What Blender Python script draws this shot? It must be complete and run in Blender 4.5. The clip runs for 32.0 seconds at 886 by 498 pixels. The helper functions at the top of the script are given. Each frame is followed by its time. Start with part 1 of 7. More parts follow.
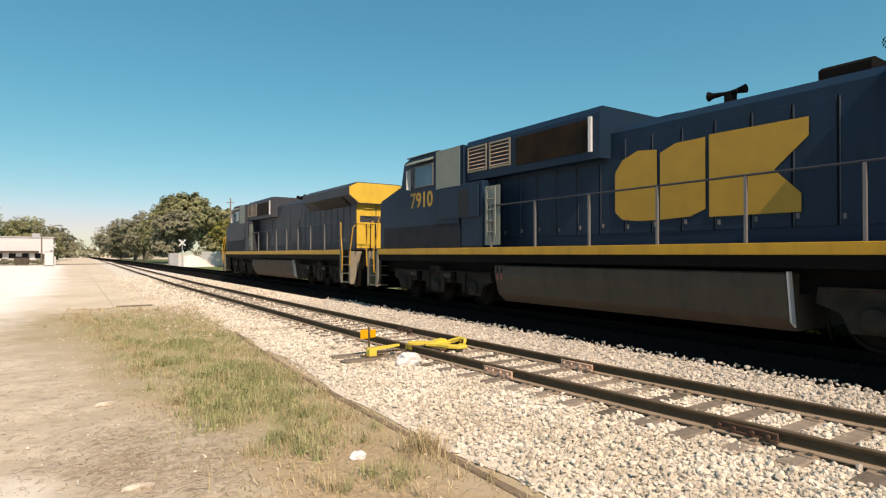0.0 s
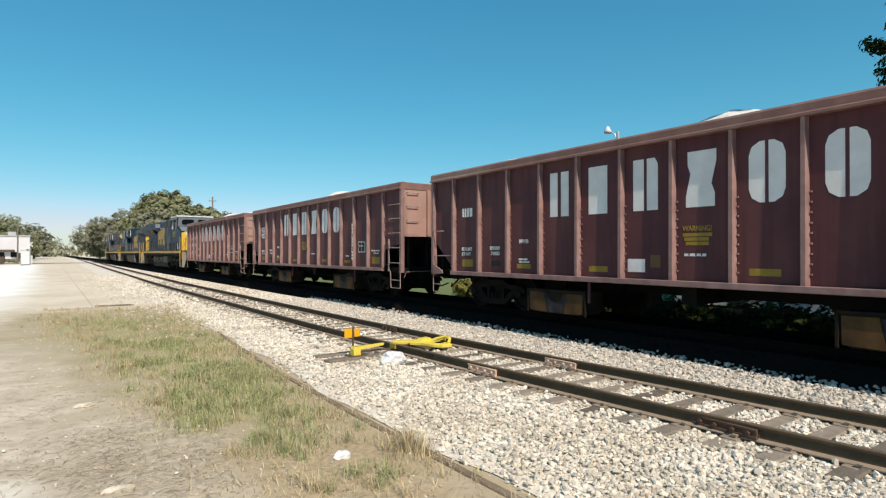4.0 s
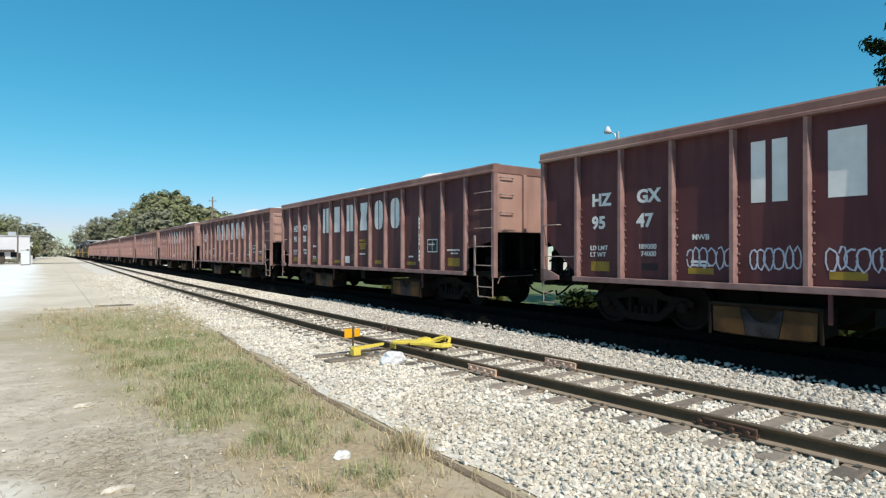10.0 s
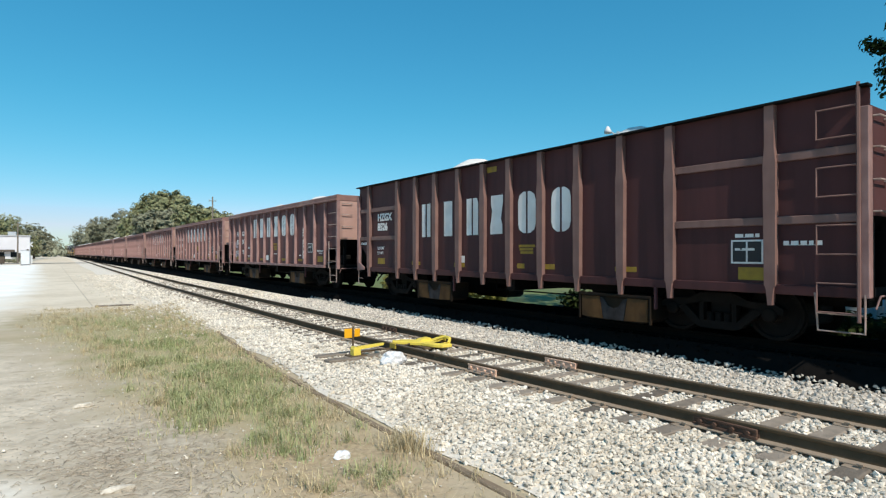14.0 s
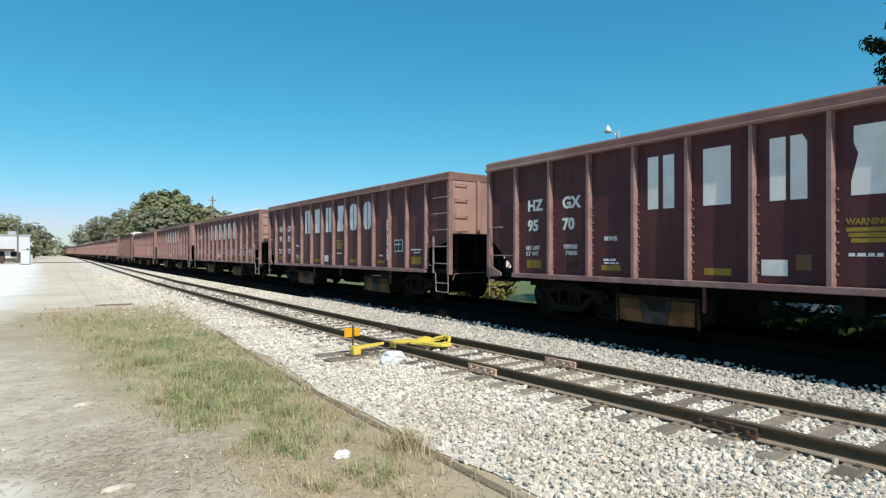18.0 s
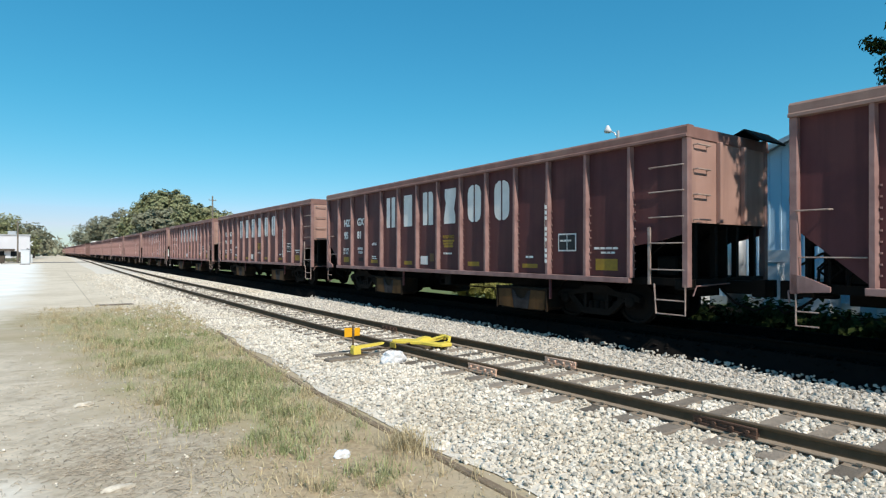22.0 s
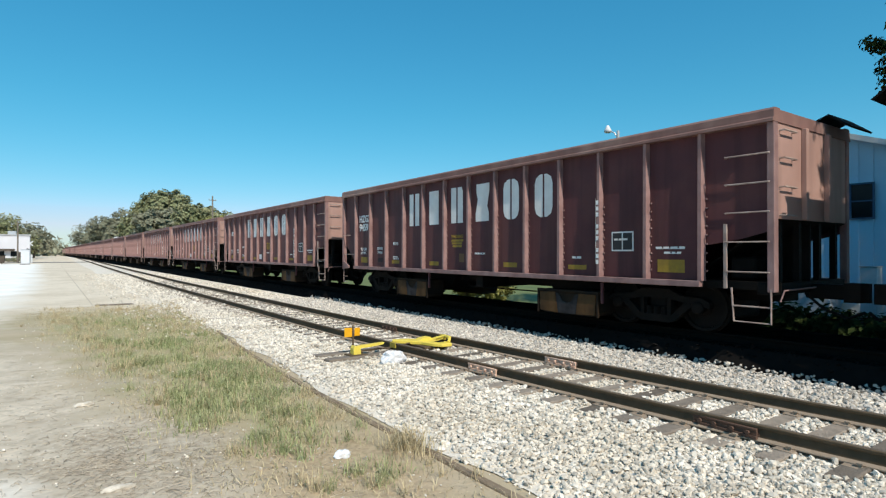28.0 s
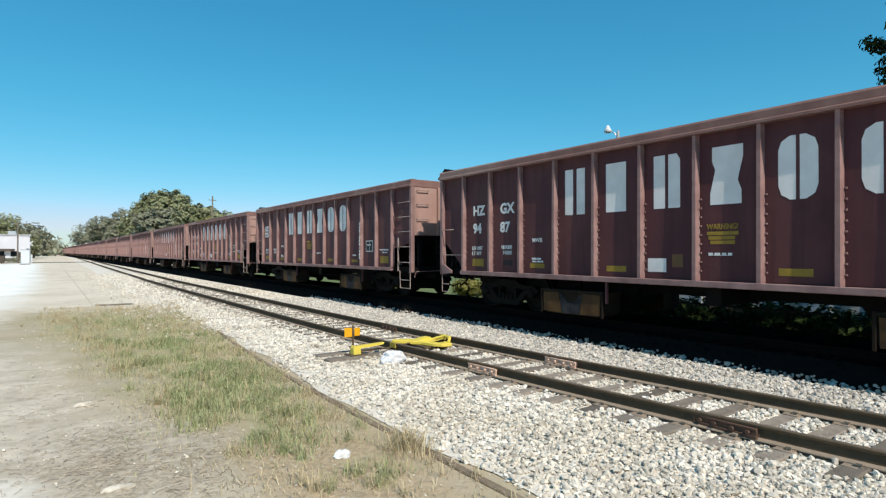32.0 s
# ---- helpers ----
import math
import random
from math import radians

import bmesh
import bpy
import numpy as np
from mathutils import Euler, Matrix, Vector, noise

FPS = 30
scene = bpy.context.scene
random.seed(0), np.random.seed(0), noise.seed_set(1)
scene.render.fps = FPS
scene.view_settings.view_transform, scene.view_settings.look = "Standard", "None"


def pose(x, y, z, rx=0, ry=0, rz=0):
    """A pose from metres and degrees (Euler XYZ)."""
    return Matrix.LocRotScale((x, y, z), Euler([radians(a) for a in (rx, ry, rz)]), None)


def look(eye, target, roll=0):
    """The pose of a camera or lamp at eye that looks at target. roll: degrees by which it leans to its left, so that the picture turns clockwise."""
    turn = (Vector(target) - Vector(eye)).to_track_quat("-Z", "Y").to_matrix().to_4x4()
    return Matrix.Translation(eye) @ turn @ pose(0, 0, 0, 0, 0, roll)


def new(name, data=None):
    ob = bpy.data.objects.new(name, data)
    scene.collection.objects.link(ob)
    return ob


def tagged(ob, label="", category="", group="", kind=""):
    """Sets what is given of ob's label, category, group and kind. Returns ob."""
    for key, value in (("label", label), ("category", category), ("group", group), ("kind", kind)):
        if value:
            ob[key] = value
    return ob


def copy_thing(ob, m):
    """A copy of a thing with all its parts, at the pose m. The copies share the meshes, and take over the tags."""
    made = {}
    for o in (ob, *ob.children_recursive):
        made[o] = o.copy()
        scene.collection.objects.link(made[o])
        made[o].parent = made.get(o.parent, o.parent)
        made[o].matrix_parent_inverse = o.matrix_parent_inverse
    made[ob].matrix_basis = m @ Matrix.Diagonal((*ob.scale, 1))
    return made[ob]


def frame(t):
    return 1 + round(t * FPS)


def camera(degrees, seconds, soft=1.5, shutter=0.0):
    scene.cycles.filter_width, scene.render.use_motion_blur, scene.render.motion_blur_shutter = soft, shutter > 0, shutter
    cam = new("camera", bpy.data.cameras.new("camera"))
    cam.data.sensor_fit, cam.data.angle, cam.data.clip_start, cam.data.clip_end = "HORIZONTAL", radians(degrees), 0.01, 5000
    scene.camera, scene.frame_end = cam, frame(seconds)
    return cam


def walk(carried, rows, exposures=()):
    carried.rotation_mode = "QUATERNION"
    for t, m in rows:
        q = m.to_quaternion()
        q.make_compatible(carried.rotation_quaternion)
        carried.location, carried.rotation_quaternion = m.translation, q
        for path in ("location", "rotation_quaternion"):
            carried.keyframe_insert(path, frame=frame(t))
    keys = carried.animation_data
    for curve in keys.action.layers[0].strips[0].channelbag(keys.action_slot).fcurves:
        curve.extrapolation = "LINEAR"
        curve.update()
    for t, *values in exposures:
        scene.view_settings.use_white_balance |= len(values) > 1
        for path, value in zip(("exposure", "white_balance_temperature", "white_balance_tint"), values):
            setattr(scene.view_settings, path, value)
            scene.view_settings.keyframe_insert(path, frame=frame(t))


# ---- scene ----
# ---- camera ----
# z = 0 is the top of the main line's rails, the main line runs along +Y
EYE = (0.0, 0.0, 1.5)
cam = camera(76.2, 32.0, soft=1.25)


def aim(yaw, pitch):
    """The camera's pose: yaw clockwise from the line of the track, pitch upwards, in degrees."""
    return pose(*EYE, 90 + pitch, 0, -yaw)


YAW = 35.335
CAMERA_ROWS = [(0.0, aim(YAW - 1.58, 0.52)), (0.1, aim(YAW - 1.30, 0.50)), (0.2, aim(YAW - 0.70, 0.46)),
               (0.3, aim(YAW - 0.17, 0.42)), (0.4, aim(YAW - 0.10, 0.41)), (0.6, aim(YAW - 0.07, 0.40)),
               (1.0, aim(YAW - 0.05, 0.40)), (2.0, aim(YAW, 0.40)), (14.5, aim(YAW, 0.40)),
               (17.0, aim(YAW, 0.34)), (24.0, aim(YAW, 0.32)), (32.0, aim(YAW, 0.32))]
walk(cam, CAMERA_ROWS, [(0.0, 0.08, 8600, 22), (1.0, 0.08, 8200, 20), (2.5, 0.06, 7600, 16), (6.0, 0.04, 6900, 11), (10.0, 0.03, 6600, 9), (32.0, 0.03, 6500, 9)])

# ---- world and sun ----
SUN_FROM = Vector((-0.12, -0.70, 0.72)).normalized()
world = bpy.data.worlds.new("sky")
scene.world = world
world.use_nodes = True
wt = world.node_tree
sky = wt.nodes.new("ShaderNodeTexSky")
sky.sky_type = "NISHITA"
sky.sun_disc = False
sky.sun_elevation = math.asin(SUN_FROM.z)
sky.sun_rotation = math.atan2(SUN_FROM.x, SUN_FROM.y)
sky.air_density, sky.dust_density, sky.ozone_density = 1.0, 0.2, 2.0
soften = wt.nodes.new("ShaderNodeGamma")
soften.inputs[1].default_value = 0.65
tone = wt.nodes.new("ShaderNodeHueSaturation")
tone.inputs["Hue"].default_value, tone.inputs["Saturation"].default_value = 0.485, 1.62
wt.links.new(sky.outputs[0], soften.inputs[0])
wt.links.new(soften.outputs[0], tone.inputs["Color"])
cast = wt.nodes.new("ShaderNodeMix")
cast.data_type, cast.blend_type = "RGBA", "MULTIPLY"
cast.inputs[0].default_value = 1.0
# the haze over the horizon is paler than the blue overhead
split = wt.nodes.new("ShaderNodeSeparateColor")
split.mode = "HSV"
wt.links.new(sky.outputs[0], split.inputs[0])
haze = wt.nodes.new("ShaderNodeMapRange")
haze.inputs[1].default_value, haze.inputs[2].default_value = 0.12, 0.60
wt.links.new(split.outputs[1], haze.inputs[0])
shift = wt.nodes.new("ShaderNodeMix")
shift.data_type = "RGBA"
shift.inputs[6].default_value, shift.inputs[7].default_value = (1.14, 1.22, 1.66, 1), (0.645, 1.38, 1.52, 1)
wt.links.new(haze.outputs[0], shift.inputs[0])
wt.links.new(shift.outputs[2], cast.inputs[7])
wt.links.new(tone.outputs[0], cast.inputs[6])
wt.links.new(cast.outputs[2], wt.nodes["Background"].inputs[0])
wt.nodes["Background"].inputs[1].default_value = 0.15
sun = new("sun", bpy.data.lights.new("sun", "SUN"))
sun.data.energy, sun.data.angle, sun.data.color = 5.0, radians(0.53), (1.0, 0.915, 0.80)
sun.matrix_world = look((0, 0, 60), Vector((0, 0, 60)) - SUN_FROM)


# ---- materials ----
def material(name, colour, rough=0.7, metal=0.0, second=None, scale=3.0, mix=0.5, grain=60.0, bump=0.0, bump_scale=80.0,
             streaks=0.0, specular=0.4, per_object=0.0, per_island=0.0, third=None, third_scale=0.6, third_mix=0.0, dust=0.0):
    """A surface of two or three colours in blotches, with grain, optional downward streaks, relief and variation per piece."""
    mat = bpy.data.materials.new(name)
    mat.use_nodes = True
    nt = mat.node_tree
    n, l = nt.nodes, nt.links
    bsdf = n["Principled BSDF"]
    bsdf.inputs["Roughness"].default_value, bsdf.inputs["Metallic"].default_value = rough, metal
    bsdf.inputs["Specular IOR Level"].default_value = specular
    if dust:
        bsdf.inputs["Sheen Weight"].default_value, bsdf.inputs["Sheen Roughness"].default_value = dust, 0.5
        bsdf.inputs["Sheen Tint"].default_value = (0.80, 0.52, 0.46, 1)
    co = n.new("ShaderNodeTexCoord")
    second = second or tuple(c * 0.72 for c in colour)

    def noise_fac(scale_, detail=5.0, low=0.35, high=0.65, stretch=None):
        tex = n.new("ShaderNodeTexNoise")
        tex.inputs["Scale"].default_value, tex.inputs["Detail"].default_value = scale_, detail
        if stretch:
            mp = n.new("ShaderNodeMapping")
            mp.inputs["Scale"].default_value = stretch
            l.new(co.outputs["Object"], mp.inputs[0])
            l.new(mp.outputs[0], tex.inputs["Vector"])
        else:
            l.new(co.outputs["Object"], tex.inputs["Vector"])
        mr = n.new("ShaderNodeMapRange")
        mr.inputs[1].default_value, mr.inputs[2].default_value = low, high
        l.new(tex.outputs[0], mr.inputs[0])
        return mr.outputs[0], tex.outputs[0]

    def blend(fac, a, b, kind="MIX", amount=1.0):
        m = n.new("ShaderNodeMix")
        m.data_type, m.blend_type = "RGBA", kind
        if amount != 1.0:
            mu = n.new("ShaderNodeMath")
            mu.operation = "MULTIPLY"
            mu.inputs[1].default_value = amount
            l.new(fac, mu.inputs[0])
            fac = mu.outputs[0]
        if isinstance(fac, float):
            m.inputs[0].default_value = fac
        else:
            l.new(fac, m.inputs[0])
        for i, v in ((6, a), (7, b)):
            if isinstance(v, tuple):
                m.inputs[i].default_value = (*v, 1)
            else:
                l.new(v, m.inputs[i])
        return m.outputs[2]

    big, _ = noise_fac(scale)
    col = blend(big, colour, second, amount=mix)
    if third:
        patch, _ = noise_fac(third_scale, 6.0, 0.48, 0.60)
        col = blend(patch, col, third, amount=third_mix)
    fine, raw = noise_fac(grain, 3.0, 0.25, 0.75)
    col = blend(fine, col, (0.5, 0.5, 0.5), "OVERLAY", 0.0) if grain <= 0 else blend(fine, col, tuple(c * 0.8 for c in colour), amount=0.35)
    if streaks:
        st, _ = noise_fac(1.0, 4.0, 0.48, 0.72, (3.0, 5.0, 0.35))
        col = blend(st, col, tuple(c * 0.45 for c in colour), amount=streaks)
    if per_object or per_island:
        if per_object:
            rnd = n.new("ShaderNodeObjectInfo").outputs["Random"]
        else:
            rnd = n.new("ShaderNodeNewGeometry").outputs["Random Per Island"]
        amount = per_object or per_island
        mr = n.new("ShaderNodeMapRange")
        mr.inputs[3].default_value, mr.inputs[4].default_value = 1.0 - amount, 1.0 + amount
        l.new(rnd, mr.inputs[0])
        hv = n.new("ShaderNodeHueSaturation")
        l.new(mr.outputs[0], hv.inputs["Value"])
        l.new(col, hv.inputs["Color"])
        col = hv.outputs[0]
    l.new(col, bsdf.inputs["Base Color"])
    if bump:
        tex = n.new("ShaderNodeTexNoise")
        tex.inputs["Scale"].default_value, tex.inputs["Detail"].default_value = bump_scale, 4.0
        l.new(co.outputs["Object"], tex.inputs["Vector"])
        bp = n.new("ShaderNodeBump")
        bp.inputs["Strength"].default_value, bp.inputs["Distance"].default_value = bump, 0.02
        l.new(tex.outputs[0], bp.inputs["Height"])
        l.new(bp.outputs[0], bsdf.inputs["Normal"])
    return mat


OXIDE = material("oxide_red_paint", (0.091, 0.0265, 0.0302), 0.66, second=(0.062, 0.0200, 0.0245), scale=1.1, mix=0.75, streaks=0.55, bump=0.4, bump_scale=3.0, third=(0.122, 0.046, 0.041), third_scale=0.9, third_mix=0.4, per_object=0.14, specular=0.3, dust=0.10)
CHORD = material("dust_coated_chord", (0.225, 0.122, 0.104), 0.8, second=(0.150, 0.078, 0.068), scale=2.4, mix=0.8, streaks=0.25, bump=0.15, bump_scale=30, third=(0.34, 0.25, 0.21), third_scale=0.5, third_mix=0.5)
# lighter copy of the oxide: the ribs' sunlit look is put into the colour
OXIDE_PALE = material("sunlit_pale_oxide_paint", (0.32, 0.195, 0.180), 0.7, second=(0.165, 0.085, 0.081), scale=2.6, mix=0.85, streaks=0.45, bump=0.12, bump_scale=30)
GRAB = material("dusty_grab_iron", (0.36, 0.285, 0.25), 0.75, second=(0.19, 0.125, 0.11), scale=7, mix=0.8)
RUST_PANEL = material("orange_rust_stained_steel", (0.115, 0.060, 0.024), 0.85, second=(0.030, 0.020, 0.013), scale=2.2, mix=0.9, streaks=0.5, specular=0.15)
PALE_SCUFF = material("scuffed_pale_steel", (0.052, 0.048, 0.050), 0.8, second=(0.013, 0.012, 0.012), scale=4.5, mix=0.95, streaks=0.4, specular=0.15)
OXIDE_END = material("dusty_oxide_paint", (0.39, 0.24, 0.20), 0.7, second=(0.27, 0.158, 0.132), scale=1.4, mix=0.6, streaks=0.5, bump=0.1)
BLACK = material("grimy_black_steel", (0.006, 0.0055, 0.005), 0.7, second=(0.012, 0.010, 0.009), scale=4, bump=0.2, specular=0.08)
LOCO_TRUCK = material("dusty_locomotive_truck", (0.044, 0.037, 0.031), 0.85, second=(0.018, 0.0155, 0.0135), scale=3, mix=0.8, bump=0.3, specular=0.06)
TRUCK = material("dusty_truck_steel", (0.0115, 0.0100, 0.0090), 0.8, second=(0.019, 0.016, 0.014), scale=5, bump=0.2, specular=0.05)
CHUTE = material("rusty_hopper_chute", (0.014, 0.011, 0.009), 0.8, second=(0.040, 0.024, 0.012), scale=1.3, mix=0.9, streaks=0.5, bump=0.2, specular=0.1)
WHITE_PAINT = material("weathered_white_lettering", (0.78, 0.77, 0.75), 0.7, second=(0.58, 0.55, 0.53), scale=2.5, mix=0.6)
YELLOW_DECAL = material("faded_yellow_stencil", (0.34, 0.215, 0.022), 0.7, second=(0.20, 0.125, 0.025), scale=5, mix=0.8)
TAN_DECAL = material("dull_tan_patch", (0.16, 0.085, 0.035), 0.7)
PAINTED_OUT = material("dark_painted_out_patch", (0.035, 0.018, 0.020), 0.7)
BLACK_DECAL = material("black_stencil", (0.02, 0.02, 0.022), 0.6)
LOCO_BLUE = material("locomotive_blue_paint", (0.0070, 0.0245, 0.053), 0.5, second=(0.0095, 0.0270, 0.046), scale=1.2, mix=0.7, streaks=0.35, specular=0.2, bump=0.04, bump_scale=20)
LOCO_DUSTY = material("dusty_blue_paint", (0.030, 0.036, 0.052), 0.6, second=(0.048, 0.05, 0.058), scale=1.2, mix=0.7, streaks=0.3, bump=0.05)
LOCO_GREY = material("locomotive_grey_roof", (0.022, 0.040, 0.052), 0.55, second=(0.035, 0.05, 0.056), scale=2, streaks=0.3)
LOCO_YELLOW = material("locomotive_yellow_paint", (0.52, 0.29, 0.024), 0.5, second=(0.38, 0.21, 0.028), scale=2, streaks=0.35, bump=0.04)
# brighter copy of the yellow: sunlight on the ends is put into the colour
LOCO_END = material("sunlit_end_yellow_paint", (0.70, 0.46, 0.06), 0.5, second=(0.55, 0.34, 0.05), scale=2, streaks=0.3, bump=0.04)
LOCO_GOLD = material("gold_marking", (0.42, 0.25, 0.03), 0.55, second=(0.32, 0.19, 0.035), scale=3)
TANK = material("dusty_fuel_tank", (0.088, 0.070, 0.055), 0.75, second=(0.052, 0.042, 0.034), scale=1.6, streaks=0.35, bump=0.08, specular=0.2)
# darker copy of the tank colour, with the shade below painted in
TANK_DARK = material("shade_dark_tank", (0.024, 0.020, 0.017), 0.8, second=(0.013, 0.011, 0.010), scale=1.6, streaks=0.4, bump=0.1, specular=0.1)
GRILLE = material("dark_radiator_grille", (0.005, 0.005, 0.006), 0.6, grain=20)
RAILGREY = material("grey_handrail_paint", (0.15, 0.15, 0.15), 0.6)
RAIL_DARK = material("dark_blue_grey_handrail", (0.035, 0.042, 0.055), 0.5, specular=0.25)
GRAVEL_BED = material("crushed_limestone_bed", (0.74, 0.685, 0.60), 0.95, second=(0.58, 0.53, 0.455), scale=22, mix=0.8, grain=90, bump=0.5, bump_scale=45, specular=0.2)
STONE = material("crushed_limestone", (0.68, 0.63, 0.55), 0.9, second=(0.54, 0.49, 0.42), scale=9, third=(0.50, 0.44, 0.35), third_scale=0.8, third_mix=0.6, per_island=0.34, bump=0.3, bump_scale=120, specular=0.25)
STONE_GREY = material("dusty_ballast_stone", (0.52, 0.48, 0.425), 0.9, second=(0.40, 0.365, 0.325), scale=9, per_island=0.30, bump=0.3, bump_scale=120, specular=0.25)
RAIL_RUST = material("rusty_rail_steel", (0.092, 0.066, 0.041), 0.85, second=(0.135, 0.098, 0.063), scale=8, bump=0.2, specular=0.15)
RAIL_HEAD = material("dull_rail_head", (0.15, 0.12, 0.09), 0.6, 0.2, second=(0.10, 0.078, 0.058), scale=6)
RAIL_BASE = material("dusty_rail_base", (0.30, 0.235, 0.175), 0.9, second=(0.19, 0.145, 0.105), scale=10, bump=0.2)
TIE = material("weathered_grey_tie", (0.25, 0.21, 0.17), 0.9, second=(0.17, 0.145, 0.12), scale=6, mix=0.8, per_object=0.40, bump=0.8, bump_scale=40, streaks=0.3)
RUST_BAR = material("orange_rust_bar", (0.70, 0.48, 0.36), 0.85, second=(0.44, 0.26, 0.18), scale=14, bump=0.3)
SIGNAL_YELLOW = material("bright_yellow_paint", (0.76, 0.60, 0.09), 0.5, second=(0.60, 0.46, 0.09), scale=9, mix=0.5)
ORANGE_FLAG = material("orange_yellow_target", (0.78, 0.38, 0.01), 0.45, second=(0.65, 0.30, 0.01), scale=9, mix=0.4)
EARTH = material("dry_grass_and_earth", (0.47, 0.385, 0.275), 0.95, second=(0.36, 0.31, 0.20), scale=0.8, mix=0.8, grain=40, bump=0.5, bump_scale=25, specular=0.15, third=(0.44, 0.39, 0.31), third_scale=0.25, third_mix=0.5)
CONCRETE = material("sunlit_concrete_lot", (0.86, 0.85, 0.82), 0.9, second=(0.78, 0.77, 0.74), scale=0.4, mix=0.6, bump=0.15)
GRASS = material("dry_green_grass", (0.285, 0.325, 0.155), 0.8, second=(0.375, 0.36, 0.195), scale=0.9, mix=0.8, per_island=0.4, specular=0.15)
STRAW = material("straw_coloured_grass", (0.52, 0.43, 0.27), 0.85, second=(0.40, 0.325, 0.195), scale=1.5, per_island=0.35, specular=0.15)
LAWN = material("green_trackside_grass", (0.11, 0.15, 0.045), 0.9, second=(0.15, 0.16, 0.06), scale=0.3, mix=0.8, bump=0.5, bump_scale=12)
LEAF = material("tree_foliage", (0.205, 0.225, 0.115), 0.7, second=(0.255, 0.25, 0.14), scale=0.35, mix=0.9, per_island=0.35, specular=0.2)
LEAF_DARK = material("dark_oak_foliage", (0.030, 0.045, 0.014), 0.8, second=(0.05, 0.065, 0.02), scale=0.6, per_island=0.35, specular=0.05)
# haze is put into this lighter, duller green
LEAF_FAR = material("haze_paled_foliage", (0.215, 0.22, 0.15), 0.9, second=(0.26, 0.25, 0.17), scale=0.12, mix=0.8, per_island=0.22)
BARK = material("grey_brown_bark", (0.10, 0.08, 0.06), 0.9, scale=6, bump=0.6, bump_scale=20)
LITTER = material("white_paper_litter", (0.84, 0.84, 0.85), 0.6, second=(0.48, 0.49, 0.51), scale=9, mix=0.9, bump=0.5, bump_scale=12)
HOUSE_BLUE = material("pale_blue_siding", (0.50, 0.67, 0.80), 0.6, second=(0.44, 0.60, 0.73), scale=0.7, mix=0.5, bump=0.1)
HOUSE_WHITE = material("white_metal_siding", (0.62, 0.62, 0.66), 0.55, second=(0.54, 0.54, 0.58), scale=0.6, mix=0.5)
ROOF = material("grey_metal_roof", (0.40, 0.41, 0.43), 0.5, second=(0.33, 0.34, 0.36), scale=1.0)
POLE_WOOD = material("grey_utility_pole_wood", (0.20, 0.17, 0.14), 0.9, second=(0.14, 0.12, 0.10), scale=3, bump=0.4)
GALV = material("galvanised_steel", (0.55, 0.56, 0.57), 0.45, 0.6)


# ---- building helpers ----
def shade(me, smooth):
    if smooth:
        me.shade_smooth()


def part(name, bm, mat, parent, label="", smooth=False, m=None):
    """Links a bmesh as one mesh object under a thing or a part."""
    me = bpy.data.meshes.new(name)
    bm.to_mesh(me)
    bm.free()
    me.materials.append(mat)
    shade(me, smooth)
    return child(name, me, parent, label, m)


def child(name, me, parent, label="", m=None):
    ob = new(name, me)
    ob.parent = parent
    if m is not None:
        ob.matrix_basis = m
    return tagged(ob, label) if label else ob


def thing(name, label, category, m=None, group="", kind="", bm=None, mat=None, smooth=False):
    me = None
    if bm is not None:
        me = bpy.data.meshes.new(name)
        bm.to_mesh(me)
        bm.free()
        me.materials.append(mat)
        shade(me, smooth)
    ob = new(name, me)
    if m is not None:
        ob.matrix_basis = m
    return tagged(ob, label, category, group, kind)


def box(bm, x0, x1, y0, y1, z0, z1, bevel=0.0):
    vs = [bm.verts.new((x, y, z)) for z in (z0, z1) for y in (y0, y1) for x in (x0, x1)]
    fs = [bm.faces.new([vs[i] for i in f]) for f in ((0, 2, 3, 1), (4, 5, 7, 6), (0, 1, 5, 4), (2, 6, 7, 3), (0, 4, 6, 2), (1, 3, 7, 5))]
    if bevel:
        es = {e for f in fs for e in f.edges}
        bmesh.ops.bevel(bm, geom=list(es), offset=bevel, segments=1, affect="EDGES", profile=0.5)
    return bm


def boxes(*dims, bevel=0.0):
    bm = bmesh.new()
    for d in dims:
        box(bm, *d, bevel=bevel)
    return bm


def prism(bm, outline, axis, a, b):
    """Extrudes an outline of 2D points along an axis from a to b (x: points are y, z; y: x, z; z: x, y)."""
    def p(u, v, w):
        return {"x": (w, u, v), "y": (u, w, v), "z": (u, v, w)}[axis]
    lo = [bm.verts.new(p(u, v, a)) for u, v in outline]
    hi = [bm.verts.new(p(u, v, b)) for u, v in outline]
    bm.faces.new(lo), bm.faces.new(hi)
    k = len(outline)
    for i in range(k):
        bm.faces.new((lo[i], lo[(i + 1) % k], hi[(i + 1) % k], hi[i]))
    bmesh.ops.recalc_face_normals(bm, faces=bm.faces)
    return bm


def prisms(*items):
    bm = bmesh.new()
    for it in items:
        prism(bm, *it)
    return bm


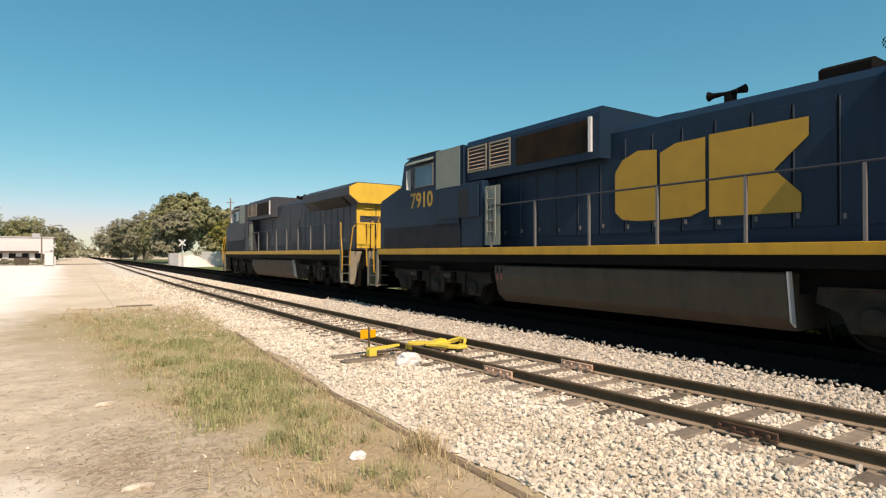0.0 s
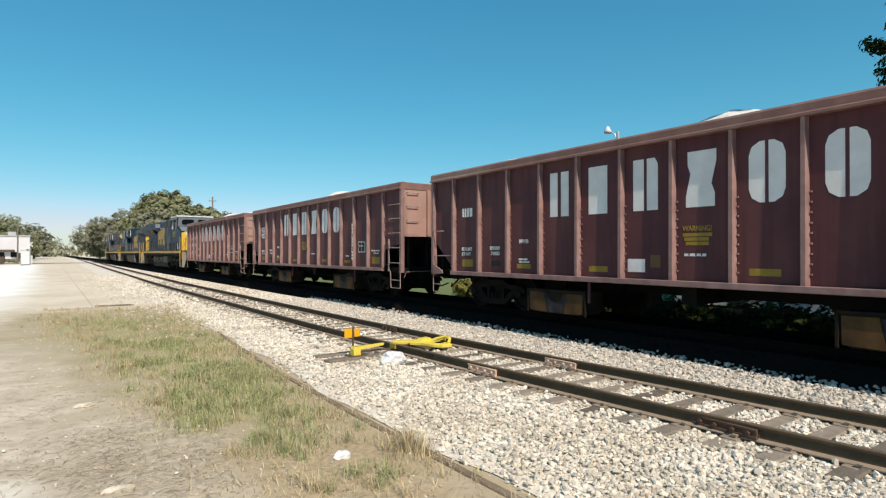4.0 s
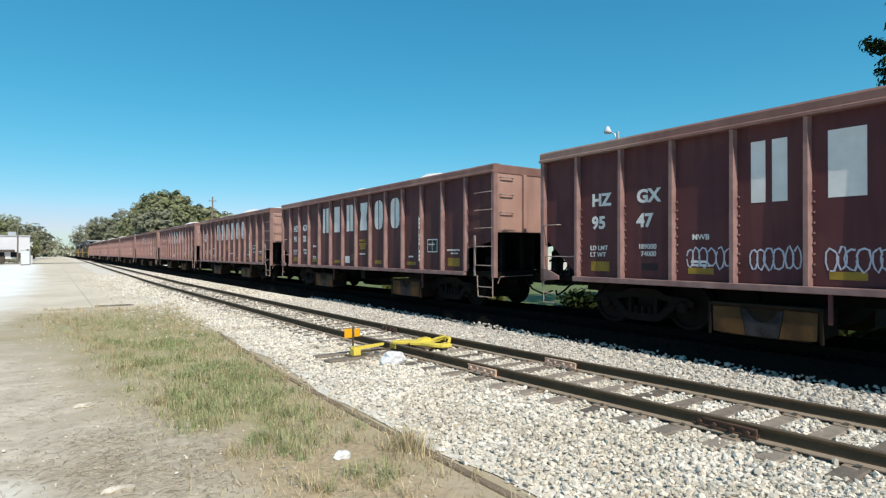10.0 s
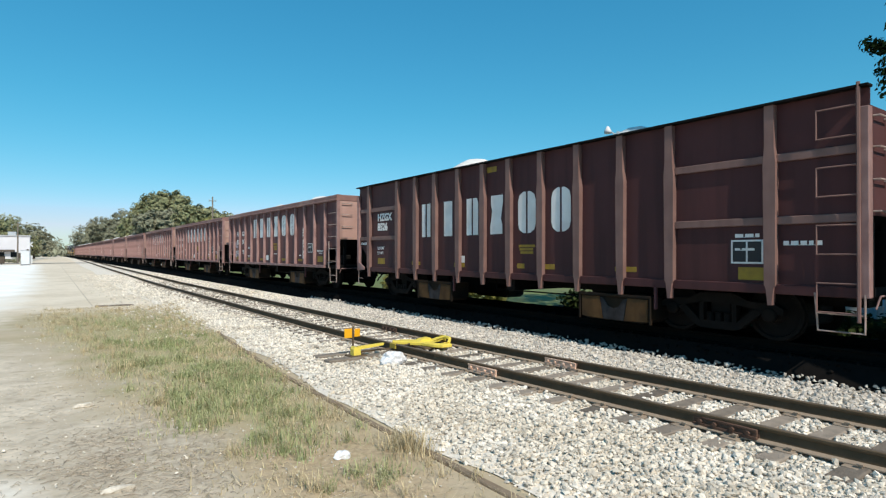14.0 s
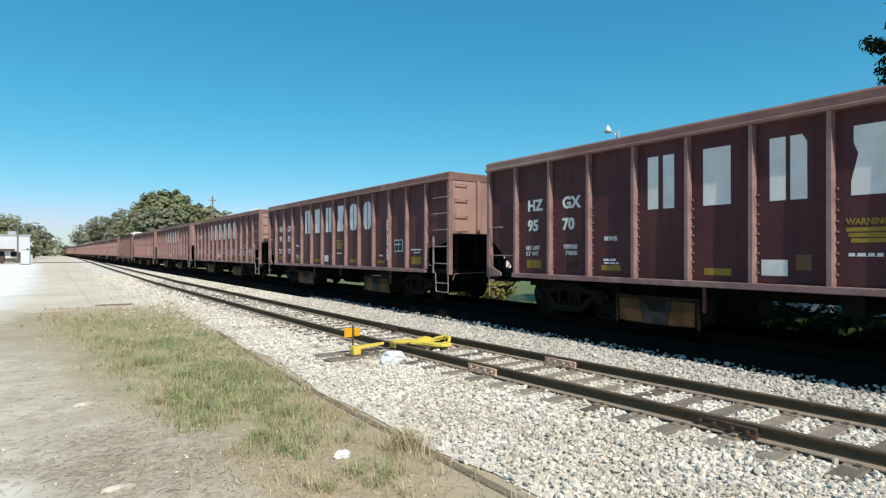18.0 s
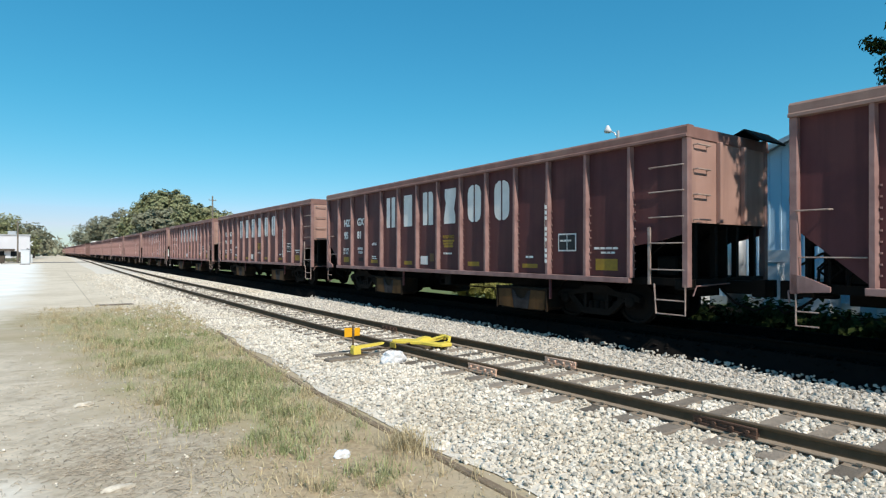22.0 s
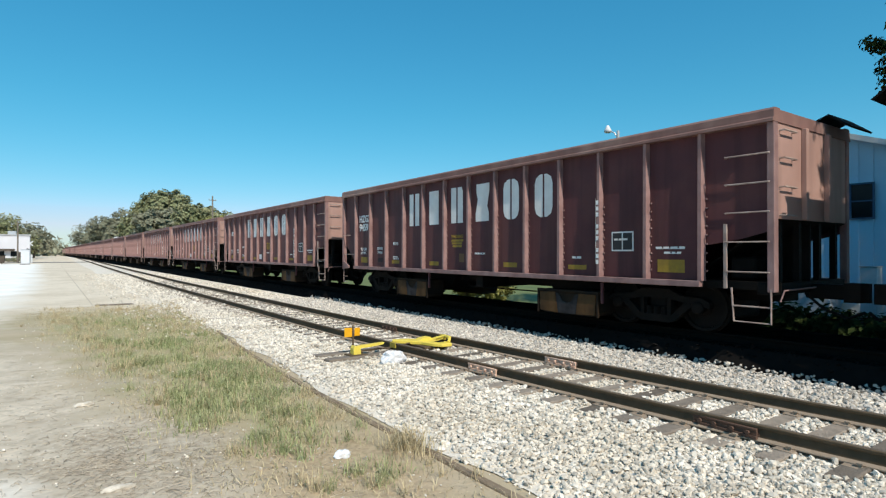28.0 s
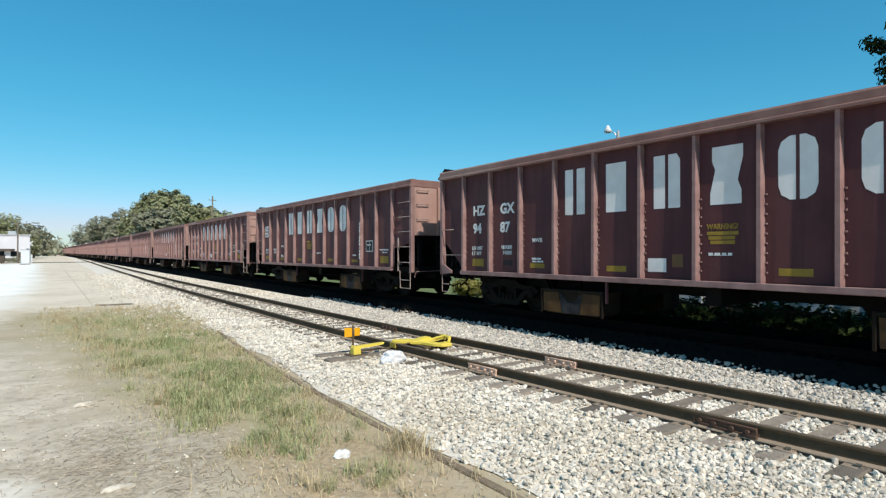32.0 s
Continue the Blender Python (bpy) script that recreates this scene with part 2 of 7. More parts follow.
def tube(bm, points, r, sides=6, close=True):
    """A round bar along points."""
    rings = []
    pts = [Vector(p) for p in points]
    for i, p in enumerate(pts):
        d = (pts[min(i + 1, len(pts) - 1)] - pts[max(i - 1, 0)]).normalized()
        u = d.orthogonal().normalized()
        if rings and abs(d.dot(Vector((0, 0, 1)))) < 0.9:
            u = d.cross(Vector((0, 0, 1))).normalized()
        elif abs(d.dot(Vector((0, 0, 1)))) < 0.9:
            u = d.cross(Vector((0, 0, 1))).normalized()
        v = d.cross(u)
        rr = r[i] if isinstance(r, (list, tuple)) else r
        rings.append([bm.verts.new(p + (u * math.cos(a) + v * math.sin(a)) * rr) for a in [2 * math.pi * k / sides for k in range(sides)]])
    for a, b in zip(rings, rings[1:]):
        best = min(range(sides), key=lambda s: sum((a[k].co - b[(k + s) % sides].co).length for k in range(sides)))
        for k in range(sides):
            bm.faces.new((a[k], a[(k + 1) % sides], b[(k + 1 + best) % sides], b[(k + best) % sides]))
    if close:
        bm.faces.new(rings[0][::-1]), bm.faces.new(rings[-1])
    return bm


def tubes(*items, sides=6):
    bm = bmesh.new()
    for pts, r in items:
        tube(bm, pts, r, sides)
    return bm


def lathe(bm, profile, axis="x", sides=20, centre=(0, 0, 0)):
    """A turned body: profile of (distance along the axis, radius)."""
    rings = []
    for d, r in profile:
        ring = []
        for k in range(sides):
            a = 2 * math.pi * k / sides
            u, v = r * math.cos(a), r * math.sin(a)
            q = {"x": (d, u, v), "y": (u, d, v), "z": (u, v, d)}[axis]
            ring.append(bm.verts.new(Vector(q) + Vector(centre)))
        rings.append(ring)
    for a, b in zip(rings, rings[1:]):
        for k in range(sides):
            bm.faces.new((a[k], a[(k + 1) % sides], b[(k + 1) % sides], b[k]))
    bm.faces.new(rings[0]), bm.faces.new(rings[-1])
    bmesh.ops.recalc_face_normals(bm, faces=bm.faces)
    return bm


def raw_mesh(name, verts, faces, mat):
    me = bpy.data.meshes.new(name)
    me.from_pydata(verts, [], faces)
    me.shade_flat()
    me.materials.append(mat)
    return me


GLYPHS = {}


def writing(text, height, mat, bold=0.0):
    """A mesh of raised letters that stands in the plane x = 0, reading along -Y, its lower left corner at the origin."""
    key = (text, height, mat.name)
    if key not in GLYPHS:
        cu = bpy.data.curves.new("writing", "FONT")
        cu.body, cu.size, cu.extrude, cu.offset = text, height * 1.37, 0.003, bold
        cu.resolution_u = 3
        tmp = bpy.data.objects.new("writing", cu)
        scene.collection.objects.link(tmp)
        me = bpy.data.meshes.new_from_object(tmp.evaluated_get(bpy.context.evaluated_depsgraph_get()))
        bpy.data.objects.remove(tmp)
        me.transform(Matrix(((0, 0, -1, 0), (-1, 0, 0, 0), (0, 1, 0, 0), (0, 0, 0, 1))))
        me.materials.clear()
        me.materials.append(mat)
        GLYPHS[key] = me
    return GLYPHS[key]



# all readable writing, made once
for code in ("9531", "9595", "9656", "9628", "9547", "9524", "9486", "9554", "9653", "9670", "9570", "9456", "9563", "9469", "9581", "9498", "9549", "9497", "9569", "9509", "9481", "9487"):
    writing(code[:2], 0.26, WHITE_PAINT, 0.014), writing(code[2:], 0.26, WHITE_PAINT, 0.014)
for code in ("HZGX", "9257", "9155", "8789", "8526", "9459", "9204", "9250"):
    writing(code, 0.25, WHITE_PAINT, 0.014)
for code in ("HZ", "GX"):
    writing(code, 0.26, WHITE_PAINT, 0.014)
for code in ("LD LMT", "LT WT", "189000", "74000", "MWB"):
    writing(code, 0.10, WHITE_PAINT, 0.003)
writing("WARNING!", 0.10, YELLOW_DECAL, 0.003)
for code in ("5475", "7910"):
    writing(code, 0.50, LOCO_GOLD, 0.012)

# main line ballast: the train's shade is put into the near-black colour
STONE_DARK = material("shade_dark_ballast", (0.0105, 0.0095, 0.009), 0.95, second=(0.007, 0.0065, 0.006), scale=9, per_island=0.3, bump=0.3, specular=0.02)
RUST_DARK = material("dark_rust_bar", (0.11, 0.06, 0.04), 0.85, second=(0.07, 0.04, 0.028), scale=14, bump=0.3)
SIGNAL_YELLOW_DIRTY = material("scuffed_yellow_paint", (0.48, 0.36, 0.04), 0.6, second=(0.25, 0.18, 0.04), scale=14, mix=0.8)
LITTER_DULL = material("dull_white_litter", (0.66, 0.60, 0.51), 0.8, second=(0.40, 0.35, 0.28), scale=16, mix=0.9, bump=0.6, bump_scale=30)
DUSTY_KERB = material("dust_covered_kerb", (0.44, 0.38, 0.30), 0.95, second=(0.56, 0.49, 0.39), scale=2.5, mix=0.9, bump=0.3)
OLD_RAIL = material("earthy_rusted_rail", (0.17, 0.12, 0.08), 0.9, second=(0.30, 0.24, 0.17), scale=5, mix=0.8, bump=0.5, bump_scale=30)
STEM = material("dead_plant_stem", (0.44, 0.375, 0.29), 0.9, second=(0.22, 0.18, 0.135), scale=4, per_island=0.4)


def boxes_mesh(name, mat, *dims):
    bm = boxes(*dims, bevel=0.004)
    me = bpy.data.meshes.new(name)
    bm.to_mesh(me)
    bm.free()
    me.materials.append(mat)
    return me


def ground_material():
    """Earth that turns into pale hardstanding on one side, with a soft broken edge."""
    mat = EARTH
    n, l = mat.node_tree.nodes, mat.node_tree.links
    bsdf = n["Principled BSDF"]
    old = bsdf.inputs["Base Color"].links[0].from_socket
    co = n.new("ShaderNodeTexCoord")
    sep = n.new("ShaderNodeSeparateXYZ")
    l.new(co.outputs["Object"], sep.inputs[0])

    def calc(op, a, b):
        m = n.new("ShaderNodeMath")
        m.operation = op
        for i, v in enumerate((a, b)):
            if isinstance(v, (int, float)):
                m.inputs[i].default_value = v
            else:
                l.new(v, m.inputs[i])
        return m.outputs[0]

    def tex(scale, detail=5.0):
        t = n.new("ShaderNodeTexNoise")
        t.inputs["Scale"].default_value, t.inputs["Detail"].default_value = scale, detail
        l.new(co.outputs["Object"], t.inputs["Vector"])
        return t.outputs[0]

    def mapped(v, a, b):
        m = n.new("ShaderNodeMapRange")
        m.inputs[1].default_value, m.inputs[2].default_value = a, b
        l.new(v, m.inputs[0])
        return m.outputs[0]

    def mixed(f, a, b):
        m = n.new("ShaderNodeMix")
        m.data_type = "RGBA"
        l.new(f, m.inputs[0])
        for i, v in ((6, a), (7, b)):
            if isinstance(v, tuple):
                m.inputs[i].default_value = (*v, 1)
            else:
                l.new(v, m.inputs[i])
        return m.outputs[2]

    reach = calc("MINIMUM", sep.outputs[1], 17.0)
    edge = calc("SUBTRACT", calc("ADD", sep.outputs[0], calc("MULTIPLY", reach, 0.20)), 2.35)
    edge = calc("ADD", edge, calc("MULTIPLY", calc("SUBTRACT", tex(0.9), 0.5), 2.4))
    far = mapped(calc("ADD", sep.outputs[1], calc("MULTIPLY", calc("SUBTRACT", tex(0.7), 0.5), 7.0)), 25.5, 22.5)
    pale = mixed(mapped(tex(1.6), 0.38, 0.66), (0.66, 0.570, 0.450), (0.46, 0.388, 0.295))
    pale = mixed(mapped(tex(14.0), 0.35, 0.75), pale, (0.48, 0.425, 0.345))
    pale = mixed(calc("MULTIPLY", mapped(tex(5.0, 8.0), 0.50, 0.70), 0.6), pale, (0.31, 0.265, 0.20))
    col = mixed(calc("MULTIPLY", mapped(edge, -0.35, 0.55), far), pale, old)
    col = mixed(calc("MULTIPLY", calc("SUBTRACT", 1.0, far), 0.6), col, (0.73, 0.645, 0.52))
    # sun-bleached lot on the far side of the hardstanding, its edge lost in dust
    bend = calc("MULTIPLY", calc("MAXIMUM", calc("SUBTRACT", 39.0, sep.outputs[1]), 0.0), 0.065)
    inside = calc("SUBTRACT", calc("SUBTRACT", -0.55, sep.outputs[0]), bend)
    inside = calc("ADD", inside, calc("MULTIPLY", calc("SUBTRACT", tex(0.35), 0.5), 2.2))
    lot = calc("MULTIPLY", mapped(inside, -0.9, 0.8), mapped(sep.outputs[1], 19.0, 26.0))
    lot = calc("MULTIPLY", lot, mapped(sep.outputs[1], 128.0, 116.0))
    bleached = mixed(mapped(tex(0.5), 0.35, 0.65), (0.86, 0.85, 0.82), (0.76, 0.75, 0.71))
    # trodden ruts and dirt along the hardstanding
    rut = mapped(tex(0.28, 8.0), 0.47, 0.62)
    col = mixed(calc("MULTIPLY", calc("MULTIPLY", rut, calc("SUBTRACT", 1.0, far)), 0.5), col, mixed(mapped(tex(3.0, 8.0), 0.35, 0.65), (0.56, 0.475, 0.36), (0.44, 0.37, 0.275)))
    col = mixed(lot, col, bleached)
    # greener turf under the grass
    off = calc("SUBTRACT", sep.outputs[0], calc("SUBTRACT", 2.9, calc("MULTIPLY", sep.outputs[1], 0.08)))
    off = calc("DIVIDE", calc("ABSOLUTE", off, 0.0), calc("ADD", calc("MULTIPLY", sep.outputs[1], 0.09), 0.4))
    off = calc("ADD", off, calc("MULTIPLY", calc("SUBTRACT", tex(1.5), 0.5), 1.8))
    near = mapped(sep.outputs[1], 25.0, 20.0)
    turf = calc("MULTIPLY", calc("MULTIPLY", mapped(off, 1.0, 0.2), near), mapped(sep.outputs[1], 4.8, 7.0))
    col = mixed(calc("MULTIPLY", turf, 0.8), col, mixed(mapped(tex(2.6, 7.0), 0.38, 0.64), (0.27, 0.275, 0.125), (0.36, 0.31, 0.185)))

    def patch(cx, cy, rx, ry, wob):
        dx = calc("DIVIDE", calc("SUBTRACT", sep.outputs[0], cx), rx)
        dy = calc("DIVIDE", calc("SUBTRACT", sep.outputs[1], cy), ry)
        d = calc("SQRT", calc("ADD", calc("MULTIPLY", dx, dx), calc("MULTIPLY", dy, dy)), 0.0)
        return mapped(calc("ADD", d, calc("MULTIPLY", calc("SUBTRACT", tex(wob), 0.5), 1.6)), 1.25, 0.55)

    # grey trodden dirt, brown thatch and a worn concrete corner
    dirt = mixed(mapped(tex(9.0, 8.0), 0.35, 0.68), (0.50, 0.435, 0.345), (0.31, 0.265, 0.20))
    col = mixed(calc("MULTIPLY", patch(0.75, 6.5, 0.95, 1.7, 2.2), 0.85), col, dirt)
    thatch = mixed(mapped(tex(16.0, 8.0), 0.35, 0.68), (0.46, 0.36, 0.235), (0.30, 0.225, 0.14))
    col = mixed(calc("MULTIPLY", patch(2.35, 5.2, 0.75, 1.5, 2.0), 0.85), col, thatch)
    col = mixed(patch(-0.75, 5.2, 0.85, 1.5, 1.6), col, (0.68, 0.635, 0.56))
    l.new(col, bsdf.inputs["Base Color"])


ground_material()
LEAF_YELLOW = material("yellowing_foliage", (0.21, 0.20, 0.055), 0.7, second=(0.15, 0.155, 0.045), scale=0.4, mix=0.9, per_island=0.4, specular=0.25)
FRAME_BLUE = material("dark_blue_window_frame", (0.03, 0.08, 0.16), 0.5)
ASPHALT = material("grey_asphalt", (0.09, 0.088, 0.085), 0.9, second=(0.13, 0.125, 0.12), scale=0.8, grain=50, bump=0.3)
# ties and rails under the train, their shade painted in as near-black
TIE_DARK = material("shade_black_track", (0.0095, 0.0085, 0.0075), 0.95, second=(0.006, 0.0055, 0.005), scale=6, bump=0.5, specular=0.02)
# near-black ground colour that paints the oak's shade
SHADE_GROUND = material("shade_dark_ground", (0.022, 0.017, 0.011), 0.95, second=(0.035, 0.026, 0.016), scale=3, mix=0.8, grain=40, bump=0.6, bump_scale=25, specular=0.05)
# ---- ground ----
GROUND_Z = -0.57
SIDING_Z = -0.35
MAIN_X = 11.03


def siding_x(y):
    """The centre line of the siding: it leans towards the main line close by and joins it far off."""
    near = 0.0 if y > 16 else 0.0031 * (16 - y) ** 2 if y > 0 else 0.79 + 0.09 * -y
    far = 0.0 if y < 40 else min(0.0195 * (y - 40), MAIN_X - 6.5)
    return 6.5 + near + far


def bed_height(x, y):
    """The ground's height: level, with the main line's low bank."""
    d = abs(x - MAIN_X)
    if d < 1.0:
        return -0.20
    if d < 1.25:
        return -0.20 - (d - 1.0) / 0.25 * (-0.20 - GROUND_Z)
    return GROUND_Z


def ground_sheet():
    xs = sorted({-4000, -1200, -400, -150, -60, -30, -15, -8, -4, -2, 0, 1.5, 3, 4, 5, 6, 7, 8, 8.6, 9.2, 9.78, 10.03, 10.5, 11.03, 11.5, 12.03, 12.28, 12.93, 14, 17, 22, 30, 50, 100, 250, 600, 1500, 4000})
    ys = sorted({-4000, -1500, -700, -350, -100, -40, -20, -10, -5, 0, 5, 10, 15, 20, 30, 40, 60, 90, 140, 220, 400, 700, 1500, 4000})
    verts = [(x, y, bed_height(x, y)) for y in ys for x in xs]
    w = len(xs)
    faces = [(j * w + i, j * w + i + 1, (j + 1) * w + i + 1, (j + 1) * w + i) for j in range(len(ys) - 1) for i in range(w - 1)]
    return raw_mesh("ground", verts, faces, EARTH)


tagged(new("ground", ground_sheet()), "dry dusty earth beside the railway", "ground", kind="structure")


def strip(name, label, category, left, right, ys, z, mat, across=None):
    """A thin sheet on the ground between two edges x = left(y) and x = right(y)."""
    verts, faces = [], []
    cols = len(across) - 1 if across else 8
    for j, y in enumerate(ys):
        a, b = left(y), right(y)
        for i in range(cols + 1):
            x = across[i] if across else a + (b - a) * i / cols
            verts.append((x, y, bed_height(x, y) + z))
    for j in range(len(ys) - 1):
        for i in range(cols):
            k = j * (cols + 1) + i
            faces.append((k, k + 1, k + cols + 2, k + cols + 1))
    return tagged(new(name, raw_mesh(name, verts, faces, mat)), label, category, kind="structure")


def wobble(a, y, amount=0.25, scale=0.5):
    return a + amount * noise.noise((y * scale, a * 7.0, 0.0)) + 0.4 * amount * noise.noise((y * scale * 4, a * 3.0, 5.0))


def old_rail_x(y):
    return 3.25 + (0.0045 * (y - 5) ** 2 if y > 5 else 0.0)


STEPS = [-60, -40, -25, -15, -10, -6, -3] + [k * 0.5 for k in range(-4, 60)] + [30, 33, 36, 40, 45, 50, 60, 75, 95, 120, 160, 220, 300, 450, 700]
strip("gravel_bed", "pale crushed limestone ballast bed between the tracks", "ballast",
      lambda y: wobble(min(old_rail_x(min(y, 14)) + 0.12, 4.2) + (0 if y < 40 else 0.0195 * (y - 40)), y), lambda y: MAIN_X - 1.26, STEPS, 0.012, GRAVEL_BED)
strip("main_line_bed", "ballast under the main line, blackened for the train's shade", "ballast", lambda y: MAIN_X - 1.26, lambda y: MAIN_X + 1.26, STEPS, 0.013, STONE_DARK, [9.765, 9.78, 10.03, 10.5, 11.03, 11.5, 12.03, 12.28, 12.295])
strip("far_shoulder", "pale ballast shoulder beyond the main line", "ballast", lambda y: MAIN_X + 1.26, lambda y: wobble(MAIN_X + 2.3, y), STEPS, 0.014, GRAVEL_BED)
strip("lawn", "green grass strip beyond the main line", "lawn", lambda y: wobble(MAIN_X + 2.25, y), lambda y: 34, [-60, -30, -15, -6, 0, 4, 8, 12, 16, 20, 25, 30, 40, 60, 90, 150, 250], 0.01, LAWN)


# sheet added over the lawn to darken it like deep shade
strip("leaf_litter", "dark sheet standing in for the oak's shade on the grass", "ground", lambda y: wobble(MAIN_X + 2.3, y), lambda y: wobble(21.0, y, 0.6), [-8, -4, -1, 1, 3, 5, 7, 9, 11, 13, 14.5, 15.6], 0.018, SHADE_GROUND)


# ---- tracks ----
def rail_profile(scale=1.0):
    half = [(0.070, 0.0), (0.070, 0.012), (0.012, 0.030), (0.009, 0.120), (0.033, 0.134), (0.036, 0.160), (0.028, 0.168)]
    pts = [(-x, z) for x, z in half] + [(x, z) for x, z in half[::-1]]
    return [(x * scale, z * scale - 0.168 * scale) for x, z in pts]


def rail(name, parent, path, top, label="", sides=None):
    """One rail along path(y), its running surface at height top."""
    ys = [-480, -200, -80, -30, -12] + [k for k in range(-8, 42, 2)] + [46, 52, 60, 80, 110, 150, 200, 270, 400, 600]
    prof = rail_profile()
    k = len(prof)
    verts = [(path(y) + px, y, top + pz) for y in ys for px, pz in prof]
    faces = [(j * k + i, j * k + (i + 1) % k, (j + 1) * k + (i + 1) % k, (j + 1) * k + i) for j in range(len(ys) - 1) for i in range(k)]
    me = raw_mesh(name, verts, faces, sides or RAIL_RUST)
    me.materials.append(RAIL_HEAD if not sides else sides)
    me.materials.append(RAIL_BASE if not sides else sides)
    idx = [(1 if i % k == 6 else 2 if i % k in (1, 11, 0, 12) else 0) for i in range(len(faces))]
    me.polygons.foreach_set("material_index", idx)
    return child(name, me, parent, label)


siding = thing("siding_track", "rusty siding track on worn wooden ties in limestone ballast", "railway track", kind="structure")
for s in (-1, 1):
    rail("rail", siding, lambda y, s=s: siding_x(y) + s * 0.735, SIDING_Z)
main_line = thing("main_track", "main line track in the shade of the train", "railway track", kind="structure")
# these rails take the black that stands in for the train's shade
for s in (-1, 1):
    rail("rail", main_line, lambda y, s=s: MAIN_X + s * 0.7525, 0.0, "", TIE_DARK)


def tie_mesh(half=1.28):
    rnd = random.Random(3)
    bm = boxes((-half, half, -0.112, 0.112, -0.16, 0.0), bevel=0.012)
    for v in bm.verts:
        v.co.z += rnd.uniform(-0.006, 0.006)
        v.co.y += rnd.uniform(-0.008, 0.008)
    me = bpy.data.meshes.new("tie")
    bm.to_mesh(me)
    bm.free()
    me.materials.append(TIE)
    return me


TIE_MESH = tie_mesh()
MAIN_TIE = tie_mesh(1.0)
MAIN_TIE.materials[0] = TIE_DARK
rnd = random.Random(5)
y = -3.0
while y < 47:
    child("tie", TIE_MESH, siding, "", pose(siding_x(y) + rnd.uniform(-0.07, 0.07), y, SIDING_Z - 0.172 + rnd.uniform(-0.010, 0.004), 0, 0, rnd.uniform(-2.2, 2.2)))
    y += 0.56 + rnd.uniform(-0.035, 0.035)
y = -6.0
while y < 45:
    child("tie", MAIN_TIE, main_line, "", pose(MAIN_X, y, -0.178, 0, 0, rnd.uniform(-0.8, 0.8)))
    y += 0.53

# ---- hopper cars ----
CAR_PITCH, CAR_LEN = 17.6, 15.93
SIDE, CAP, SILL = 1.40, 1.55, 0.90


def wheelset_mesh(radius=0.457):
    bm = bmesh.new()
    for s in (-1, 1):
        lathe(bm, [(s * 0.715, 0.10), (s * 0.720, radius + 0.025), (s * 0.745, radius + 0.025), (s * 0.76, radius), (s * 0.845, radius - 0.005), (s * 0.85, radius - 0.06), (s * 0.80, radius - 0.08), (s * 0.80, 0.17), (s * 0.86, 0.13), (s * 0.86, 0.08)], "x", 22)
    lathe(bm, [(-1.08, 0.075), (1.08, 0.075)], "x", 10)
    for s in (-1, 1):
        for k in range(3):
            a = 2 * math.pi * k / 3
            lathe(bm, [(s * 1.075, 0.012), (s * 1.095, 0.012)], "x", 6, (0, 0.045 * math.cos(a), 0.045 * math.sin(a)))
    return bm


def freight_truck(parent, y):
    """A two-axle truck: side frames, bolster, springs and two wheelsets."""
    tr = part("truck", boxes((-0.95, 0.95, -0.20, 0.20, 0.40, 0.66), bevel=0.03), TRUCK, parent, "", False, pose(0, y, 0))
    for s in (-1, 1):
        x0, x1 = s * 0.94, s * 1.07
        bm = bmesh.new()
        # frame with an opening for the springs on each side of the column
        prism(bm, [(-1.12, 0.56), (-0.98, 0.64), (-0.55, 0.66), (-0.30, 0.78), (0.30, 0.78), (0.55, 0.66), (0.98, 0.64), (1.12, 0.56), (1.12, 0.46), (0.60, 0.54), (0.28, 0.60), (-0.28, 0.60), (-0.60, 0.54), (-1.12, 0.46)], "x", x0, x1)
        prism(bm, [(-0.80, 0.50), (-0.62, 0.53), (-0.34, 0.27), (0.34, 0.27), (0.62, 0.53), (0.80, 0.50), (0.42, 0.17), (0.30, 0.13), (-0.30, 0.13), (-0.42, 0.17)], "x", x0, x1)
        prism(bm, [(-0.34, 0.25), (-0.26, 0.25), (-0.26, 0.62), (-0.34, 0.62)], "x", x0, x1)
        prism(bm, [(0.26, 0.25), (0.34, 0.25), (0.34, 0.62), (0.26, 0.62)], "x", x0, x1)
        part("side_frame", bm, TRUCK, tr)
        bm = bmesh.new()
        for k in (-0.16, 0.0, 0.16):
            lathe(bm, [(0.27, 0.07), (0.42, 0.07)], "z", 10, (s * 1.0, k, 0))
        if s < 0:
            part("spring_nest", bm, BLACK, tr)
        else:
            bm.free()
            continue
        for k in (-0.89, 0.89):
            bm = lathe(bmesh.new(), [(s * 1.0, 0.12), (s * 1.09, 0.12), (s * 1.10, 0.08)], "x", 12, (0, k, 0.457))
            part("bearing_cap", bm, TRUCK, tr, "", True)
    part("brake_rigging", boxes((-0.60, 0.60, -1.25, 1.25, 0.24, 0.70), bevel=0.05), BLACK, tr)
    for k in (-0.89, 0.89):
        part("wheelset", wheelset_mesh(), TRUCK, tr, "", False, pose(0, k, 0.457))
    return tr


def side_outline():
    """The side sheet's outline in y, z: cut away under the slope sheets at both ends."""
    L = CAR_LEN
    return [(-0.05, 3.62), (-0.05, 1.86), (-1.05, SILL + 0.10), (-(L - 1.25), SILL + 0.10), (-(L - 1.22), 1.62), (-(L - 0.6), 1.72), (-(L - 0.05), 1.86), (-(L - 0.05), 3.62)]


